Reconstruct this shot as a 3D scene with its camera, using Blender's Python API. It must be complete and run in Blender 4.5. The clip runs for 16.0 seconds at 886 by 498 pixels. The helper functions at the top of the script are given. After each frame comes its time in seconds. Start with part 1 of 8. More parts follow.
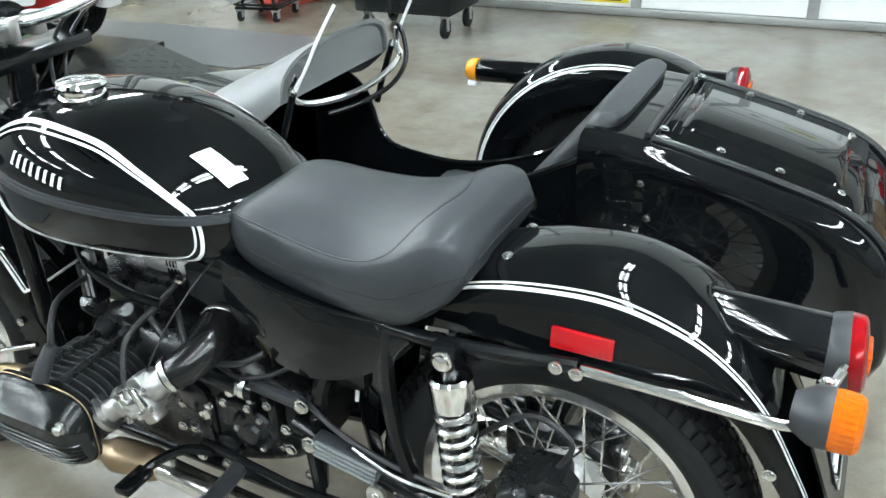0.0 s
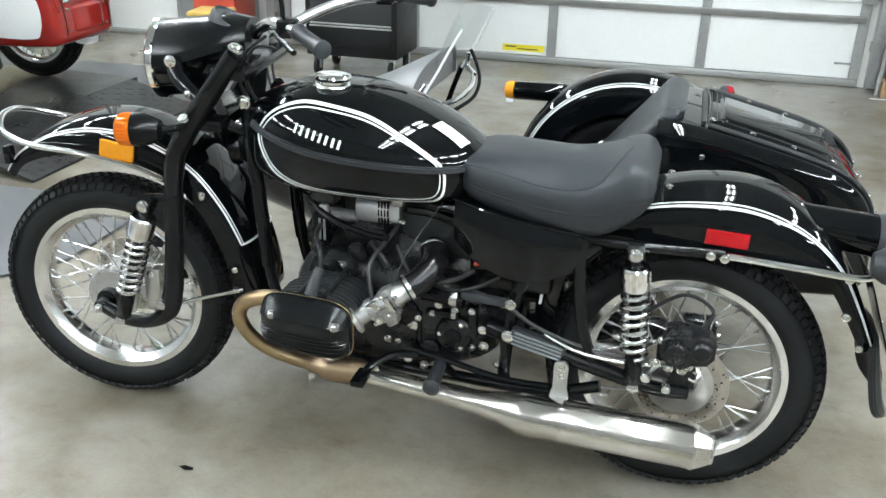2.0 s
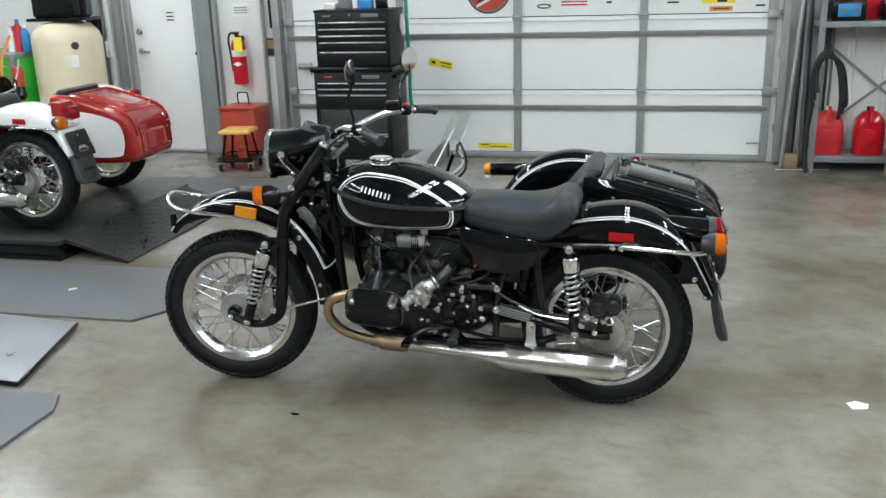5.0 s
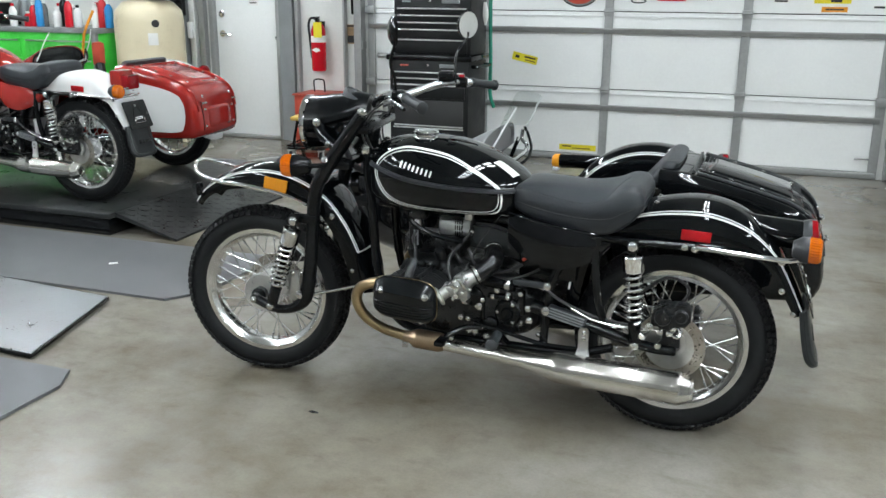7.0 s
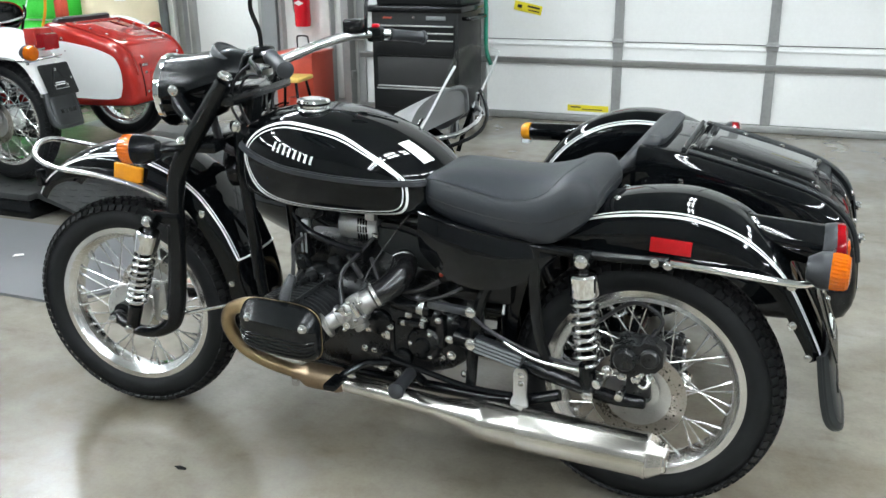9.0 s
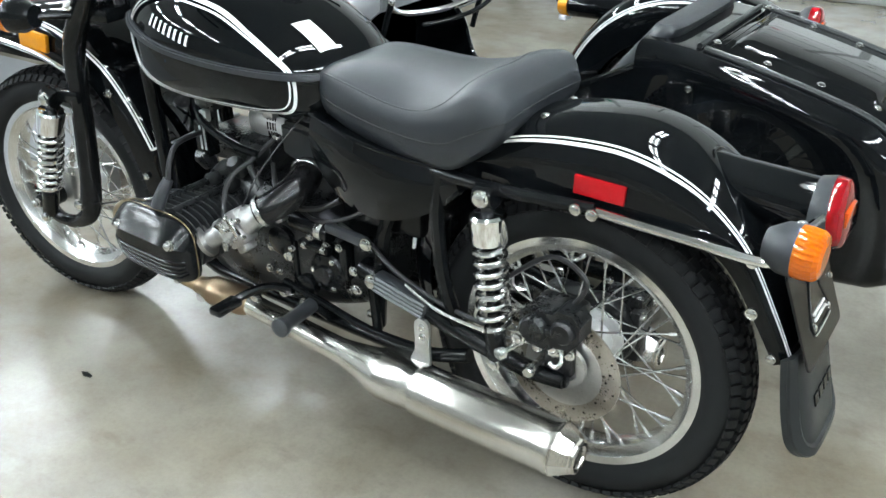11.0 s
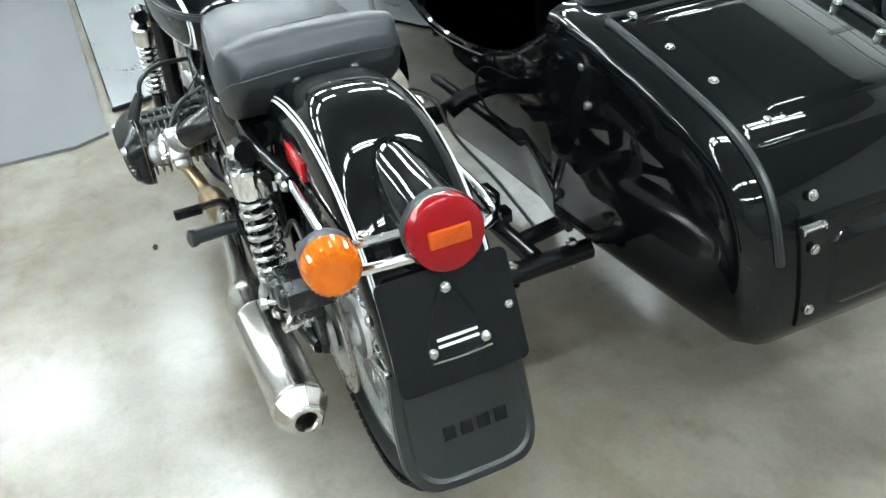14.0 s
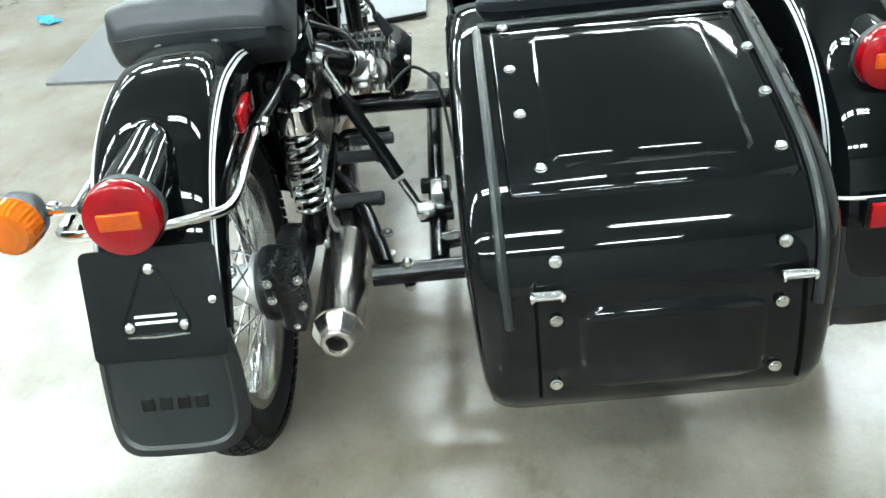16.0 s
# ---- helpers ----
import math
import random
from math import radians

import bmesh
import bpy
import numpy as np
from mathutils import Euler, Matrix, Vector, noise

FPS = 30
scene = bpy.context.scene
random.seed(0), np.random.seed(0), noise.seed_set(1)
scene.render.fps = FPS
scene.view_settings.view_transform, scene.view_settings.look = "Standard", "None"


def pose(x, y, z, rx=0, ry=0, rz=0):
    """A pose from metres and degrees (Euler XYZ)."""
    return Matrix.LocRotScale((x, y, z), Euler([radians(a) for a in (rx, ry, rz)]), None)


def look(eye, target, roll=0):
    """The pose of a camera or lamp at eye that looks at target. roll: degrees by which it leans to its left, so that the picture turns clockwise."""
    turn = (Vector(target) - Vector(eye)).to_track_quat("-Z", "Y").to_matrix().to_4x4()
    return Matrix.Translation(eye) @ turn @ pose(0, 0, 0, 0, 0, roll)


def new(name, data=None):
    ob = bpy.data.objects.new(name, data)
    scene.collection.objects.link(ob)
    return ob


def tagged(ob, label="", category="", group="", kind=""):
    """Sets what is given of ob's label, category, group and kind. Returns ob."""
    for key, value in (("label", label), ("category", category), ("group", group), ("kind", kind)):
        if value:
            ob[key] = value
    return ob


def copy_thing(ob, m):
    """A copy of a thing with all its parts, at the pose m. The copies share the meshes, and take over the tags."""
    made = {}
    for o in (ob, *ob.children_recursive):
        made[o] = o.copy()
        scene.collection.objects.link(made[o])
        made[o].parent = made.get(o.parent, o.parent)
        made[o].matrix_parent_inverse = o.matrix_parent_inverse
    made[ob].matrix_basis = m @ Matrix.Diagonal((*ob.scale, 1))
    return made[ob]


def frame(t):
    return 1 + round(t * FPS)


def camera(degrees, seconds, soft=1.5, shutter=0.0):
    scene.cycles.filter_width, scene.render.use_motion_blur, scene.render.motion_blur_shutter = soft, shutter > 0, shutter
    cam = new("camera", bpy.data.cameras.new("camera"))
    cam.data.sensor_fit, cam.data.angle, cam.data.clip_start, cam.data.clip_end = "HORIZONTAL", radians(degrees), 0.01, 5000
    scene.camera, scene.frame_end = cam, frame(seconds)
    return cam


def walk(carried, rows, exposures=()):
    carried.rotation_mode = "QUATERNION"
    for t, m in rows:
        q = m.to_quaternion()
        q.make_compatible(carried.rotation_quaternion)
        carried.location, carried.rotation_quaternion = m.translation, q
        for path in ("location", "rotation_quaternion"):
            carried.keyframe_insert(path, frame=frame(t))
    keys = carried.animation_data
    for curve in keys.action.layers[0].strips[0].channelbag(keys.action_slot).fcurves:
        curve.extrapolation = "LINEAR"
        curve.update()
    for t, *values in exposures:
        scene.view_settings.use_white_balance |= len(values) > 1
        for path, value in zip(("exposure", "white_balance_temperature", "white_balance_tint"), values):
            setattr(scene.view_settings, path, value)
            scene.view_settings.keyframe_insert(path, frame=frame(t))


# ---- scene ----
cam = camera(52.69, 16.0)
PATH = [
    (0, (0.352, -1.139, 1.422), (-0.435, 0.456, 0.507), -2.25),
    (0.5, (0.292, -1.436, 1.447), (-0.426, 0.212, 0.570), -0.60),
    (1, (0.216, -1.669, 1.460), (-0.431, 0.009, 0.585), 1.17),
    (1.5, (0.051, -1.815, 1.429), (-0.514, -0.099, 0.570), 1.21),
    (2, (-0.068, -1.996, 1.471), (-0.549, -0.230, 0.666), 1.19),
    (2.5, (-0.081, -2.313, 1.485), (-0.507, -0.486, 0.791), 2.32),
    (3, (0.013, -2.593, 1.517), (-0.385, -0.719, 0.944), 2.32),
    (3.5, (0.155, -2.934, 1.583), (-0.270, -1.063, 1.019), 1.35),
    (4, (0.192, -3.234, 1.657), (-0.221, -1.362, 1.088), 0.07),
    (4.2, (0.182, -3.346, 1.671), (-0.229, -1.483, 1.073), -0.37),
    (6.3, (0.187, -3.191, 1.558), (-0.391, -1.355, 1.015), -2.30),
    (6.5, (0.213, -3.114, 1.523), (-0.370, -1.280, 0.980), -1.18),
    (7, (0.229, -2.932, 1.465), (-0.423, -1.126, 0.906), 0.36),
    (7.5, (0.205, -2.670, 1.394), (-0.506, -0.893, 0.814), 0.48),
    (8, (0.184, -2.428, 1.395), (-0.521, -0.654, 0.796), 0.73),
    (8.5, (0.208, -2.261, 1.380), (-0.497, -0.493, 0.763), -0.15),
    (9, (0.315, -2.046, 1.371), (-0.415, -0.300, 0.723), -0.83),
    (11.3, (0.718, -1.280, 1.320), (-0.356, 0.114, 0.369), -1.97),
    (11.5, (0.814, -1.230, 1.319), (-0.317, 0.119, 0.370), -2.85),
    (12, (0.998, -1.138, 1.313), (-0.268, 0.074, 0.350), -5.01),
    (12.5, (1.106, -0.970, 1.285), (-0.265, 0.100, 0.298), -5.69),
    (13, (1.185, -0.756, 1.299), (-0.246, 0.192, 0.271), -5.70),
    (13.5, (1.253, -0.604, 1.288), (-0.251, 0.215, 0.254), -6.55),
    (14, (1.369, -0.369, 1.318), (-0.238, 0.235, 0.290), -6.80),
    (14.5, (1.413, -0.184, 1.310), (-0.257, 0.241, 0.294), -6.45),
    (15, (1.403, 0.078, 1.283), (-0.269, 0.325, 0.214), -6.20),
    (15.5, (1.405, 0.252, 1.292), (-0.272, 0.352, 0.207), -5.97),
    (16, (1.487, 0.486, 1.301), (-0.209, 0.409, 0.244), -6.65),
]
EXPOSURES = [(0.0, 0.67, 6320, 9.8), (0.5, 0.57, 6360, 10.5), (1.5, 0.54, 6420, 11.5), (2.0, 0.48, 6450, 13.0), (2.5, 0.17, 6450, 13.2), (3.5, -0.08, 6450, 13.7), (4.2, -0.14, 6450, 14.0), (6.5, -0.14, 6450, 14.0), (7.0, -0.08, 6450, 14.0), (8.0, 0.15, 6450, 14.0), (8.5, 0.24, 6450, 14.0), (9.0, 0.3, 6450, 14.0), (11.5, 0.58, 6350, 11.0), (12.5, 0.64, 6350, 10.3), (13.0, 0.65, 6350, 10.0), (14.5, 0.59, 6350, 9.0), (15.5, 0.62, 6350, 7.0), (16.0, 0.83, 6350, 6.0)]
walk(cam, [(t, look(eye, target, roll)) for t, eye, target, roll in PATH], EXPOSURES)

# ---- world and light ----
world = bpy.data.worlds.new("workshop_world")
world.use_nodes = True
scene.world = world
world.node_tree.nodes["Background"].inputs[0].default_value = (0.55, 0.6, 0.62, 1)
world.node_tree.nodes["Background"].inputs[1].default_value = 0.05
LAMP = 101.0          # brightness of the ceiling tubes
CEIL = 4.0           # height of the ceiling
WALL = 4.95          # the wall with the roller door


# ---- materials ----
def ramp(nt, fac, stops):
    n = nt.nodes.new("ShaderNodeValToRGB")
    el = n.color_ramp.elements
    while len(el) < len(stops):
        el.new(0.5)
    for e, (p, c) in zip(el, stops):
        e.position, e.color = p, (*c, 1) if len(c) == 3 else c
    nt.links.new(fac, n.inputs[0])
    return n.outputs[0]


def noise_tex(nt, scale, detail=4.0, rough=0.55, stretch=None, seed=0.0):
    co = nt.nodes.new("ShaderNodeTexCoord")
    mp = nt.nodes.new("ShaderNodeMapping")
    mp.inputs["Location"].default_value = (seed, seed * 1.7, seed * 0.3)
    if stretch:
        mp.inputs["Scale"].default_value = stretch
    nt.links.new(co.outputs["Object"], mp.inputs[0])
    n = nt.nodes.new("ShaderNodeTexNoise")
    n.inputs["Scale"].default_value, n.inputs["Detail"].default_value, n.inputs["Roughness"].default_value = scale, detail, rough
    nt.links.new(mp.outputs[0], n.inputs["Vector"])
    return n.outputs["Fac"]


def material(name, colour, rough=0.5, metal=0.0, vary=0.15, scale=6.0, grain=120.0, bump=0.0, bump_d=0.002, rvary=0.08, coat=0.0, spec=0.5, stretch=None, trans=0.0, ior=1.45):
    """A surface with large stains and fine grain in colour, gloss and relief."""
    m = bpy.data.materials.new(name)
    m.use_nodes = True
    nt = m.node_tree
    p = nt.nodes["Principled BSDF"]
    c = Vector(colour)
    lo, hi = [max(0, v * (1 - vary)) for v in c], [min(1, v * (1 + vary)) for v in c]
    big = noise_tex(nt, scale, 5, 0.6, stretch)
    small = noise_tex(nt, grain, 3, 0.6, stretch, 3.1)
    mix = nt.nodes.new("ShaderNodeMath")
    mix.operation = "MULTIPLY_ADD"
    mix.inputs[1].default_value = 0.4
    nt.links.new(small, mix.inputs[0])
    sc = nt.nodes.new("ShaderNodeMath")
    sc.operation = "MULTIPLY"
    sc.inputs[1].default_value = 0.6
    nt.links.new(big, sc.inputs[0])
    nt.links.new(sc.outputs[0], mix.inputs[2])
    nt.links.new(ramp(nt, mix.outputs[0], [(0.3, lo), (0.7, hi)]), p.inputs["Base Color"])
    rr = nt.nodes.new("ShaderNodeMapRange")
    rr.inputs["To Min"].default_value, rr.inputs["To Max"].default_value = max(0.02, rough - rvary), min(1, rough + rvary)
    rr.inputs["From Min"].default_value, rr.inputs["From Max"].default_value = 0.3, 0.7
    nt.links.new(mix.outputs[0], rr.inputs[0])
    nt.links.new(rr.outputs[0], p.inputs["Roughness"])
    p.inputs["Metallic"].default_value = metal
    p.inputs["Coat Weight"].default_value, p.inputs["Coat Roughness"].default_value = coat, 0.03
    p.inputs["Specular IOR Level"].default_value = spec
    p.inputs["Transmission Weight"].default_value, p.inputs["IOR"].default_value = trans, ior
    if bump:
        b = nt.nodes.new("ShaderNodeBump")
        b.inputs["Strength"].default_value, b.inputs["Distance"].default_value = bump, bump_d
        nt.links.new(small, b.inputs["Height"])
        nt.links.new(b.outputs[0], p.inputs["Normal"])
    return m


def glow(name, colour, strength):
    m = bpy.data.materials.new(name)
    m.use_nodes = True
    p = m.node_tree.nodes["Principled BSDF"]
    p.inputs["Base Color"].default_value = (0.8, 0.8, 0.8, 1)
    p.inputs["Emission Color"].default_value, p.inputs["Emission Strength"].default_value = (*colour, 1), strength
    return m


def concrete():
    """Ground and sealed concrete: cloudy, mottled, scuffed, with polished and dull patches."""
    m = bpy.data.materials.new("sealed_concrete")
    m.use_nodes = True
    nt = m.node_tree
    p = nt.nodes["Principled BSDF"]
    cloud = noise_tex(nt, 0.9, 6, 0.6)
    blot = noise_tex(nt, 2.6, 4, 0.5, None, 4.0)
    mottle = noise_tex(nt, 11, 5, 0.65, None, 2.0)
    scuff = noise_tex(nt, 5.5, 6, 0.62, (1.0, 2.2, 1.0), 6.0)
    grit = noise_tex(nt, 90, 3, 0.7, None, 9.0)
    col = ramp(nt, cloud, [(0.36, (0.156, 0.136, 0.105)), (0.5, (0.202, 0.184, 0.152)), (0.64, (0.260, 0.245, 0.216))])
    for fac, stops, amount in ((blot, [(0.33, (0.66, 0.62, 0.54)), (0.46, (0.90, 0.88, 0.84)), (0.56, (1, 1, 1)), (0.68, (1.10, 1.10, 1.08))], 0.62),
                               (mottle, [(0.32, (0.86, 0.85, 0.82)), (0.5, (1, 1, 1)), (0.66, (1.07, 1.07, 1.06))], 0.8),
                               (scuff, [(0.27, (0.66, 0.63, 0.58)), (0.42, (0.97, 0.97, 0.96)), (0.55, (1, 1, 1))], 0.6),
                               (grit, [(0.25, (0.88, 0.88, 0.88)), (0.6, (1.03, 1.03, 1.03))], 0.8)):
        mu = nt.nodes.new("ShaderNodeMixRGB")
        mu.blend_type, mu.inputs[0].default_value = "MULTIPLY", amount
        nt.links.new(col, mu.inputs[1]), nt.links.new(ramp(nt, fac, stops), mu.inputs[2])
        col = mu.outputs[0]
    p.inputs["Specular IOR Level"].default_value = 0.42
    nt.links.new(col, p.inputs["Base Color"])
    rr = nt.nodes.new("ShaderNodeMapRange")
    rr.inputs["From Min"].default_value, rr.inputs["From Max"].default_value = 0.25, 0.75
    rr.inputs["To Min"].default_value, rr.inputs["To Max"].default_value = 0.20, 0.25
    nt.links.new(noise_tex(nt, 3.5, 4, 0.55, None, 12.0), rr.inputs[0]), nt.links.new(rr.outputs[0], p.inputs["Roughness"])
    b = nt.nodes.new("ShaderNodeBump")
    b.inputs["Strength"].default_value, b.inputs["Distance"].default_value = 0.012, 0.0005
    nt.links.new(grit, b.inputs["Height"]), nt.links.new(b.outputs[0], p.inputs["Normal"])
    return m


CONCRETE = concrete()
BLACK = material("black_paint", (0.0024, 0.0030, 0.0036), 0.035, 0, 0.3, 8, 300, rvary=0.012, spec=0.38)
SATIN = material("satin_black_enamel", (0.0040, 0.0047, 0.0053), 0.2, 0, 0.3, 10, 200, 0, 0.0003, 0.025, spec=0.36)
ENGINE = material("black_engine_paint", (0.0075, 0.0083, 0.0091), 0.29, 0.0, 0.35, 14, 220, 0.12, 0.0005, 0.08, spec=0.55)
# engine paint made lighter: light caught by the fin edges is in the colour
FINS_LIT = material("engine_paint_lit_fins", (0.022, 0.0235, 0.025), 0.30, 0.0, 0.3, 14, 220, 0.1, 0.0005, 0.06, spec=0.6)
PLASTIC = material("grey_black_plastic", (0.022, 0.024, 0.027), 0.4, 0, 0.15, 10, 400, 0.2, 0.0004)
GREYHOUSE = material("grey_lamp_housing", (0.16, 0.17, 0.175), 0.5, 0, 0.12, 12, 300, 0.1, 0.0004)
RUBBER = material("tyre_rubber", (0.0075, 0.0082, 0.009), 0.62, 0, 0.3, 9, 160, 0.25, 0.001, spec=0.3)
FLAP = material("mudflap_rubber", (0.0105, 0.0125, 0.0135), 0.38, 0, 0.2, 9, 260, 0.2, 0.0006)
VINYL = material("seat_vinyl", (0.0180, 0.0208, 0.0248), 0.4, 0, 0.15, 5, 700, 0.35, 0.0006, 0.06)
CHROME = material("chrome", (0.86, 0.86, 0.86), 0.06, 1, 0.05, 15, 200, rvary=0.03)
STEEL = material("brushed_stainless", (0.68, 0.66, 0.62), 0.21, 1, 0.05, 4, 40, rvary=0.02, stretch=(1, 6, 6))
HEADER = material("heat_tinted_steel", (0.38, 0.285, 0.165), 0.32, 1, 0.14, 9, 60, rvary=0.05)
CAT = material("heat_browned_steel", (0.34, 0.25, 0.165), 0.36, 1, 0.18, 14, 150, rvary=0.1)
ALLOY = material("cast_alloy", (0.62, 0.62, 0.61), 0.34, 1, 0.15, 20, 180, 0.3, 0.0008, 0.1)
CARB = material("dull_cast_alloy", (0.44, 0.44, 0.43), 0.36, 1, 0.2, 26, 180, 0.3, 0.0008, 0.1)
HUB = material("pale_cast_alloy", (0.80, 0.80, 0.79), 0.42, 0.7, 0.12, 24, 180, 0.3, 0.0008, 0.08)
RIMALU = material("polished_alloy_rim", (0.78, 0.78, 0.77), 0.2, 1, 0.08, 10, 200, rvary=0.07)
ZINC = material("zinc_bolt", (0.72, 0.72, 0.70), 0.22, 1, 0.1, 40, 300)
DISC = material("brake_disc_steel", (0.42, 0.39, 0.35), 0.3, 1, 0.2, 20, 200, rvary=0.1)
STRIPE = material("silver_white_pinstripe", (0.80, 0.80, 0.79), 0.25, 0, 0.06, 30, 300, coat=0.3)
AMBER = material("amber_lens", (0.80, 0.165, 0.0005), 0.05, 0, 0.10, 45, 150, 0.05, 0.001, 0.02, spec=0.9, trans=0.4)
TAILAMB = material("dark_amber_lens", (0.40, 0.058, 0.004), 0.09, 0, 0.2, 60, 200, 0.15, 0.001, 0.03, spec=0.5)
REDLENS = material("red_lens", (0.20, 0.0020, 0.005), 0.06, 0, 0.15, 40, 150, 0.06, 0.001, 0.02, spec=0.5)
REFLECT = material("red_reflector", (0.32, 0.004, 0.007), 0.22, 0, 0.1, 40, 500, 0.3, 0.0006)
AMBREF = material("amber_reflector", (0.62, 0.24, 0.01), 0.22, 0, 0.1, 40, 500, 0.3, 0.0006)
PAPER = material("white_paper", (0.78, 0.77, 0.74), 0.6, 0, 0.05, 20, 200)
RED = material("red_paint", (0.27, 0.014, 0.010), 0.08, 0, 0.12, 8, 300, rvary=0.03, coat=0.5)
WHITE = material("white_paint", (0.72, 0.72, 0.71), 0.14, 0, 0.05, 8, 300, rvary=0.03, coat=0.4)
WALLW = material("painted_metal_wall", (0.66, 0.665, 0.64), 0.5, 0, 0.07, 1.6, 40, 0.1, 0.001)
PANEL = material("white_door_panel", (0.80, 0.81, 0.80), 0.42, 0, 0.045, 1.2, 50, 0.12, 0.001)
GALV = material("galvanised_steel", (0.36, 0.365, 0.36), 0.42, 0.55, 0.16, 5, 40, 0.1, 0.001, 0.1)
GREYP = material("grey_painted_steel", (0.21, 0.22, 0.225), 0.45, 0, 0.15, 4, 80, 0.1, 0.001)
DARKW = material("dark_wall", (0.10, 0.105, 0.105), 0.7, 0, 0.2, 1.5, 40)
GREYW = material("grey_wall", (0.20, 0.205, 0.20), 0.7, 0, 0.15, 1.5, 40)
CHEST = material("black_tool_chest_paint", (0.007, 0.0075, 0.008), 0.45, 0, 0.25, 9, 300, 0.1, 0.0005, spec=0.28)
MATR = material("grey_rubber_mat", (0.105, 0.107, 0.112), 0.5, 0, 0.16, 2.5, 120, 0.3, 0.001, 0.1)
LIFTM = material("black_lift_steel", (0.022, 0.024, 0.024), 0.34, 0.2, 0.4, 4, 60, 0.4, 0.002, 0.12)
PLATEM = material("bare_aluminium_plate", (0.50, 0.52, 0.54), 0.33, 1, 0.12, 3, 70, 0.25, 0.001, 0.1)
GREEN = material("green_paint", (0.05, 0.56, 0.06), 0.3, 0, 0.12, 6, 120)
BEIGE = material("beige_tank_paint", (0.68, 0.60, 0.42), 0.3, 0, 0.06, 4, 100)
EXTRED = material("extinguisher_red", (0.55, 0.008, 0.018), 0.16, 0, 0.12, 12, 200, coat=0.3)
CANRED = material("red_fuel_can_plastic", (0.50, 0.022, 0.025), 0.4, 0, 0.14, 7, 120, 0.15, 0.001)
CARTRED = material("faded_red_enamel", (0.42, 0.055, 0.030), 0.38, 0, 0.2, 7, 90, 0.15, 0.001)
YELLOW = material("yellow_label", (0.78, 0.66, 0.03), 0.5, 0, 0.06, 30, 200)
ORANGE = material("orange_label", (0.78, 0.30, 0.02), 0.5, 0, 0.06, 30, 200)
INK = material("black_print_and_bay_shade", (0.02, 0.02, 0.02), 0.6, 0, 0.1, 30, 200)
SEATY = material("yellowed_stool_seat", (0.62, 0.42, 0.10), 0.45, 0, 0.25, 20, 120, 0.2, 0.001)
GROOVE = material("dark_groove", (0.002, 0.002, 0.002), 0.9, 0, 0.1, 30, 200, spec=0.03)
BLUE = material("blue_plastic", (0.02, 0.22, 0.50), 0.4, 0, 0.15, 12, 120)
ELBOW = material("glossy_rubber", (0.007, 0.007, 0.0075), 0.2, 0, 0.3, 12, 120, 0.1, 0.0005, 0.06)
APRON = material("grey_apron_vinyl", (0.17, 0.175, 0.18), 0.36, 0, 0.12, 5, 300, 0.15, 0.0005)
KNEE = material("knee_rubber", (0.022, 0.024, 0.028), 0.38, 0, 0.2, 12, 300, 0.15, 0.0004)
HOSE = material("black_hose", (0.012, 0.012, 0.013), 0.45, 0, 0.2, 20, 120)
GREENH = material("green_hose", (0.01, 0.22, 0.14), 0.4, 0, 0.2, 20, 120)
TAN = material("tan_wood", (0.30, 0.20, 0.11), 0.6, 0, 0.25, 5, 60, 0.2, 0.001, stretch=(1, 1, 8))
DIAL = material("dial_face", (0.35, 0.33, 0.31), 0.25, 0, 0.1, 40, 200)
CLEAR = material("clear_lens", (0.86, 0.88, 0.88), 0.1, 0, 0.05, 30, 100, coat=0.5)
CEILW = material("ceiling_sheet", (0.30, 0.31, 0.305), 0.7, 0, 0.1, 1, 20)
TUBE = glow("lit_tube", (0.885, 0.985, 1.0), LAMP)
GLASS = bpy.data.materials.new("clear_screen")
GLASS.use_nodes = True
_g = GLASS.node_tree
_g.nodes.remove(_g.nodes["Principled BSDF"])
_clear, _gloss, _mix = (_g.nodes.new(k) for k in ("ShaderNodeBsdfTransparent", "ShaderNodeBsdfGlossy", "ShaderNodeMixShader"))
_clear.inputs[0].default_value = (0.95, 0.965, 0.96, 1)
_gloss.inputs["Roughness"].default_value = 0.08
_mix.inputs[0].default_value = 0.06
_g.links.new(_clear.outputs[0], _mix.inputs[1])
_g.links.new(_gloss.outputs[0], _mix.inputs[2])
_g.links.new(_mix.outputs[0], _g.nodes["Material Output"].inputs["Surface"])


# ---- mesh helpers ----
def part(name, bm, mat, parent=None, label="", smooth=True, loc=None):
    """Links a bmesh as one mesh object under a thing or a part."""
    bmesh.ops.recalc_face_normals(bm, faces=bm.faces)
    me = bpy.data.meshes.new(name)
    bm.to_mesh(me)
    bm.free()
    me.materials.append(mat)
    if smooth:
        me.shade_smooth()
        me.set_sharp_from_angle(angle=radians(38))
    ob = new(name, me)
    if loc is not None:
        ob.matrix_basis = loc
    ob.parent = parent
    if label:
        ob["label"] = label
    return ob


def again(name, ob, parent, m):
    """One more piece on the same mesh."""
    o = new(name, ob.data)
    o.parent = parent
    o.matrix_basis = m
    return o


def thing(name, label, category, group="", kind="", m=None):
    ob = new(name)
    ob.empty_display_size = 0.1
    if m is not None:
        ob.matrix_basis = m
    return tagged(ob, label, category, group, kind)


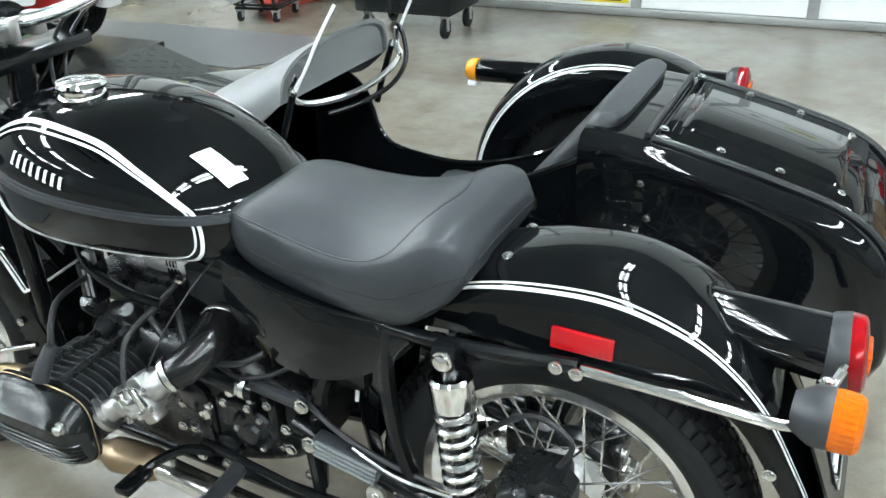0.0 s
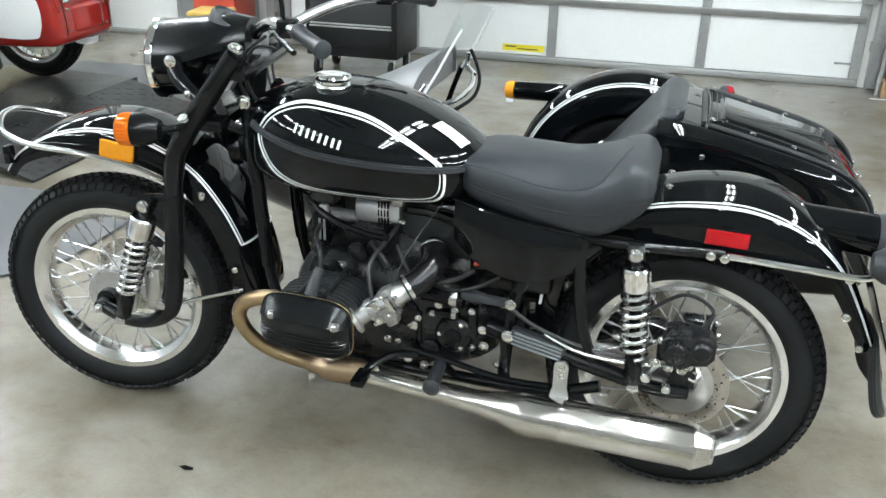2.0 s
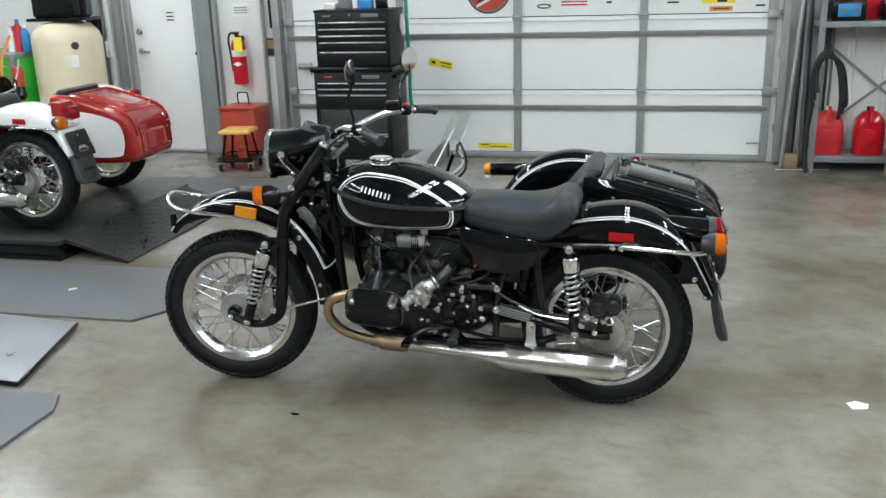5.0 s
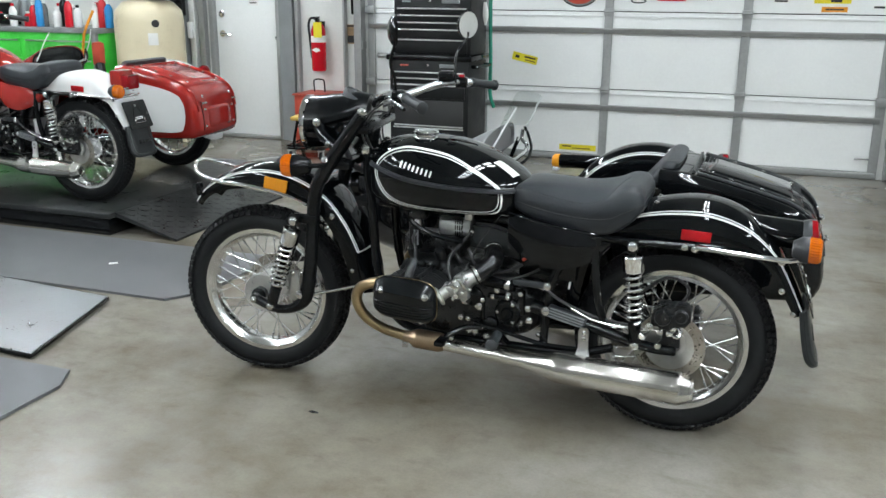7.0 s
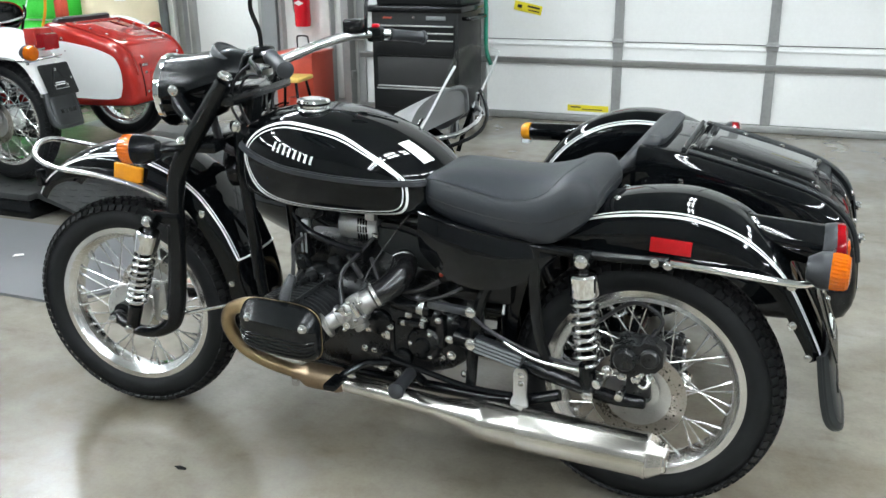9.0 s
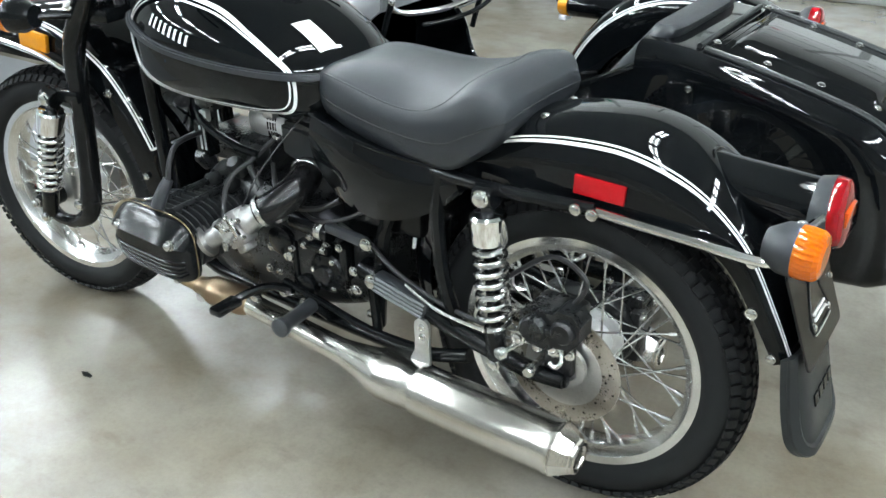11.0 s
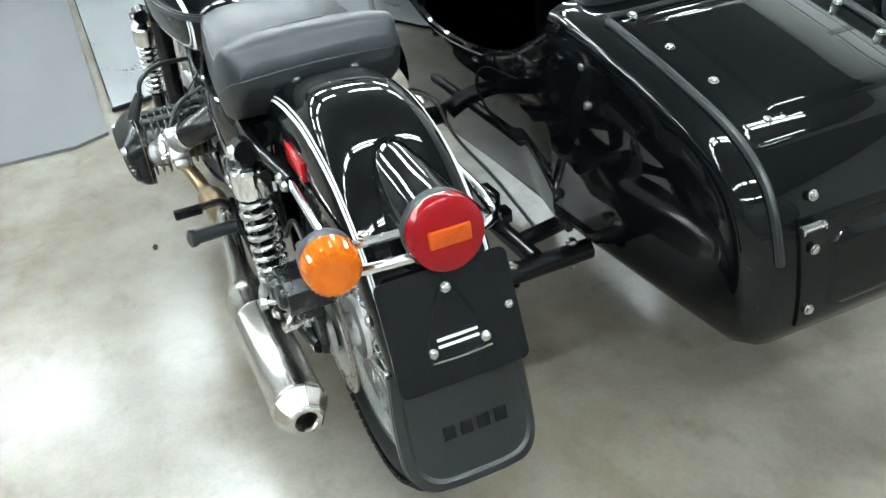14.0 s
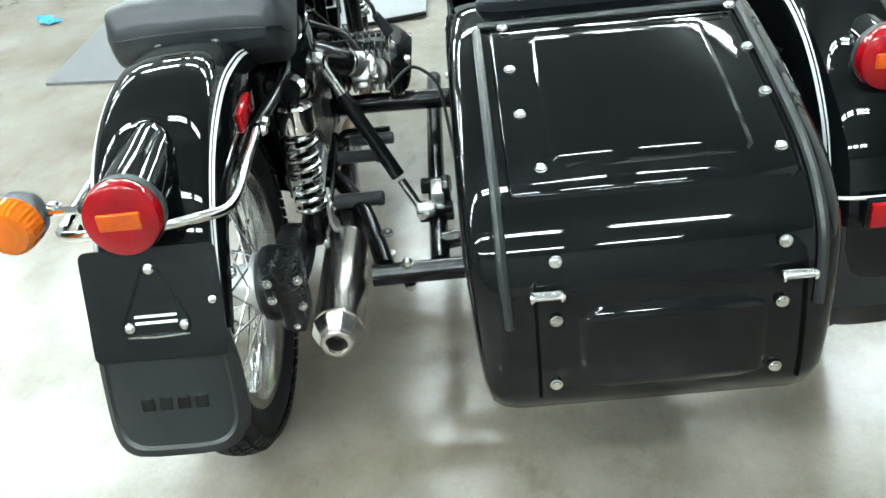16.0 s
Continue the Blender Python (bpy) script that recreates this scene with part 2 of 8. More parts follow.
def box(bm, c, s, bevel=0.0, m=None, seg=2):
    """A box of size s about c, its edges rounded."""
    made = bmesh.ops.create_cube(bm, size=1.0)["verts"]
    for v in made:
        v.co = Vector((v.co.x * s[0] + c[0], v.co.y * s[1] + c[1], v.co.z * s[2] + c[2]))
    if bevel:
        es = list({e for v in made for e in v.link_edges})
        made = bmesh.ops.bevel(bm, geom=es, offset=bevel, segments=seg, affect="EDGES", profile=0.5)["verts"]
    if m is not None:
        bmesh.ops.transform(bm, matrix=m, verts=list({v for v in made}))
    return bm


def frame_of(a, b):
    """A pose at a whose z axis points to b."""
    d = (Vector(b) - Vector(a)).normalized()
    return Matrix.Translation(a) @ d.to_track_quat("Z", "Y").to_matrix().to_4x4()


def lathe(bm, profile, m=None, n=28, closed=False):
    """Turns (radius, height) pairs about z, then lays the result by m."""
    m = m or Matrix()
    rings = []
    for r, z in profile:
        if r < 1e-6:
            rings.append([bm.verts.new(m @ Vector((0, 0, z)))])
        else:
            rings.append([bm.verts.new(m @ Vector((r * math.cos(2 * math.pi * k / n), r * math.sin(2 * math.pi * k / n), z))) for k in range(n)])
    pairs = list(zip(rings, rings[1:])) + ([(rings[-1], rings[0])] if closed else [])
    for a, b in pairs:
        for k in range(n):
            j = (k + 1) % n
            f = [a[k % len(a)], a[j % len(a)], b[j % len(b)], b[k % len(b)]]
            f = list(dict.fromkeys(f))
            if len(f) > 2:
                bm.faces.new(f)
    if not closed:
        for ring in (rings[0], rings[-1]):
            if len(ring) > 2:
                bm.faces.new(ring)
    return bm


def rod(bm, a, b, r, r2=None, n=14):
    d = (Vector(b) - Vector(a)).length
    return lathe(bm, [(r, 0), (r2 if r2 is not None else r, d)], frame_of(a, b), n)


def bolt(bm, c, way, r=0.009, h=0.008):
    """A domed bolt head with a washer."""
    c = Vector(c)
    return lathe(bm, [(r * 1.25, -0.001), (r * 1.25, h * 0.25), (r, h * 0.3), (r * 0.95, h * 0.8), (r * 0.6, h), (0, h * 1.05)], frame_of(c, c + Vector(way)), 12)


def smooth_path(pts, steps=6, closed=False):
    """Catmull-Rom through the points."""
    p = [Vector(q) for q in pts]
    n = len(p)
    out = []
    for i in range(n if closed else n - 1):
        a, b, c, d = (p[(i + k) % n] if closed else p[min(max(i + k, 0), n - 1)] for k in (-1, 0, 1, 2))
        for s in range(steps):
            t = s / steps
            out.append(0.5 * (2 * b + (c - a) * t + (2 * a - 5 * b + 4 * c - d) * t * t + (3 * b - a - 3 * c + d) * t ** 3))
    if not closed:
        out.append(p[-1])
    return out


def tube(bm, pts, r, n=10, steps=6, closed=False, smooth=True):
    """A round tube along the points; r may be a list, one per point."""
    radii = r if isinstance(r, (list, tuple)) else [r] * len(pts)
    if smooth:
        line = smooth_path(pts, steps, closed)
        rr = [q.x for q in smooth_path([(a, 0, 0) for a in radii], steps, closed)]
    else:
        line, rr = [Vector(q) for q in pts], list(radii)
    rings, side = [], None
    m = len(line)
    for i, q in enumerate(line):
        d = (line[(i + 1) % m if closed else min(i + 1, m - 1)] - line[(i - 1) % m if closed else max(i - 1, 0)]).normalized()
        if side is None:
            side = d.orthogonal().normalized()
        side = (side - d * side.dot(d)).normalized()
        up = d.cross(side)
        rings.append([bm.verts.new(q + rr[i] * (math.cos(2 * math.pi * k / n) * side + math.sin(2 * math.pi * k / n) * up)) for k in range(n)])
    for a, b in list(zip(rings, rings[1:])) + ([(rings[-1], rings[0])] if closed else []):
        for k in range(n):
            bm.faces.new((a[k], a[(k + 1) % n], b[(k + 1) % n], b[k]))
    if not closed:
        bm.faces.new(rings[0]), bm.faces.new(rings[-1])
    return bm


def loft(bm, rings, cap=True, loop=True):
    """Skins rings of equally many points."""
    vs = [[bm.verts.new(p) for p in ring] for ring in rings]
    n = len(vs[0])
    for a, b in zip(vs, vs[1:]):
        for k in range(n if loop else n - 1):
            bm.faces.new((a[k], a[(k + 1) % n], b[(k + 1) % n], b[k]))
    if cap and loop:
        bm.faces.new(vs[0]), bm.faces.new(vs[-1])
    return bm


def oval(n, hw, zt, zb, x, nt=2.4, nb=3.2, y0=0.0, mid=0.45):
    """A superelliptic section across x."""
    zc = zb + mid * (zt - zb)
    out = []
    for k in range(n):
        a = 2 * math.pi * k / n
        e = nt if math.sin(a) > 0 else nb
        c, s = math.cos(a), math.sin(a)
        out.append(Vector((x, y0 + hw * math.copysign(abs(c) ** (2 / e), c), zc + (zt - zc if s > 0 else zc - zb) * math.copysign(abs(s) ** (2 / e), s))))
    return out


def spread(rows, steps=5):
    """Smooth rows of numbers between the given ones."""
    out = []
    for i in range(len(rows) - 1):
        a, b, c, d = (rows[min(max(i + k, 0), len(rows) - 1)] for k in (-1, 0, 1, 2))
        for s in range(steps):
            t = s / steps
            out.append([0.5 * (2 * q + (r - p) * t + (2 * p - 5 * q + 4 * r - u) * t * t + (3 * q - p - 3 * r + u) * t ** 3) for p, q, r, u in zip(a, b, c, d)])
    out.append(list(rows[-1]))
    return out


def ribbon(bm, line, across, width, lift, thick=0.0015, place=None):
    """A flat band along 2D points, laid on a surface by place(u, v, lift)."""
    n = len(line)
    top, rows = [], []
    for i in range(n):
        d = line[(i + 1) % n] - line[i - 1] if across == "closed" else line[min(i + 1, n - 1)] - line[max(i - 1, 0)]
        s = Vector((-d.y, d.x)).normalized() * width / 2
        rows.append([place(*(line[i] + s), 0), place(*(line[i] + s), lift), place(*(line[i] - s), lift), place(*(line[i] - s), 0)])
    vs = [[bm.verts.new(p) for p in r] for r in rows]
    for a, b in list(zip(vs, vs[1:])) + ([(vs[-1], vs[0])] if across == "closed" else []):
        for k in range(3):
            bm.faces.new((a[k], a[k + 1], b[k + 1], b[k]))
    return bm


def slab(bm, outline, depth, m=None):
    """A 2D outline in xy, given a depth along z, laid by m."""
    m = m or Matrix()
    a = [bm.verts.new(m @ Vector((x, y, 0))) for x, y in outline]
    b = [bm.verts.new(m @ Vector((x, y, depth))) for x, y in outline]
    bm.faces.new(a), bm.faces.new(b)
    for k in range(len(a)):
        bm.faces.new((a[k], a[(k + 1) % len(a)], b[(k + 1) % len(a)], b[k]))
    return bm


def rounded(w, h, r, n=5):
    """The outline of a rounded rectangle about the origin."""
    out = []
    for cx, cy, a0 in ((w / 2 - r, h / 2 - r, 0), (-w / 2 + r, h / 2 - r, 90), (-w / 2 + r, -h / 2 + r, 180), (w / 2 - r, -h / 2 + r, 270)):
        out += [(cx + r * math.cos(radians(a0 + 90 * k / n)), cy + r * math.sin(radians(a0 + 90 * k / n))) for k in range(n + 1)]
    return out


B = bmesh.new


# ---- the workshop ----
X0, X1, Y0 = -8.5, 7.5, -9.0
floor = part("floor", box(B(), ((X0 + X1) / 2, (Y0 + WALL) / 2 + 0.3, -0.1), (X1 - X0 + 1.2, WALL - Y0 + 1.2, 0.2)), CONCRETE, smooth=False)
tagged(floor, "glossy sealed grey-beige concrete floor with cloudy stains", "floor", kind="structure")
ceiling = part("ceiling", box(B(), ((X0 + X1) / 2, (Y0 + WALL) / 2, CEIL + 0.1), (X1 - X0 + 0.6, WALL - Y0 + 0.6, 0.2)), CEILW, smooth=False)
tagged(ceiling, "plain grey workshop ceiling", "ceiling", kind="structure")
DL, DR, DH = -3.38, 1.10, 2.60     # roller door opening
EL, ER, EH = -5.10, -4.30, 2.05   # dark bars and hoses standing in the corner by the rack
for k in range(6):
    x0 = 1.215 + 0.035 * k
    bar = rod(B(), (x0, WALL - 0.20 + 0.02 * (k % 3), 0.0), (x0 + 0.10 - 0.03 * k, WALL - 0.06, 1.9 + 0.09 * k), 0.013)
    tagged(part("bar_stock", bar, (GREYP, DARKW, HOSE)[k % 3]), "dark steel bar leaning in the wall corner", "steel bar", "leaning bars")

# exit door opening
north = B()
for x0, x1, z0 in ((X0, EL, 0), (EL, ER, EH), (ER, DL, 0), (DR, X1, 0)):
    box(north, ((x0 + x1) / 2, WALL + 0.1, (z0 + DH) / 2), (x1 - x0, 0.2, DH - z0))
wall_north = tagged(part("wall_north", north, WALLW, smooth=False), "off-white painted metal wall behind the machines", "wall", kind="structure")
# out of view; its off-white is assumed, to brighten reflections in the boot lid
tagged(part("wall_upper_unseen", box(B(), ((X0 + X1) / 2, WALL + 0.1, (DH + CEIL) / 2), (X1 - X0, 0.2, CEIL - DH)), WALLW, smooth=False), "unseen wall above the overhead door, off-white to brighten reflections", "wall", kind="structure")
for k in range(11):
    rib = slab(B(), [(-0.03, 0), (0.03, 0), (0.016, 0.018), (-0.016, 0.018)], DH - 0.01, Matrix.Translation((DR + 0.34 + 0.28 * k, WALL, 0.005)) @ Matrix.Rotation(math.pi, 4, "Z"))
    part("rib", rib, WALLW, wall_north, smooth=False)
for nm, c, s, lab in (("wall_south", ((X0 + X1) / 2, Y0 - 0.1, CEIL / 2), (X1 - X0, 0.2, CEIL), "plain grey wall at the far end of the workshop"),
                      ("wall_west", (X0 - 0.1, (Y0 + WALL) / 2, CEIL / 2), (0.2, WALL - Y0 + 0.4, CEIL), "plain grey side wall of the workshop"),
                      ("wall_east", (X1 + 0.1, (Y0 + WALL) / 2, CEIL / 2), (0.2, WALL - Y0 + 0.4, CEIL), "plain grey side wall of the workshop")):
    tagged(part(nm, box(B(), c, s), GREYW, smooth=False), lab, "wall", kind="structure")

# ceiling tubes: five lines running towards the door wall, none over the raised door's tracks
lamp = thing("ceiling_light", "lit two-tube fluorescent strip under the ceiling", "ceiling light", "ceiling lights", m=pose(-6.4, -6.8, CEIL - 0.12))
part("housing", box(B(), (0, 0, 0.05), (0.30, 1.25, 0.06), 0.01), WHITE, lamp)
for dx in (-0.08, 0.08):
    part("tube", lathe(B(), [(0.019, -0.6), (0.019, 0.6)], Matrix.Translation((dx, 0, -0.005)) @ Matrix.Rotation(math.pi / 2, 4, "X"), 10), TUBE, lamp)
for x, last in ((-6.4, 7), (-4.1, 7), (0.2, 6), (3.0, 6), (5.6, 6)):
    for j in range(last):
        if (x, j) != (-6.4, 0):
            copy_thing(lamp, pose(x, -6.8 + 1.71 * j, CEIL - 0.12))

# sectional roller door
door_1 = thing("door_1", "white sectional overhead garage door with grey struts, closed", "garage door", kind="structure")
STILES = [-3.34, -2.23, -1.125, -0.005, 1.065]
SEAMS = [0.05, 0.63, 1.285, 1.94, DH]
for z0, z1 in zip(SEAMS, SEAMS[1:]):
    for x0, x1 in zip([DL] + STILES[1:-1], STILES[1:-1] + [DR]):
        part("panel", box(B(), ((x0 + x1) / 2, WALL + 0.035, (z0 + z1) / 2), (x1 - x0 - 0.003, 0.05, z1 - z0 - 0.008), 0.005), PANEL, door_1, smooth=False)
    part("ledge", box(B(), ((DL + DR) / 2, WALL + 0.004, z1 - 0.035), (DR - DL - 0.01, 0.012, 0.018), 0.004), PANEL, door_1, smooth=False)
    strut = slab(B(), [(-0.026, 0), (0.026, 0), (0.026, 0.012), (0.012, 0.045), (-0.012, 0.045), (-0.026, 0.012)], DR - DL - 0.06,
                 Matrix.Translation((DL + 0.03, WALL - 0.006, z1 - 0.135)) @ Matrix.Rotation(math.pi / 2, 4, "Y") @ Matrix.Rotation(-math.pi / 2, 4, "Z"))
    part("strut", strut, GALV, door_1, smooth=False)
    for x in STILES:
        part("stile", box(B(), (x, WALL - 0.001, (z0 + z1) / 2), (0.07, 0.022, z1 - z0 - 0.006), 0.003), GALV, door_1, smooth=False)
        if x not in (STILES[0], STILES[-1]):
            h = box(B(), (x, WALL - 0.016, z1 - 0.005), (0.085, 0.012, 0.06), 0.003)
            lathe(h, [(0.008, -0.045), (0.008, 0.045)], Matrix.Translation((x, WALL - 0.026, z1)) @ Matrix.Rotation(math.pi / 2, 4, "Y"), 8)
            part("hinge", h, GALV, door_1)
        else:
            h = box(B(), (x, WALL - 0.03, z1 - 0.01), (0.09, 0.05, 0.07), 0.006)
            lathe(h, [(0.022, 0), (0.022, 0.03)], Matrix.Translation((x + (0.06 if x > 0 else -0.09), WALL - 0.04, z1)) @ Matrix.Rotation(math.pi / 2, 4, "Y"), 12)
            part("roller_bracket", h, GALV, door_1)
part("bottom_rail", box(B(), ((DL + DR) / 2, WALL + 0.01, 0.027), (DR - DL - 0.01, 0.06, 0.05), 0.006), GALV, door_1)
latch = box(B(), (-3.20, WALL - 0.02, 0.86), (0.14, 0.03, 0.05), 0.004)
rod(latch, (-3.27, WALL - 0.04, 0.86), (-3.02, WALL - 0.04, 0.86), 0.009)
rod(latch, (-3.13, WALL - 0.05, 0.78), (-3.13, WALL - 0.05, 0.90), 0.008)
part("latch", latch, GALV, door_1)
part("lift_handle", tube(B(), [(0.93, WALL - 0.01, 0.16), (0.93, WALL - 0.05, 0.17), (1.02, WALL - 0.05, 0.17), (1.02, WALL - 0.01, 0.16)], 0.007), GALV, door_1)


def track(x, side):
    """Steel guide rail beside the roller door."""
    t = thing("door_track", "galvanised steel guide rail beside the garage door", "door track", "door tracks")
    part("angle", box(B(), (x, WALL - 0.02, 1.3), (0.012, 0.10, 2.6), 0.002), GALV, t, smooth=False)
    part("channel", slab(B(), [(0, 0), (0.055, 0), (0.055, 0.045), (0.047, 0.045), (0.047, 0.008), (0.008, 0.008), (0.008, 0.045), (0, 0.045)], 2.55,
                         Matrix.Translation((x + side * 0.02 - 0.027, WALL - 0.11, 0.02))), GALV, t, smooth=False)
    for z in (0.3, 0.95, 1.6, 2.3):
        part("bracket", box(B(), (x + side * 0.01, WALL - 0.05, z), (0.06, 0.08, 0.07), 0.004), GALV, t)


track(DL - 0.03, -1)
track(DR + 0.05, 1)

# leaning pipe, hoses and cables by the right jamb
pipe = tagged(part("pipe", rod(B(), (1.20, WALL - 0.22, 0.0), (1.36, WALL - 0.05, 2.6), 0.018), GALV), "thin grey steel pipe leaning by the door jamb", "pipe")
for k in range(5):
    z = 2.2 - 0.1 * k
    cable = tube(B(), [(1.42 + 0.035 * k, WALL - 0.04, z), (1.43 + 0.03 * k, WALL - 0.05, 1.3), (1.40 + 0.04 * k, WALL - 0.06, 0.7), (1.43 + 0.03 * k, WALL - 0.06, 0.05)], 0.012, 8)
    tagged(part("conduit", cable, HOSE if k % 2 else DARKW), "dark conduit running down the ribbed wall", "conduit", "conduits")

# exit door
door_2 = thing("door_2", "closed white metal exit door with a lever and deadbolt", "door", kind="structure")
part("leaf", box(B(), ((EL + ER) / 2, WALL + 0.05, EH / 2 + 0.008), (ER - EL - 0.10, 0.045, EH - 0.03), 0.004), PANEL, door_2)
fr = B()
for x in (EL + 0.022, ER - 0.022):
    box(fr, (x, WALL + 0.03, EH / 2), (0.05, 0.12, EH), 0.004)
box(fr, ((EL + ER) / 2, WALL + 0.03, EH - 0.01), (ER - EL, 0.12, 0.05), 0.004)
part("door_frame", fr, GALV, door_2)
part("threshold", box(B(), ((EL + ER) / 2, WALL + 0.02, 0.012), (ER - EL - 0.1, 0.14, 0.022), 0.004), GALV, door_2)
lev = lathe(B(), [(0.032, 0), (0.032, 0.012), (0.012, 0.016), (0.012, 0.05)], frame_of((EL + 0.12, WALL + 0.027, 1.02), (EL + 0.12, 0, 1.02)), 18)
tube(lev, [(EL + 0.12, WALL - 0.02, 1.02), (EL + 0.17, WALL - 0.026, 1.02), (EL + 0.24, WALL - 0.02, 1.012)], 0.010, 8)
part("lever_handle", lev, CHROME, door_2)
part("deadbolt", lathe(B(), [(0.034, 0), (0.034, 0.014), (0.02, 0.022), (0, 0.024)], frame_of((EL + 0.12, WALL + 0.027, 1.21), (EL + 0.12, 0, 1.21)), 18), CHROME, door_2)
part("bolt_stub", box(B(), (ER - 0.07, WALL + 0.02, 0.99), (0.02, 0.02, 0.03), 0.004), SATIN, door_2)
part("notice", box(B(), (-4.62, WALL + 0.026, 1.36), (0.12, 0.002, 0.13)), PAPER, door_2, smooth=False)
for k in range(3):
    part("printed_bar", box(B(), (-4.62, WALL + 0.0242, 1.32 + 0.035 * k), (0.08, 0.001, 0.012)), INK, door_2, smooth=False)

# columns and jamb posts
for x, w, mat, lab in ((-4.215, 0.15, GREYP, "dark grey steel column beside the exit door"), (-4.10, 0.035, GALV, "narrow galvanised wall post"), (-3.60, 0.02, GALV, "narrow galvanised wall post"),
                       (-5.17, 0.07, GALV, "galvanised door post"), (-5.27, 0.05, WALLW, "white wall post"), (-5.40, 0.09, GREYP, "dark grey conduit column"), (-3.46, 0.07, GALV, "galvanised door post")):
    tagged(part("column", box(B(), (x, WALL - 0.035, CEIL / 2), (w, 0.07, CEIL), 0.006), mat, smooth=False), lab, "column", kind="structure")
for k, (x0, x1) in enumerate(((X0, EL - 0.02), (ER + 0.16, DL - 0.08))):
    tagged(part("baseboard", box(B(), ((x0 + x1) / 2, WALL - 0.012, 0.04), (x1 - x0, 0.024, 0.08), 0.003), GALV, smooth=False), "grey metal skirting along the wall", "baseboard", kind="structure")


# ---- things on the wall ----
def label_plate(name, c, w, h, mat, bars, lab, cat, ink=INK, tilt=0.0):
    """A flat printed plate with plain bars for its print."""
    m = Matrix.Translation(c) @ Matrix.Rotation(radians(tilt), 4, "Y")
    o = thing(name, lab, cat, m=m)
    part("plate", box(B(), (0, 0, 0), (w, 0.003, h), 0.0008), mat, o, smooth=False)
    for bx, bz, bw, bh in bars:
        part("printed_bar", box(B(), (bx * w, -0.0022, bz * h), (bw * w, 0.001, bh * h)), ink, o, smooth=False)
    return o


label_plate("sticker", (-1.855, WALL + 0.007, 0.875), 0.23, 0.07, YELLOW, [(0.2, 0.18, 0.45, 0.2), (0.22, -0.2, 0.4, 0.12), (-0.3, 0.0, 0.16, 0.35)], "tilted yellow warning sticker on the garage door", "sticker", tilt=12)
label_plate("sticker", (-1.345, WALL + 0.007, 0.105), 0.33, 0.05, YELLOW, [(-0.3, 0.15, 0.25, 0.2), (0.1, -0.15, 0.5, 0.15)], "long yellow warning sticker low on the garage door", "sticker")
label_plate("sticker", (0.62, WALL + 0.007, 1.415), 0.27, 0.09, YELLOW, [(0, 0.2, 0.7, 0.15), (0.1, -0.25, 0.3, 0.3)], "yellow maker's sticker on the garage door", "sticker")
label_plate("sticker", (0.64, WALL + 0.007, 1.325), 0.19, 0.04, ORANGE, [(0, 0, 0.7, 0.3)], "small orange sticker on the garage door", "sticker")
label_plate("sticker", (0.24, WALL + 0.007, 1.42), 0.11, 0.10, PAPER, [(0, 0.2, 0.7, 0.4), (0, -0.35, 0.9, 0.14)], "small black and white sticker on the garage door", "sticker")
label_plate("sticker", (0.96, WALL + 0.007, 1.345), 0.085, 0.025, PAPER, [(0, 0, 0.9, 0.6)], "tiny grey sticker on the garage door", "sticker")
label_plate("sticker", (-0.03 - 0.28, WALL + 0.007, 1.44), 0.05, 0.12, PAPER, [(0, -0.35, 0.9, 0.15)], "narrow white sticker on the garage door", "sticker")
fl = label_plate("flag_sticker", (-0.615, WALL + 0.007, 1.44), 0.23, 0.13, PAPER, [(0, v, 1.0, 0.09) for v in (-0.44, -0.24, -0.04, 0.16, 0.36)], "red and white striped flag sticker on the garage door", "sticker", ink=EXTRED)
part("canton", box(B(), (-0.06, -0.003, 0.035), (0.10, 0.001, 0.06)), BLUE, fl, smooth=False)
oval_st = thing("oval_sticker", "small dark oval sticker on the garage door", "sticker", m=Matrix.Translation((-0.885, WALL + 0.006, 1.375)))
part("plate", lathe(B(), [(0.065, 0), (0.065, 0.003)], Matrix.Diagonal((1, 1, 0.32, 1)) @ Matrix.Rotation(math.pi / 2, 4, "X"), 28), INK, oval_st)
part("centre", lathe(B(), [(0.05, 0.003), (0.05, 0.004)], Matrix.Diagonal((1, 1, 0.2, 1)) @ Matrix.Rotation(math.pi / 2, 4, "X"), 28), PAPER, oval_st)
emblem = thing("round_emblem", "large round red emblem with a black rim on the garage door", "sign", m=Matrix.Translation((-1.39, WALL + 0.006, 1.525)))
part("rim", lathe(B(), [(0.205, 0), (0.205, 0.004)], Matrix.Rotation(math.pi / 2, 4, "X"), 48), INK, emblem)
part("ring", lathe(B(), [(0.195, 0.004), (0.195, 0.005)], Matrix.Rotation(math.pi / 2, 4, "X"), 48), GREYHOUSE, emblem)
part("disc", lathe(B(), [(0.18, 0.005), (0.18, 0.006)], Matrix.Rotation(math.pi / 2, 4, "X"), 48), CARTRED, emblem)
for k in range(3):
    part("bar", slab(B(), [(-0.13, -0.01), (0.11, 0.0), (0.14, 0.02), (-0.11, 0.012)], 0.001, Matrix.Translation((0, -0.0065, -0.02 - 0.035 * k)) @ Matrix.Rotation(math.pi / 2, 4, "X") @ Matrix.Rotation(radians(24), 4, "Z")), INK if k % 2 else PAPER, emblem, smooth=False)

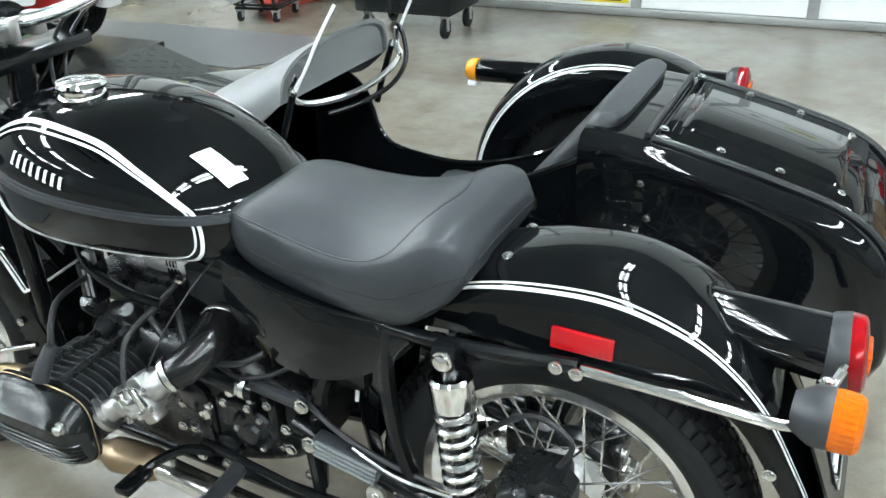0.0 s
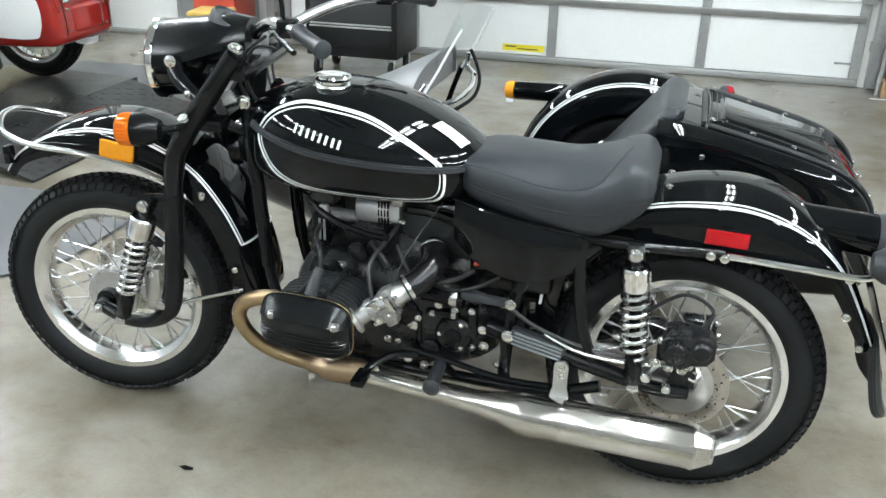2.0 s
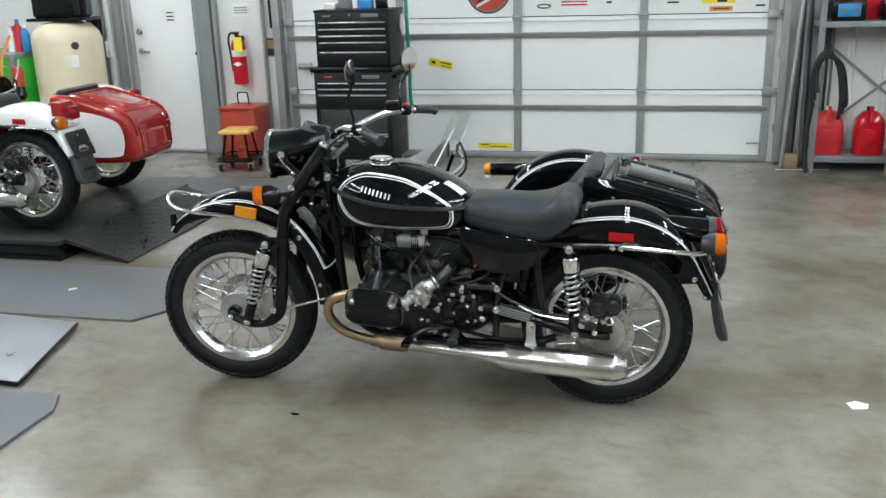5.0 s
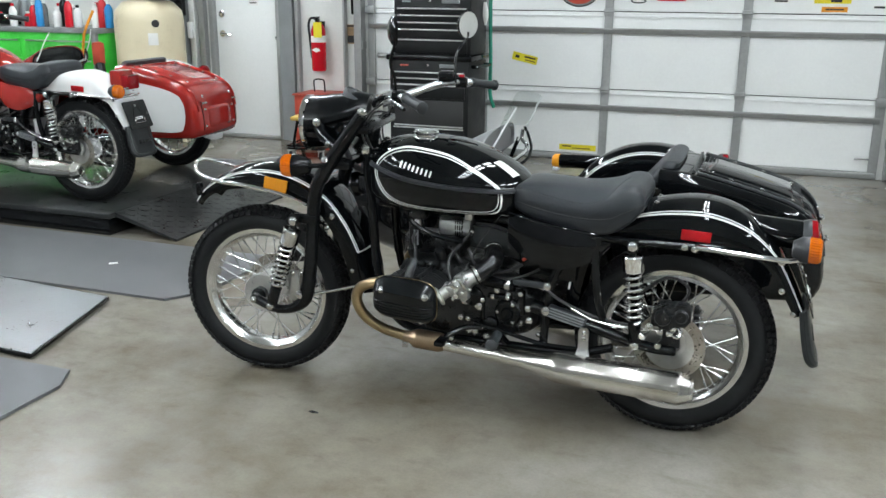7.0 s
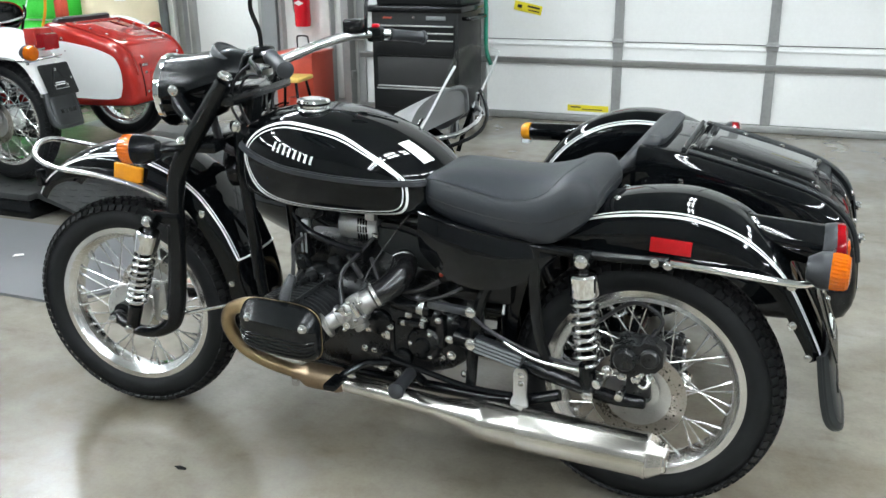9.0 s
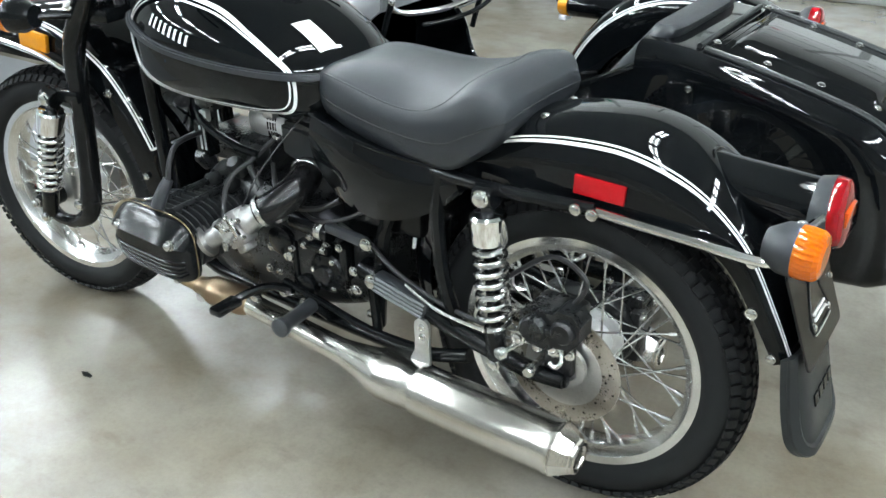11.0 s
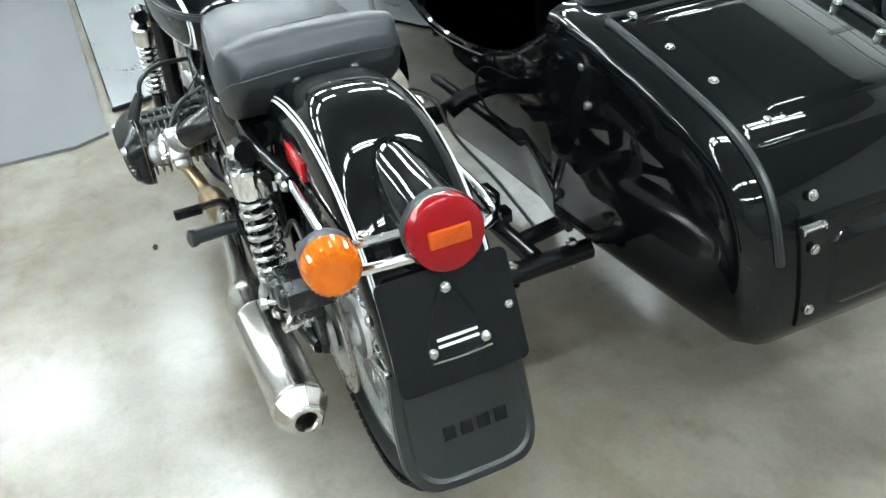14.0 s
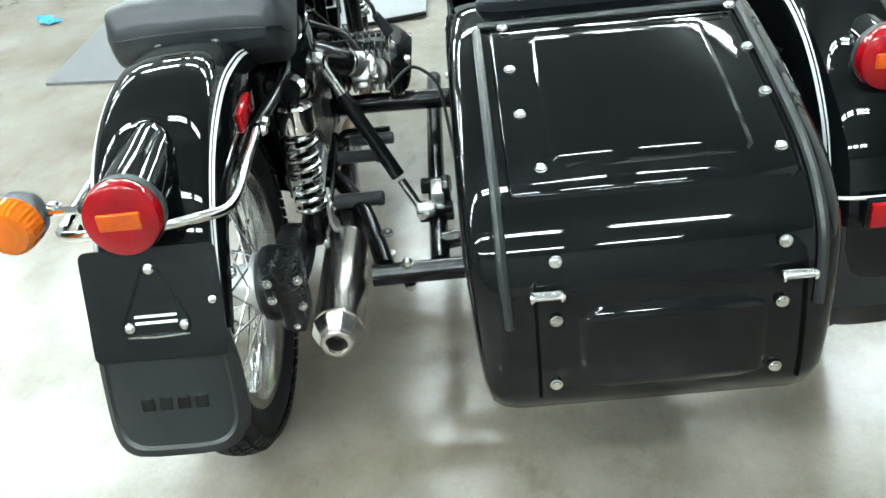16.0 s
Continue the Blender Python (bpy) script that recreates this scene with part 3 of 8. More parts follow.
label_plate("warning_sign", (-3.555, WALL - 0.003, 1.045), 0.125, 0.18, TAN, [(0, -0.25, 0.85, 0.36), (0, 0.42, 0.9, 0.08)], "small framed brown and yellow warning sign on the wall", "sign")
label_plate("notice", (-3.84, WALL - 0.003, 1.40), 0.18, 0.12, PAPER, [(0, 0.2, 0.8, 0.08), (0, 0, 0.8, 0.08), (0, -0.2, 0.8, 0.08)], "white printed notice above the fire extinguisher", "notice", GREYHOUSE)
tagged(part("wall_switch", box(B(), (-5.285, WALL - 0.085, 1.05), (0.06, 0.03, 0.16), 0.006), PANEL), "white switch box on the column", "switch")
tagged(part("junction_box", box(B(), (-5.40, WALL - 0.11, 1.27), (0.13, 0.08, 0.16), 0.008), SATIN), "black junction box on the column", "junction box")
tagged(part("door_chain", tube(B(), [(-3.52, WALL - 0.03, 1.55), (-3.51, WALL - 0.05, 1.35), (-3.515, WALL - 0.03, 1.23)], 0.018, 8), SATIN), "short black cable end hanging on the wall", "cable")

ext = thing("fire_extinguisher", "red fire extinguisher with a yellow tag hung on the wall", "fire extinguisher", m=pose(-3.85, WALL - 0.10, 0.70))
part("cylinder", lathe(B(), [(0.0, 0), (0.062, 0.002), (0.07, 0.02), (0.07, 0.37), (0.055, 0.42), (0.03, 0.44), (0.02, 0.455), (0, 0.456)], None, 28), EXTRED, ext)
part("label_band", lathe(B(), [(0.0712, 0.27), (0.0712, 0.33)], None, 28), PAPER, ext)
part("badge", slab(B(), [(-0.05, 0), (0, 0.022), (0.05, 0), (0, -0.022)], 0.002, Matrix.Translation((0.01, -0.0705, 0.20)) @ Matrix.Rotation(math.pi / 2, 4, "X")), PAPER, ext, smooth=False)
vh = box(B(), (0, -0.01, 0.475), (0.03, 0.05, 0.04), 0.006)
box(vh, (0.01, -0.05, 0.50), (0.022, 0.11, 0.012), 0.004)
part("valve", vh, SATIN, ext)
part("tag", box(B(), (0.03, -0.072, 0.385), (0.085, 0.004, 0.14), 0.001), YELLOW, ext, smooth=False)
part("hose", tube(B(), [(-0.01, -0.02, 0.48), (-0.06, -0.02, 0.49), (-0.095, -0.01, 0.43), (-0.09, 0, 0.30), (-0.075, 0.0, 0.12)], 0.011, 8), HOSE, ext)
part("hanger", box(B(), (0, 0.085, 0.36), (0.05, 0.03, 0.2), 0.004), SATIN, ext)


# ---- lift, mats, plate ----
lift = thing("lift_platform", "low black steel motorcycle lift with a ramp", "lift", m=pose(0, 0, 0))
part("deck", box(B(), (-5.2, 2.12, 0.128), (3.5, 1.62, 0.034), 0.006), LIFTM, lift)
part("skirt", box(B(), (-5.2, 2.12, 0.055), (3.44, 1.56, 0.11), 0.004), SATIN, lift)
rm = B()
slab(rm, [(-3.452, 0.115), (-3.452, 0.142), (-3.02, 0.014), (-3.02, 0.002)], 1.5, Matrix.Translation((0, 2.87, 0)) @ Matrix.Rotation(math.pi / 2, 4, "X"))
rp = part("ramp", rm, LIFTM, lift, smooth=False)
stud = slab(B(), [(-0.02, 0), (0, 0.006), (0.02, 0), (0, -0.006)], 0.003)
first = None
for i in range(9):
    for j in range(22):
        x = -3.42 + 0.045 * i
        z = 0.142 - 0.128 * (x + 3.452) / 0.432
        m = Matrix.Translation((x, 1.42 + 0.065 * j, z - 0.0005)) @ Matrix.Rotation(radians(16.5), 4, "Y") @ Matrix.Rotation(radians(45 if (i + j) % 2 else -45), 4, "Z")
        if first is None:
            first = part("tread_stud", stud, LIFTM, rp, smooth=False, loc=m)
        else:
            again("tread_stud", first, rp, m)


def mat(outline, t, mt, lab, m=None):
    o = part("floor_mat", slab(B(), outline, t, m), mt, smooth=False)
    return tagged(o, lab, "mat")


mat([(-5.9, 0.44), (-2.43, 0.46), (-2.30, 0.66), (-2.30, 1.28), (-5.9, 1.27)], 0.012, MATR, "grey rubber walkway mat in front of the lift", Matrix.Translation((0, 0, 0.001)))
mat([(-5.9, -1.34), (-2.25, -1.33), (-2.20, -1.0), (-2.19, -0.50), (-2.26, -0.37), (-5.9, -0.36)], 0.012, MATR, "grey rubber mat beside the loading plate", Matrix.Translation((0, 0, 0.001)))
mat([(-5.2, 2.97), (-3.0, 2.97), (-2.6, 3.4), (-2.6, 3.75), (-5.2, 3.75)], 0.010, MATR, "worn grey rubber mat behind the lift", Matrix.Translation((0, 0, 0.001)))
plate = thing("loading_plate", "bare aluminium loading ramp plate lying on the floor", "ramp plate", m=pose(-2.5, 0, 0.006, 0, 1.6, 0))
part("sheet", slab(B(), [(-0.17, 0.345), (0.0, -0.32), (-2.4, -0.32), (-2.4, 0.40)], 0.010, Matrix.Translation((0, 0, 0.012))), PLATEM, plate, smooth=False)
part("edge_lip", box(B(), (0, 0, 0), (0.022, 0.69, 0.016), 0.003, Matrix.Translation((-0.088, 0.012, 0.010)) @ Matrix.Rotation(radians(14.3), 4, "Z")), SATIN, plate)
part("side_lip", box(B(), (-1.2, -0.322, 0.008), (2.4, 0.012, 0.02), 0.003), SATIN, plate)


# ---- the motorcycles ----
WB, RT = -1.548, 0.333          # front axle, tyre radius
TANK = spread([(-1.112, 0.880, 0.80, 0.05), (-1.085, 0.918, 0.778, 0.10), (-1.04, 0.945, 0.752, 0.148), (-0.97, 0.967, 0.738, 0.183), (-0.88, 0.975, 0.731, 0.198), (-0.78, 0.966, 0.727, 0.195),
               (-0.68, 0.938, 0.726, 0.180), (-0.60, 0.902, 0.728, 0.158), (-0.545, 0.868, 0.738, 0.125), (-0.515, 0.842, 0.762, 0.085)], 4)
LOOP = [(-1.022, 0.872), (-0.995, 0.915), (-0.945, 0.941), (-0.88, 0.948), (-0.76, 0.930), (-0.665, 0.888), (-0.602, 0.848), (-0.578, 0.824), (-0.572, 0.790), (-0.580, 0.756), (-0.615, 0.742), (-0.72, 0.741), (-0.88, 0.750), (-0.963, 0.776), (-1.008, 0.822)]


def tank_at(x, z, lift, side=-1):
    """A place on the tank's flank."""
    a, b = TANK[0], TANK[-1]
    for p, q in zip(TANK, TANK[1:]):
        if p[0] <= x <= q[0]:
            t = (x - p[0]) / (q[0] - p[0])
            a = b = [u + (v - u) * t for u, v in zip(p, q)]
            break
    _, zt, zb, hw = a if x < -0.8 else b
    zc = zb + 0.45 * (zt - zb)
    up = z > zc
    e = 2.4 if up else 5.0
    s = min(0.985, abs(z - zc) / ((zt - zc) if up else (zc - zb)))
    y = hw * (1 - s ** e) ** (1 / e)
    return Vector((x, side * (y + lift), z))


def fender_at(st, a, grow=0.0, e=3.2):
    """A place on a mudguard's section: a runs from one edge over the top to the other."""
    tx, tz, ex, ez, w = st[:5]
    c, s = math.cos(a), max(0.0, math.sin(a))
    h = s ** (2 / e)
    up = Vector((tx - ex, 0, tz - ez))
    y = -(w + grow) * math.copysign(abs(c) ** (2 / e), c)
    return Vector((ex, y, ez)) + up * h + up.normalized() * grow * h


def mudguard(stations, steps=4, y0=0.0):
    rows = spread(stations, steps)
    angles = [math.pi * k / 20 for k in range(21)]
    rings = []
    for st in rows:
        rings.append([fender_at(st, a) + Vector((0, y0, 0)) for a in angles] + [fender_at(st, a, -0.004) + Vector((0, y0, 0)) for a in reversed(angles)])
    return loft(B(), rings)


def guard_stripe(stations, a0, da, y0=0.0, steps=6, first=0):
    """A painted line that follows a mudguard's shoulder."""
    rows = spread(stations, steps)[first:]
    off = Vector((0, y0, 0))
    return loft(B(), [[fender_at(st, a0 - da) + off, fender_at(st, a0 - da, 0.0012) + off, fender_at(st, a0 + da, 0.0012) + off, fender_at(st, a0 + da) + off] for st in rows])


def wheel(parent, m, disc_y=-0.075, lab="", drum=False):
    """Hub, tyre, rim and crossed wire spokes about the y axis."""
    turn = Matrix.Rotation(-math.pi / 2, 4, "X")
    hub = lathe(B(), [(0.018, -0.075), (0.03, -0.07), (0.034, -0.052), (0.062, -0.050), (0.064, -0.040), (0.045, -0.034), (0.04, 0), (0.045, 0.034), (0.064, 0.040), (0.062, 0.050), (0.034, 0.052), (0.03, 0.07), (0.018, 0.075)], turn, 32)
    w = part("wheel", hub, HUB, parent, lab, loc=m)
    sec = []
    for k in range(21):
        a = radians(-118 + 236 * k / 20)
        sec.append((0.286 + 0.0485 * math.cos(a) if abs(math.sin(a)) < 0.95 or math.cos(a) > 0 else 0.286 + 0.0485 * math.cos(a), 0.052 * math.sin(a)))
    tyre = lathe(B(), [(0.243, -0.034)] + [(r * (RT - 0.006) / 0.3345, y) for r, y in sec] + [(0.243, 0.034)], turn, 72, closed=True)
    t = part("tyre", tyre, RUBBER, w, "black block-tread tyre")
    lug = {}
    for row, (y, wid, tilt) in enumerate(((-0.047, 0.022, 42), (-0.027, 0.018, 16), (-0.009, 0.014, 4), (0.009, 0.014, -4), (0.027, 0.018, -16), (0.047, 0.022, -42))):
        for k in range(80):
            a = 2 * math.pi * (k + (0.5 if row % 2 else 0)) / 80
            r = RT - 0.005 - (0.0162 if abs(y) > 0.04 else 0.0035 if abs(y) > 0.02 else 0)
            mm = Matrix.Rotation(a, 4, "Y") @ Matrix.Translation((0, y, r)) @ Matrix.Rotation(radians(tilt), 4, "X")
            lug.setdefault("bm", B())
            box(lug["bm"], (0, 0, 0), (0.0175, wid * 0.85, 0.006 if abs(y) > 0.04 else 0.010), 0, mm)
    tr = part("tread", lug["bm"], RUBBER, t, "", smooth=False)
    tagged(tr, kind="stuff")
    rim = lathe(B(), [(0.2475, -0.038), (0.2475, -0.033), (0.238, -0.030), (0.230, -0.022), (0.222, -0.018), (0.218, 0), (0.222, 0.018), (0.230, 0.022), (0.238, 0.030), (0.2475, 0.033), (0.2475, 0.038), (0.232, 0.037), (0.226, 0.030), (0.214, 0.022), (0.210, 0),
                      (0.214, -0.022), (0.226, -0.030), (0.232, -0.037)], turn, 72, closed=True)
    part("rim", rim, RIMALU, w, "polished alloy rim")
    sp = None
    for k in range(40):
        side = -1 if k % 2 else 1
        a = 2 * math.pi * k / 40
        lead = radians(62) * (1 if (k // 2) % 2 else -1)
        p0 = Vector((0.056 * math.cos(a + lead), side * 0.043, 0.056 * math.sin(a + lead)))
        p1 = Vector((0.212 * math.cos(a), side * 0.006, 0.212 * math.sin(a)))
        if sp is None:
            base = (p1 - p0).length
            s = lathe(B(), [(0.0021, 0), (0.0021, base - 0.022), (0.0040, base - 0.020), (0.0040, base)], None, 6)
            sp = part("spoke", s, RIMALU, w, loc=frame_of(p0, p1))
        else:
            again("spoke", sp, w, frame_of(p0, p1))
    if disc_y is not None:
        d = lathe(B(), [(0.078, disc_y - 0.002), (0.116, disc_y - 0.002), (0.116, disc_y + 0.002), (0.078, disc_y + 0.002)], turn, 48, closed=True)
        dd = part("brake_disc", d, DISC, w)
        cr = lathe(B(), [(0.03, disc_y - 0.004), (0.080, disc_y - 0.003), (0.080, disc_y + 0.003), (0.03, disc_y + 0.008)], turn, 36, closed=True)
        part("carrier", cr, ALLOY, dd)
        # nothing is drilled: thin black discs paint the dark inside of vent holes
        hole = None
        for k in range(30):
            a = 2 * math.pi * k / 30
            rr = 0.088 + 0.009 * (k % 3)
            mm = Matrix.Translation((rr * math.cos(a), disc_y - 0.0022, rr * math.sin(a))) @ Matrix.Rotation(math.pi / 2, 4, "X")
            if hole is None:
                hole = part("vent_hole_shade", lathe(B(), [(0.0026, 0), (0.0026, 0.0006)], None, 8), SATIN, dd, smooth=False, loc=mm)
            else:
                again("vent_hole_shade", hole, dd, mm)
    return w


def shock(parent, top, foot, r=0.033, turns=8):
    """Spring shock absorber with a chrome shroud."""
    top, foot = Vector(top), Vector(foot)
    m = frame_of(foot, top)
    L = (top - foot).length
    body = lathe(B(), [(0.012, 0.0), (0.02, 0.01), (0.021, L * 0.22), (0.013, L * 0.24), (0.013, L * 0.95)], m, 16)
    s = part("shock_absorber", body, SATIN, parent, "chrome spring shock absorber")
    part("shroud", lathe(B(), [(r, L * 0.74), (r * 1.04, L * 0.75), (r * 1.04, L * 0.885), (r * 0.9, L * 0.90), (0.014, L * 0.905)], m, 28), CHROME, s)
    part("top_eye", lathe(B(), [(0.022, -0.018), (0.022, 0.018)], m @ Matrix.Translation((0, 0, L)) @ Matrix.Rotation(math.pi / 2, 4, "X"), 18), SATIN, s)
    coil = [m @ Vector(((r - 0.005) * math.cos(2 * math.pi * k / 14), (r - 0.005) * math.sin(2 * math.pi * k / 14), L * (0.24 + 0.52 * k / (14 * turns)))) for k in range(14 * turns + 1)]
    part("spring", tube(B(), coil, 0.0058, 8, smooth=False), RIMALU, s)
    out = Vector((0, -1 if top.y < 0 else 1, 0))
    part("bolt", bolt(B(), top + out * 0.018, out, 0.013, 0.012), ZINC, s)
    part("bolt", bolt(B(), foot + out * 0.014, out, 0.011, 0.010), ZINC, s)
    return s


def round_lamp(parent, c, way, r, depth, lens, lab, body=GREYHOUSE, back=0.03):
    """A round lamp: housing and domed, ribbed lens."""
    m = frame_of(c, Vector(c) + Vector(way))
    h = part("lamp", lathe(B(), [(0.0, -back), (r * 0.6, -back * 0.95), (r * 0.96, -back * 0.4), (r, 0), (r, 0.004)], m, 32), body, parent, lab)
    n, rib = 56, lens is AMBER
    prof = [(0.985, 0.004), (0.975, depth * 0.45), (0.93, depth * 0.78), (0.80, depth * 0.93), (0.5, depth * 0.99), (0.25, depth)]
    rings = [[m @ Vector((r * f * (1 - (0.034 if rib and k % 2 and 0 < i < 5 else 0)) * math.cos(2 * math.pi * k / n), r * f * (1 - (0.034 if rib and k % 2 and 0 < i < 5 else 0)) * math.sin(2 * math.pi * k / n), z)) for k in range(n)] for i, (f, z) in enumerate(prof)]
    part("lens", loft(B(), rings), lens, h, smooth=not rib)
    return h, m


def motorcycle(root, S):
    """Everything of one sidecar rig, in its own place: rear tyre's foot at the origin, nose to -x, sidecar to +y."""
    body, guard, lined = S["tank"], S["guard"], S["lines"]
    pin = S["pin"]
    # tank
    tank = part("fuel_tank", loft(B(), [oval(48, hw, zt, zb, x, 2.4, 5.0) for x, zt, zb, hw in TANK]), body, root, S["tank_label"])
    for side in (-1, 1):
        place = lambda u, v, lift, side=side: tank_at(u, v, lift, side)
        if lined:
            ln = [Vector((p.x, p.y)) for p in smooth_path([(x, z, 0) for x, z in LOOP], 6, True)]
            part("pinstripe", ribbon(B(), ln, "closed", 0.0055, 0.0012, place=place), pin, tank, "double silver-white pinstripe")
            inner = [Vector((-0.790 + (p.x + 0.790) * 0.958, 0.845 + (p.y - 0.845) * 0.915)) for p in ln]
            part("pinstripe", ribbon(B(), inner, "closed", 0.0026, 0.0012, place=place), pin, tank)
        pad = [Vector((p.x, p.y)) for p in smooth_path([(-1.05, 0.884, 0), (-0.98, 0.868, 0), (-0.88, 0.846, 0), (-0.72, 0.829, 0), (-0.56, 0.820, 0), (-0.523, 0.820, 0)], 6)]
        kp = ribbon(B(), pad, "open", 0.0150, 0.006, place=place)
        kp = ribbon(kp, pad, "open", 0.0095, 0.011, place=place)
        part("knee_strip", kp, KNEE, tank, "matt grey rubber strip")
        # maker's mark as plain raised silver bars; white paint stands for chrome's bright reflections
        for k in range(8):
            x = -0.917 + 0.0310 * (k // 2) + 0.0150 * (k % 2)
            z = 0.8985 - 0.250 * (x + 0.917)
            wbar = [Vector((x, z)), Vector((x + 0.0062, z - 0.0016))]
            part("maker_mark", ribbon(B(), wbar, "open", 0.0200, 0.003, place=place), STRIPE, tank, "plain silver badge bar")
    cap = lathe(B(), [(0.043, 0), (0.045, 0.003), (0.043, 0.007), (0.037, 0.010), (0.037, 0.015), (0.043, 0.018), (0.0445, 0.023), (0.041, 0.028), (0.030, 0.031), (0.012, 0.030), (0, 0.029)], pose(-0.878, -0.045, 0.966, 0, 2), 30)
    part("filler_cap", cap, CHROME, tank, "chrome filler cap")
    if S["lines"]:
        tag = B()
        rows = []
        for k in range(7):
            line = []
            for y in (-0.090, -0.080, -0.070, -0.060, -0.050):
                x = -0.612 + 0.0118 * k + 0.30 * (y + 0.066)
                p, q = next((p, q) for p, q in zip(TANK, TANK[1:]) if q[0] >= x)
                t = (x - p[0]) / (q[0] - p[0])
                zt, zb, hw = (p[i] + (q[i] - p[i]) * t for i in (1, 2, 3))
                zc = zb + 0.45 * (zt - zb)
                line.append(Vector((x, y, zc + (zt - zc) * (1 - (abs(y) / hw) ** 2.4) ** (1 / 2.4) + 0.004)))
            rows.append(line)
        loft(tag, rows, loop=False)
        part("paper_tag", tag, PAPER, tank, "white paper tag taped on the tank")

    # seat
    seat_rows = spread([(-0.553, 0.816, 0.782, 0.080), (-0.536, 0.838, 0.762, 0.116), (-0.49, 0.854, 0.744, 0.140), (-0.40, 0.860, 0.722, 0.153), (-0.30, 0.862, 0.712, 0.164), (-0.22, 0.870, 0.710, 0.170), (-0.170, 0.880, 0.734, 0.168), (-0.130, 0.869, 0.768, 0.160), (-0.108, 0.840, 0.798, 0.142)], 5)
    rings = []
    for n, (x, zt, zb, hw) in enumerate(seat_rows):
        u = n / (len(seat_rows) - 1)
        bell = math.exp(-((u - 0.50) / 0.23) ** 2)
        dish, drop, wide = 0.010 * bell, 0.046 * bell, 0.93
        h = zt - zb
        half = [(0.0, zt - dish), (0.35, zt - dish - 0.08 * drop), (0.66, zt - 0.5 * dish - 0.42 * drop), (wide - 0.05, zt - 0.004 - 0.92 * drop), (wide, zt - 0.008 - drop), (wide + 0.03, zt - 0.015 - drop), (0.985, zb + 0.56 * h - 0.25 * drop), (1.0, zb + 0.42 * h - 0.2 * drop), (0.983, zb + 0.38 * h - 0.2 * drop), (0.985, zb + 0.26 * h), (0.955, zb + 0.08 * h), (0.88, zb), (0.4, zb - 0.002)]
        rings.append([Vector((x, hw * a, b)) for a, b in half] + [Vector((x, -hw * a, b)) for a, b in reversed(half[1:])])
    seat = part("seat", loft(B(), rings), VINYL, root, "dark grey vinyl solo saddle")
    def on_seat(n, f):
        k = int(f)
        return rings[n][k].lerp(rings[n][k + 1], f - k)
    last = len(rings) - 1
    turn = lambda n: 4.0 - 4.0 * max(0.0, (n / last - 0.56) / 0.20) ** 1.3
    upper = [on_seat(n, turn(n)) for n in range(3, last) if turn(n) > 0.02]
    lower = [on_seat(n, 8.0) for n in range(2, last + 1)] + [Vector((rings[-1][8].x + 0.001, rings[-1][8].y * k / 8, rings[-1][8].z + 0.006 * (1 - (k / 8) ** 2))) for k in range(7, 0, -1)]
    for line, lift, m in ((upper, Vector((0, 0.0004, 0.0002)), VINYL), (lower, Vector((0, 0.0005, 0)), HOSE)):
        both = [p + lift for p in line] + [Vector((p.x, -p.y - lift.y, p.z + lift.z)) for p in reversed(line)]
        part("seat_seam", tube(B(), both, 0.0013, 6, smooth=False), m, seat, "stitched seam")
    emb = B()
    for k in range(4):
        box(emb, (-0.1135, -0.055 + 0.036 * k, 0.838), (0.004, 0.026, 0.016), 0.002)
    part("embossed_mark", emb, VINYL, seat, "embossed bars on the seat back")

    # side covers
    for side in (-1, 1):
        rows = []
        for u in range(29):
            t = u / 28
            x = -0.548 + 0.34 * t
            ztop = 0.748 - 0.050 * t
            zlow = 0.690 - 0.112 * math.sin(math.pi * (0.06 + 0.90 * t)) ** 0.6
            yy = 0.108 + 0.052 * math.sin(math.pi * (0.15 + 0.75 * t))
            rows.append([Vector((x, side * (yy + 0.012 * math.sin(math.pi * v / 6)), ztop + (zlow - ztop) * v / 6)) for v in range(7)] + [Vector((x, side * (yy - 0.03), zlow)), Vector((x, side * (yy - 0.03), ztop))])
        sc_ = part("side_cover", loft(B(), rows), BLACK if lined else S["tank"], root, "panel under the seat")
        part("rolled_edge", tube(B(), [r[0] + Vector((0, side * 0.004, 0.002)) for r in rows], 0.0042, 8, smooth=False), BLACK if lined else S["tank"], sc_)

    # rear mudguard
    RG = [(-0.235, 0.735, -0.225, 0.680, 0.095), (-0.17, 0.775, -0.165, 0.688, 0.100), (-0.10, 0.806, -0.10, 0.690, 0.104), (-0.01, 0.826, -0.02, 0.688, 0.107), (0.09, 0.829, 0.07, 0.686, 0.108), (0.18, 0.802, 0.145, 0.680, 0.108),
          (0.25, 0.752, 0.212, 0.676, 0.107), (0.316, 0.676, 0.276, 0.638, 0.105), (0.366, 0.582, 0.328, 0.561, 0.102), (0.403, 0.50, 0.370, 0.486, 0.098)]
    rg = part("mudguard", mudguard(RG), guard, root, S["guard_label"])
    if lined:
        for a in (0.60, math.pi - 0.60):
            part("pinstripe", guard_stripe(RG, a, 0.032, first=6), pin, rg)
            part("pinstripe", guard_stripe(RG, a + (0.090 if a < 1.5 else -0.090), 0.018, first=6), pin, rg)
    for side in (-1, 1):
        rf = box(B(), (0, 0, 0), (0.092, 0.008, 0.034), 0.002, pose(0.056, side * 0.1095, 0.722, 0, 2.5))
        part("side_reflector", rf, REFLECT, rg, "red side reflector")
        for x, z in ((-0.125, 0.785),):
            part("bolt", bolt(B(), (x, side * 0.075, z + 0.018), (0, side * 0.5, 0.8), 0.008, 0.006), ZINC, rg)
        part("bolt", bolt(B(), (0.325, side * 0.104, 0.570), (0, side, 0), 0.008, 0.006), ZINC, rg)
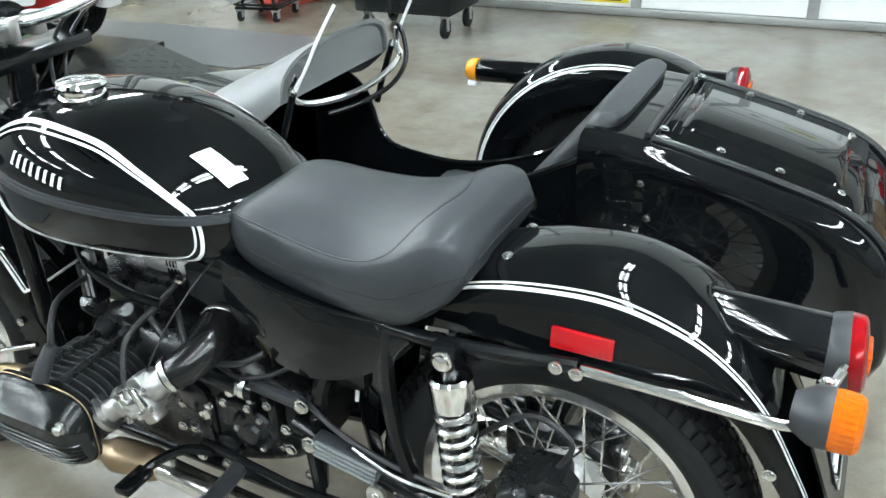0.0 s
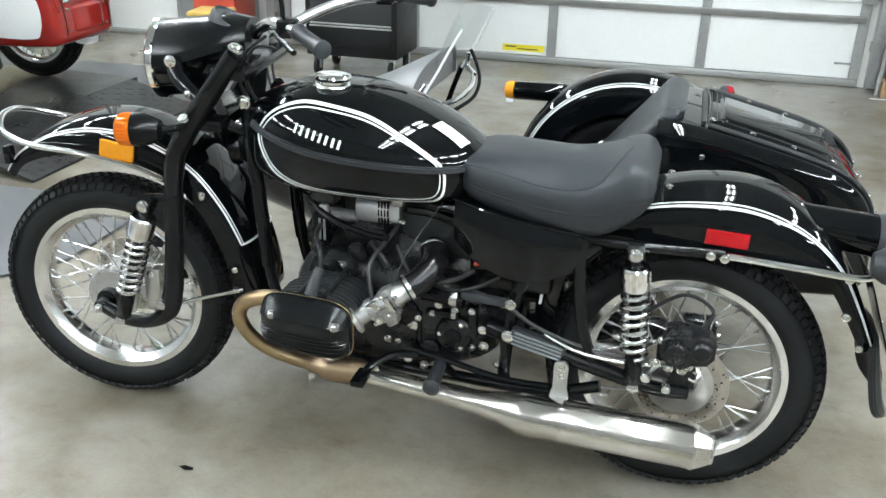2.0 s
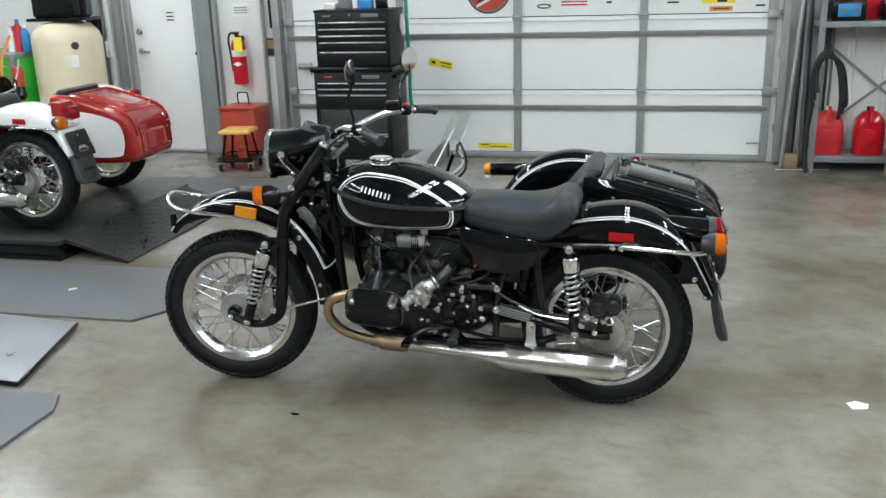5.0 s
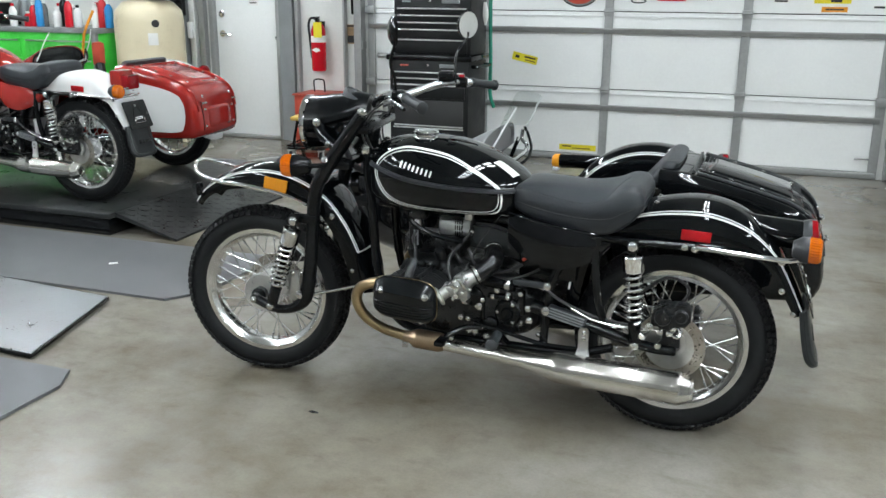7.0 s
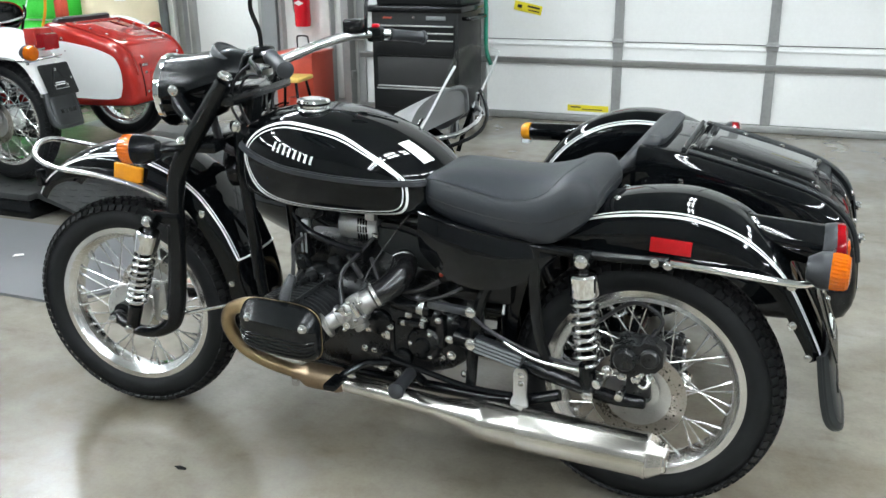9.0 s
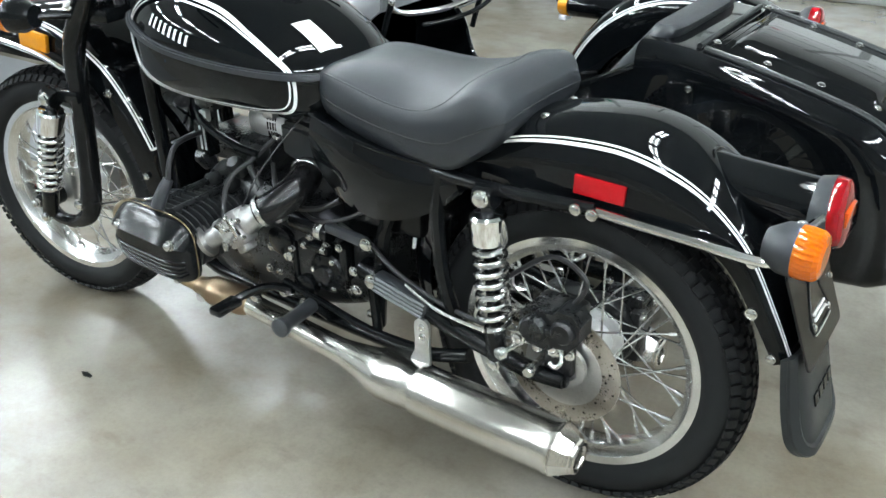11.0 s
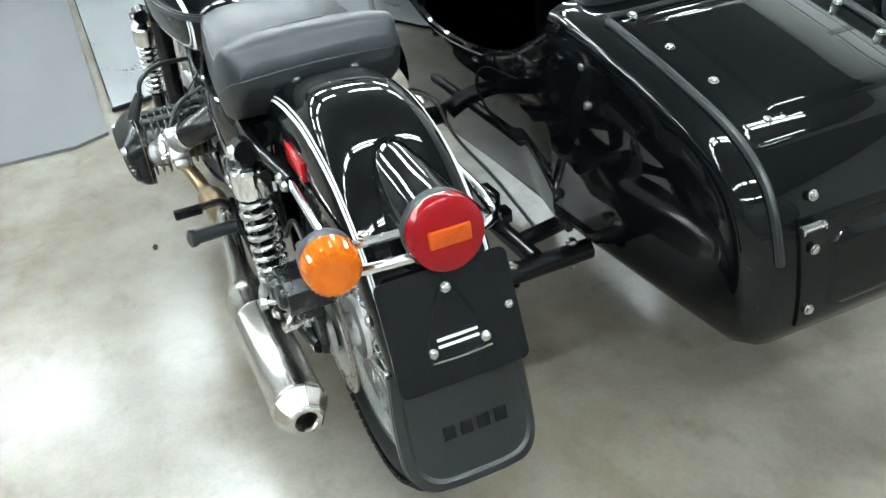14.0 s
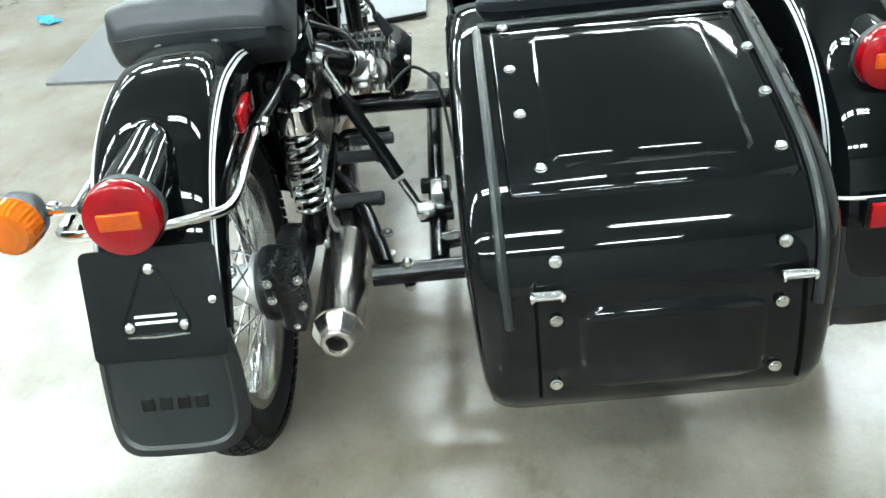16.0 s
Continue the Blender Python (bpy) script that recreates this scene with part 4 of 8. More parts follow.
        part("bolt", bolt(B(), (0.365, side * 0.100, 0.497), (0, side, 0), 0.007, 0.006), ZINC, rg)
    for y in (-0.052, 0.052):
        part("bolt", bolt(B(), (-0.078, y, 0.8085 - 0.9 * y * y), (0.12, y, 1), 0.0075, 0.006), ZINC, rg)
    # rear rail and bumper loop
    for side in (-1, 1):
        rail = tube(B(), [(-0.30, side * 0.120, 0.698), (-0.24, side * 0.136, 0.695), (-0.13, side * 0.140, 0.692), (0.0, side * 0.126, 0.690), (0.055, side * 0.121, 0.690)], 0.012, 10)
        part("subframe_rail", rail, SATIN, root)
        for x in (0.026, 0.056):
            part("bolt", bolt(B(), (x, side * 0.134, 0.688 - 0.1 * (x - 0.03)), (0, side, 0), 0.0085, 0.008), ZINC, root)
    lp = [(0.06, -0.123, 0.688), (0.20, -0.126, 0.682), (0.31, -0.128, 0.676), (0.350, -0.122, 0.678), (0.374, -0.090, 0.686), (0.384, -0.03, 0.690), (0.376, 0.03, 0.690), (0.348, 0.085, 0.684), (0.312, 0.114, 0.674), (0.27, 0.124, 0.674), (0.20, 0.126, 0.682), (0.06, 0.123, 0.688)]
    part("tail_rail", tube(B(), lp, 0.0085, 10, 5), CHROME, root, "chrome tail rail")
    part("bolt", bolt(B(), (0.315, -0.110, 0.662), (0, -1, 0), 0.008, 0.007), ZINC, root)
    # rear lamp
    if S["round_tail"]:
        neck = loft(B(), [[Vector((x, y0 * 1.0, z)) for y0, z in [(w * math.cos(2 * math.pi * k / 20), zc + h * math.sin(2 * math.pi * k / 20)) for k in range(20)]] for x, w, zc, h in
                          ((0.190, 0.016, 0.776, 0.010), (0.208, 0.036, 0.757, 0.029), (0.235, 0.044, 0.741, 0.042), (0.30, 0.047, 0.733, 0.046), (0.378, 0.049, 0.726, 0.048))])
        part("lamp_neck", neck, guard, rg, "glossy black lamp neck")
        bead = [(0.238 - 0.034 * math.sin(a), 0.049 * math.cos(a), 0.741 + 0.046 * math.sin(a)) for a in (math.pi * k / 12 - 0.25 for k in range(15))]
        part("neck_bead", tube(B(), bead, 0.0038, 8), guard, rg)
        lampo, mm = round_lamp(root, (0.394, 0, 0.724), (1, 0, 0.10), 0.057, 0.026, REDLENS, "round red tail lamp", PLASTIC, 0.046)
        part("centre_lens", box(B(), (0.4175, 0, 0.7270), (0.012, 0.062, 0.026), 0.003), TAILAMB, lampo, "amber bar in the tail lamp")
        for yy in (-0.044, 0.044):
            part("screw", bolt(B(), Vector((0.4145, yy, 0.7270)), (1, 0, 0.1), 0.0035, 0.003), ZINC, lampo)
    else:
        tl = part("lamp", box(B(), (0.352, 0, 0.765), (0.075, 0.105, 0.085), 0.012), REDLENS, root, "square red tail lamp")
        part("lamp_base", box(B(), (0.30, 0, 0.79), (0.08, 0.12, 0.09), 0.01), RED, tl)
    sig, sm = round_lamp(root, (0.382, -0.158, 0.724), (1, -0.05, 0.0), 0.040, 0.042, AMBER, "amber turn signal on a chrome stalk", PLASTIC, 0.044)
    stalk = tube(B(), [(0.355, -0.15, 0.722), (0.375, -0.118, 0.730), (0.392, -0.060, 0.738)], 0.0065, 8)
    part("stalk", stalk, CHROME, sig)
    part("bolt", bolt(B(), (0.375, -0.104, 0.737), (0, 0, 1), 0.008, 0.009), ZINC, sig)

    # plate bracket and mudflap
    tilt = lambda z: 0.374 + 0.38 * (0.62 - z)
    mp = Matrix(((0, -0.355, 0.935, tilt(0.57)), (1, 0, 0, 0), (0, 0.935, 0.355, 0.57), (0, 0, 0, 1)))
    plate_bm = slab(B(), rounded(0.205, 0.172, 0.012), 0.004, mp)
    pb = part("plate_bracket", plate_bm, SATIN, root, "matt black number plate bracket")
    tri = [(p.x, p.y) for p in smooth_path([(-0.012, 0.052, 0), (0.012, 0.052, 0), (0.030, 0.012, 0), (0.048, -0.026, 0), (0.046, -0.040, 0), (0.036, -0.046, 0), (0, -0.046, 0), (-0.036, -0.046, 0), (-0.046, -0.040, 0), (-0.048, -0.026, 0), (-0.030, 0.012, 0)], 4, True)]
    part("cutout", slab(B(), tri, 0.0016, mp @ Matrix.Translation((0, 0, 0.0030))), SATIN, pb, "triangular bracket with rounded corners", smooth=False)
    part("cutout_rim", tube(B(), [mp @ Vector((x, y, 0.0045)) for x, y in tri], 0.0022, 6, closed=True, smooth=False), SATIN, pb)
    part("cutout_rim", tube(B(), [mp @ Vector(q) for q in ((-0.046, -0.048, 0.006), (0.0, -0.050, 0.006), (0.048, -0.048, 0.006))], 0.0018, 6), ZINC, pb)
    for v in (-0.017, -0.027):
        part("light_bar", box(B(), (0, v, 0.006), (0.064, 0.0042, 0.004), 0.001, mp), STRIPE, pb)
    for x, y in ((0, 0.054), (-0.042, -0.034), (0.042, -0.034)):
        part("bolt", bolt(B(), mp @ Vector((x, y, 0.004)), mp.to_3x3() @ Vector((0, 0, 1)), 0.0066, 0.006), ZINC, pb)
    part("bolt", bolt(B(), mp @ Vector((0.088, 0.0, 0.004)), mp.to_3x3() @ Vector((0, 0, 1)), 0.005, 0.005), ZINC, pb)
    mf = Matrix(((0, -0.24, 0.97, 0.402), (1, 0, 0, 0), (0, 0.97, 0.24, 0.512), (0, 0, 0, 1)))
    flap_half = lambda v: 0.104 + 0.007 * math.sin(math.pi * min(v, 0.6) / 1.2) if v < 0.6 else 0.111 * (max(0.0, 1 - ((v - 0.6) / 0.4) ** 3.4) ** (1 / 3.0) * 0.68 + 0.32)
    bend = lambda x: -0.026 * abs(x / 0.111) ** 5
    vs = (0, 0.15, 0.3, 0.45, 0.58, 0.68, 0.76, 0.83, 0.885, 0.925, 0.955, 0.975, 0.99, 1.0)
    us = [-1 + k / 8 for k in range(17)]
    rows = [[mf @ Vector((-0.006 + flap_half(v) * u, -0.197 * v, 0.008 + bend(flap_half(v) * u))) for u in us] + [mf @ Vector((-0.006 + flap_half(v) * u, -0.197 * v, bend(flap_half(v) * u) - 0.002)) for u in reversed(us)] for v in vs]
    flap = part("mudflap", loft(B(), rows), FLAP, root, "black rubber mudflap")
    edge = [(1, v) for v in vs] + [(u / 3, 1.0) for u in (1, 0, -1)] + [(-1, v) for v in reversed(vs)]
    rim_rows = []
    for u, v in edge:
        o = Vector((flap_half(v) * u, -0.197 * v))
        ins = Vector((o.x * 0.83, -0.197 * v * 0.90))
        mid_ = Vector((o.x * 0.88, -0.197 * v * 0.93))
        rim_rows.append([mf @ Vector((o.x - 0.006, o.y * 1.006, bend(o.x))), mf @ Vector((o.x * 0.985 - 0.006, o.y * 0.99, 0.0115 + bend(o.x * 0.985))), mf @ Vector((mid_.x - 0.006, mid_.y, 0.0125 + bend(mid_.x))), mf @ Vector((ins.x - 0.006, ins.y, 0.0075 + bend(ins.x)))])
    part("flap_border", loft(B(), rim_rows), FLAP, flap, "raised border of the flap")
    for k in range(4):
        part("moulded_bar", box(B(), (-0.042 + 0.028 * k, -0.105, 0.009), (0.020, 0.022, 0.003), 0.001, mf), SATIN, flap, smooth=False)

    # wheels
    rw = wheel(root, Matrix.Translation((0, 0, RT)), -0.088, "wire-spoked rear wheel")
    cal = box(B(), (0.0, -0.108, 0.462), (0.095, 0.056, 0.066), 0.012)
    for dx in (-0.024, 0.024):
        lathe(cal, [(0.024, 0), (0.024, 0.022), (0.020, 0.027), (0.008, 0.028), (0, 0.024)], frame_of((dx, -0.130, 0.466), (dx, -1, 0.466)), 20)
    c0 = part("brake_caliper", cal, ENGINE, root, "black rear brake caliper")
    part("slide_boss", box(B(), (-0.046, -0.124, 0.440), (0.030, 0.040, 0.050), 0.008), ENGINE, c0)
    part("caliper_bracket", box(B(), (0.0, -0.116, 0.412), (0.060, 0.022, 0.050), 0.006), ENGINE, c0)
    part("caliper_bracket", box(B(), (0.020, -0.116, 0.372), (0.030, 0.020, 0.060), 0.006), ENGINE, c0)
    part("piston_housing", slab(B(), [(-0.052, 0.022), (-0.030, 0.034), (0.012, 0.036), (0.022, 0.046), (0.050, 0.044), (0.066, 0.026), (0.066, -0.006), (0.050, -0.026), (0.018, -0.030), (0.006, -0.040), (-0.030, -0.038), (-0.052, -0.018)], 0.048, Matrix.Translation((0, -0.124, 0.462)) @ Matrix.Rotation(math.pi / 2, 4, "X")), ENGINE, c0, smooth=False)
    pb_ = lathe(B(), [(0.027, 0), (0.027, 0.012), (0.022, 0.019), (0.010, 0.021), (0, 0.019)], frame_of((-0.020, -0.170, 0.462), (-0.020, -1, 0.462)), 20)
    lathe(pb_, [(0.023, 0), (0.023, 0.010), (0.018, 0.016), (0, 0.017)], frame_of((0.036, -0.170, 0.472), (0.036, -1, 0.472)), 20)
    box(pb_, (0.008, -0.176, 0.465), (0.040, 0.014, 0.016), 0.004)
    part("caliper_cover", pb_, ENGINE, c0)
    part("bleed_screw", tube(B(), [(0.030, -0.165, 0.428), (0.038, -0.178, 0.414), (0.030, -0.184, 0.402), (0.016, -0.180, 0.404)], 0.0042, 8), ZINC, c0)
    part("axle_ring", lathe(B(), [(0.030, 0), (0.044, 0.002), (0.044, 0.012), (0.030, 0.014)], frame_of((0.010, -0.098, 0.352), (0.010, -1, 0.352)), 24, closed=True), ALLOY, c0, "bare alloy ring about the axle")
    part("anchor_bolt", lathe(B(), [(0.006, 0), (0.006, 0.040), (0.012, 0.041), (0.012, 0.054), (0.010, 0.056), (0, 0.056)], frame_of((-0.058, -0.150, 0.405), (-0.075, -0.190, 0.399)), 12), ZINC, c0)
    part("slide_boss", box(B(), (0.010, -0.132, 0.425), (0.050, 0.048, 0.036), 0.006), ENGINE, c0)
    for x, z in ((-0.050, 0.47), (0.045, 0.455), (0.006, 0.435), (0.035, 0.405), (-0.03, 0.40)):
        part("bolt", bolt(B(), (x, -0.140, z), (0, -1, 0), 0.009, 0.010), ZINC, c0)
    part("pinch_bolt", lathe(B(), [(0.0075, 0), (0.0075, 0.036), (0.0105, 0.037), (0.0105, 0.056), (0.009, 0.058), (0, 0.058)], frame_of((-0.030, -0.120, 0.362), (-0.030, -1.120, 0.362)), 14), ZINC, c0)
    part("bolt", bolt(B(), (0.012, -0.158, 0.424), (0, -1, 0), 0.010, 0.012), ZINC, c0)
    part("bolt", bolt(B(), (-0.062, -0.156, 0.418), (0, -1, 0), 0.011, 0.012), ZINC, c0)
    part("bolt", bolt(B(), (0.000, -0.130, 0.395), (0.5, -1, 0), 0.010, 0.012), ZINC, c0)
    part("brake_hose", tube(B(), [(0.03, -0.13, 0.50), (0.05, -0.12, 0.55), (-0.02, -0.12, 0.58), (-0.12, -0.12, 0.50)], 0.005, 6), HOSE, c0)
    ax = lathe(B(), [(0.022, 0), (0.022, 0.03), (0.014, 0.034), (0.014, 0.05), (0, 0.051)], frame_of((0, -0.085, RT), (0, -1, RT)), 12)
    box(ax, (0.0, -0.115, RT + 0.03), (0.05, 0.02, 0.10), 0.006)
    part("axle_nut", ax, ENGINE, root)
    fd = lathe(B(), [(0.05, 0.055), (0.074, 0.060), (0.078, 0.075), (0.074, 0.098), (0.05, 0.122), (0.03, 0.128), (0, 0.128)], Matrix.Translation((0, 0, RT)) @ Matrix.Rotation(-math.pi / 2, 4, "X"), 32)
    f0 = part("final_drive", fd, ENGINE, root, "black final drive housing")
    part("pinion_case", box(B(), (-0.09, 0.105, 0.35), (0.10, 0.06, 0.09), 0.02), ENGINE, f0)
    part("drive_cover", box(B(), (0.035, 0.118, RT + 0.005), (0.085, 0.050, 0.150), 0.010), ENGINE, f0)
    part("cover_flange", box(B(), (0.070, 0.112, RT + 0.030), (0.022, 0.080, 0.060), 0.006), ENGINE, f0)
    part("cover_flange", box(B(), (0.066, 0.122, RT - 0.055), (0.018, 0.030, 0.040), 0.005), ENGINE, f0)
    for k in range(8):
        a = 2 * math.pi * k / 8
        part("bolt", bolt(B(), (0.062 * math.cos(a), 0.110, RT + 0.062 * math.sin(a)), (0, 1, 0), 0.008, 0.010), ZINC, f0)
    for y, z in ((0.084, 0.050), (0.142, 0.052), (0.086, 0.012), (0.140, -0.012), (0.122, -0.055)):
        part("bolt", bolt(B(), (0.080 if z > 0 else 0.074, y, RT + z), (1, 0, 0), 0.0075, 0.010), ZINC, f0)

    # shocks, swing arm, frame
    shock(root, (-0.130, -0.160, 0.687), (-0.104, -0.158, 0.352))
    shock(root, (-0.130, 0.160, 0.687), (-0.104, 0.158, 0.352))
    for side in (-1, 1):
        sw = tube(B(), [(-0.46, side * 0.10, 0.418), (-0.34, side * 0.128, 0.405), (-0.20, side * 0.136, 0.372), (-0.06, side * 0.132, 0.338), (0.02, side * 0.125, 0.333)], [0.026, 0.022, 0.020, 0.018, 0.016], 10)
        swo = part("swing_arm", sw, SATIN, root)
        grip = box(B(), (0, 0, 0), (0.135, 0.030, 0.042), 0.006, pose(-0.335, side * 0.140, 0.412, 0, 13))
        part("rubber_bush", grip, PLASTIC, swo)
        rb = None
        for k in range(4):
            mm = pose(-0.335, side * 0.140, 0.412, 0, 13) @ Matrix.Translation((0, side * 0.016, -0.0145 + 0.0097 * k))
            if rb is None:
                rb = part("bush_rib", box(B(), (0, 0, 0), (0.120, 0.005, 0.0052), 0.0015), GREYHOUSE, swo, loc=mm)
            else:
                again("bush_rib", rb, swo, mm)
        part("bolt", bolt(B(), (-0.405, side * 0.150, 0.425), (0, side, 0), 0.013, 0.012), ZINC, swo)
        fr = tube(B(), [(-1.082, side * 0.080, 0.88), (-1.063, side * 0.098, 0.72), (-1.052, side * 0.100, 0.58), (-1.030, side * 0.105, 0.43), (-0.955, side * 0.105, 0.30), (-0.80, side * 0.100, 0.270), (-0.50, side * 0.12, 0.272), (-0.30, side * 0.135, 0.285), (-0.18, side * 0.135, 0.32)], 0.015, 10)
        part("frame_tube", fr, SATIN, root)
        part("frame_tube", tube(B(), [(-1.06, side * 0.03, 0.72), (-0.90, side * 0.06, 0.72), (-0.60, side * 0.08, 0.71), (-0.40, side * 0.11, 0.70)], 0.014, 8), SATIN, root)
        part("frame_tube", tube(B(), [(-0.245, side * 0.135, 0.695), (-0.25, side * 0.138, 0.60), (-0.235, side * 0.140, 0.48), (-0.205, side * 0.140, 0.39)], 0.014, 8), SATIN, root)
        part("frame_tube", tube(B(), [(-0.30, side * 0.125, 0.695), (-0.36, side * 0.118, 0.60), (-0.40, side * 0.115, 0.50), (-0.42, side * 0.115, 0.30)], 0.015, 8), SATIN, root)
        part("frame_tube", tube(B(), [(-0.42, side * 0.132, 0.425), (-0.41, side * 0.132, 0.30)], 0.011, 8), SATIN, root)
    part("inner_guard", mudguard([(-0.30, 0.70, -0.26, 0.66, 0.08), (-0.345, 0.58, -0.29, 0.56, 0.08), (-0.365, 0.46, -0.31, 0.45, 0.08), (-0.35, 0.36, -0.30, 0.36, 0.08)]), BLACK if lined else guard, root)
    if lined:
        part("pinstripe", tube(B(), [(-0.318, -0.083, 0.60), (-0.336, -0.084, 0.545), (-0.345, -0.084, 0.49)], 0.004, 6), pin, root)
    part("battery_box", box(B(), (-0.42, 0, 0.60), (0.20, 0.19, 0.17), 0.012), SATIN, root)
    part("cable", tube(B(), [(-0.50, -0.115, 0.585), (-0.47, -0.122, 0.60), (-0.44, -0.118, 0.585)], 0.006, 6), CARTRED, root, "red battery lead")

    # exhausts
    for side in (-1, 1):
        hd = tube(B(), [(-0.92, side * 0.265, 0.500), (-0.985, side * 0.260, 0.492), (-1.045, side * 0.251, 0.462), (-1.066, side * 0.234, 0.405), (-1.042, side * 0.212, 0.342), (-0.985, side * 0.190, 0.298), (-0.900, side * 0.176, 0.274)], 0.0188, 14)
        part("exhaust_header", hd, HEADER, root, "gold-tinted exhaust header")
        ct = lathe(B(), [(0.021, -0.01), (0.022, 0.012), (0.033, 0.030), (0.035, 0.040), (0.035, 0.118), (0.031, 0.130), (0.027, 0.138)], frame_of((-0.900, side * 0.176, 0.274), (-0.765, side * 0.156, 0.259)), 24)
        part("catalyst", ct, CAT, root, "bronze-tinted catalyst can")
        tagc = box(B(), (-0.905, side * 0.182, 0.245), (0.02, 0.012, 0.022), 0.003)
        part("clamp", tagc, ZINC, root)
        mz = lambda x: 0.258 - 0.0270 * (x + 0.755) if x < -0.36 else 0.2474 - 0.030 * (x + 0.36)
        yy = lambda x: side * (0.157 + 0.036 * min(1, (x + 0.755) / 0.4))
        pr = [(-0.775, 0.026), (-0.70, 0.0255), (-0.55, 0.027), (-0.47, 0.0285), (-0.40, 0.040), (-0.365, 0.0495), (-0.352, 0.0524), (-0.340, 0.0530), (-0.262, 0.0532), (-0.260, 0.0545), (-0.254, 0.0545), (-0.252, 0.0530), (-0.06, 0.0530), (0.038, 0.0525), (0.042, 0.0545), (0.050, 0.0545), (0.052, 0.046)]
        rings = [[Vector((x, yy(x) + r * math.cos(2 * math.pi * k / 28), mz(x) + r * math.sin(2 * math.pi * k / 28))) for k in range(28)] for x, r in pr]
        rings.append([Vector((0.050, yy(0.08) + 0.0175 * math.cos(2 * math.pi * k / 28), mz(0.08) + 0.0175 * math.sin(2 * math.pi * k / 28))) for k in range(28)])
        rings.append([Vector((-0.02, yy(0.08) + 0.017 * math.cos(2 * math.pi * k / 28), mz(0.0) + 0.017 * math.sin(2 * math.pi * k / 28))) for k in range(28)])
        mu = part("silencer", loft(B(), rings), STEEL, root, "brushed stainless silencer")
        tip = lathe(B(), [(0.0535, -0.002), (0.0535, 0.006), (0.0375, 0.036), (0.035, 0.038), (0.0345, 0.043), (0.030, 0.046), (0.0235, 0.045), (0.0205, 0.041), (0.0195, 0.020), (0.0195, -0.002)], frame_of((0.048, yy(0.05), mz(0.05)), (1.048, yy(0.05), mz(0.05) - 0.03)), 10, closed=True)
        part("end_cone", tip, STEEL, mu, "faceted end cone with a thick outlet ring", smooth=False)
        hb = loft(B(), [[Vector((-0.272 + dx * w, side * (0.160 + dy + (0.012 if v > 0.7 else 0.0) * (v - 0.7) / 0.3), 0.388 - 0.105 * v)) for dx, dy in ((-1, 0), (1, 0), (1, 0.008), (-1, 0.008))] for v, w in ((0, 0.009), (0.06, 0.015), (0.14, 0.0175), (0.45, 0.0165), (0.70, 0.017), (0.80, 0.021), (0.92, 0.023), (1.0, 0.023))])
        part("hanger", hb, ALLOY, mu, "cast hanger bracket")
        for z in (0.372, 0.350):
            part("bolt", bolt(B(), (-0.270, side * 0.167, z), (0, side, 0), 0.0065, 0.006), ZINC, mu)
        part("clamp", box(B(), (-0.74, side * 0.160, 0.284), (0.024, 0.02, 0.022), 0.004), ZINC, mu)

    # engine
    cc = loft(B(), [oval(32, w, zt, zb, x, 4, 4, mid=0.5) for x, zt, zb, w in spread([(-0.965, 0.47, 0.30, 0.05), (-0.945, 0.52, 0.268, 0.090), (-0.905, 0.55, 0.257, 0.112), (-0.80, 0.565, 0.25, 0.125), (-0.68, 0.55, 0.25, 0.125), (-0.62, 0.53, 0.26, 0.12)], 3)])
    eng = part("engine", cc, ENGINE, root, "black air-cooled flat twin engine")
    gb = loft(B(), [oval(28, w, zt, zb, x, 4, 4, mid=0.5) for x, zt, zb, w in spread([(-0.635, 0.54, 0.27, 0.125), (-0.56, 0.52, 0.28, 0.115), (-0.49, 0.48, 0.30, 0.095), (-0.45, 0.45, 0.33, 0.07)], 3)])
    gear = part("gearbox", gb, ENGINE, root)
    part("front_cover", lathe(B(), [(0.085, 0), (0.085, 0.03), (0.06, 0.045), (0, 0.048)], frame_of((-0.945, 0, 0.42), (-2, 0, 0.42)), 28), ENGINE, eng)
    top = box(B(), (-0.85, 0, 0.585), (0.22, 0.13, 0.07), 0.02)
    part("top_case", top, ENGINE, eng)
    alt = lathe(B(), [(0.030, 0), (0.042, 0.006), (0.045, 0.03), (0.045, 0.085), (0.038, 0.095), (0.018, 0.10), (0.018, 0.115)], frame_of((-0.838, 0.011, 0.650), (-0.60, 0.008, 0.657)), 24)
    # paler alloy than the other castings, to offset the shade under the tank
    al = part("alternator_body", alt, HUB, eng, "bare alloy alternator, paled against shade, with dark blocks for slots")
    # raised dark blocks stand for the shade inside the cooling slots
    for k in range(12):
        part("slot_shade", box(B(), (-0.771 + 0.008 * (k % 4), -0.0325 + 0.002 * abs(k // 4 - 1), 0.631 + 0.021 * (k // 4)), (0.0042, 0.006, 0.017), 0.001), SATIN, al, smooth=False)
    part("alternator_cap", lathe(B(), [(0.03, 0), (0.036, 0.004), (0.036, 0.03), (0.02, 0.034), (0, 0.034)], frame_of((-0.745, -0.004, 0.655), (-0.60, -0.006, 0.659)), 20), WHITE, al, "white plastic end cap")
    part("coil_bracket", tube(B(), [(-0.93, -0.09, 0.695), (-0.87, -0.125, 0.665), (-0.78, -0.135, 0.640), (-0.71, -0.130, 0.628)], 0.009, 8), SATIN, eng)
    ign = box(B(), (-0.905, -0.085, 0.665), (0.035, 0.035, 0.09), 0.006)
    box(ign, (-0.885, -0.080, 0.705), (0.05, 0.05, 0.036), 0.006)
    part("ignition_coil", ign, ENGINE, eng)
    part("connector", box(B(), (-0.885, -0.108, 0.660), (0.022, 0.016, 0.06), 0.004), ALLOY, eng)
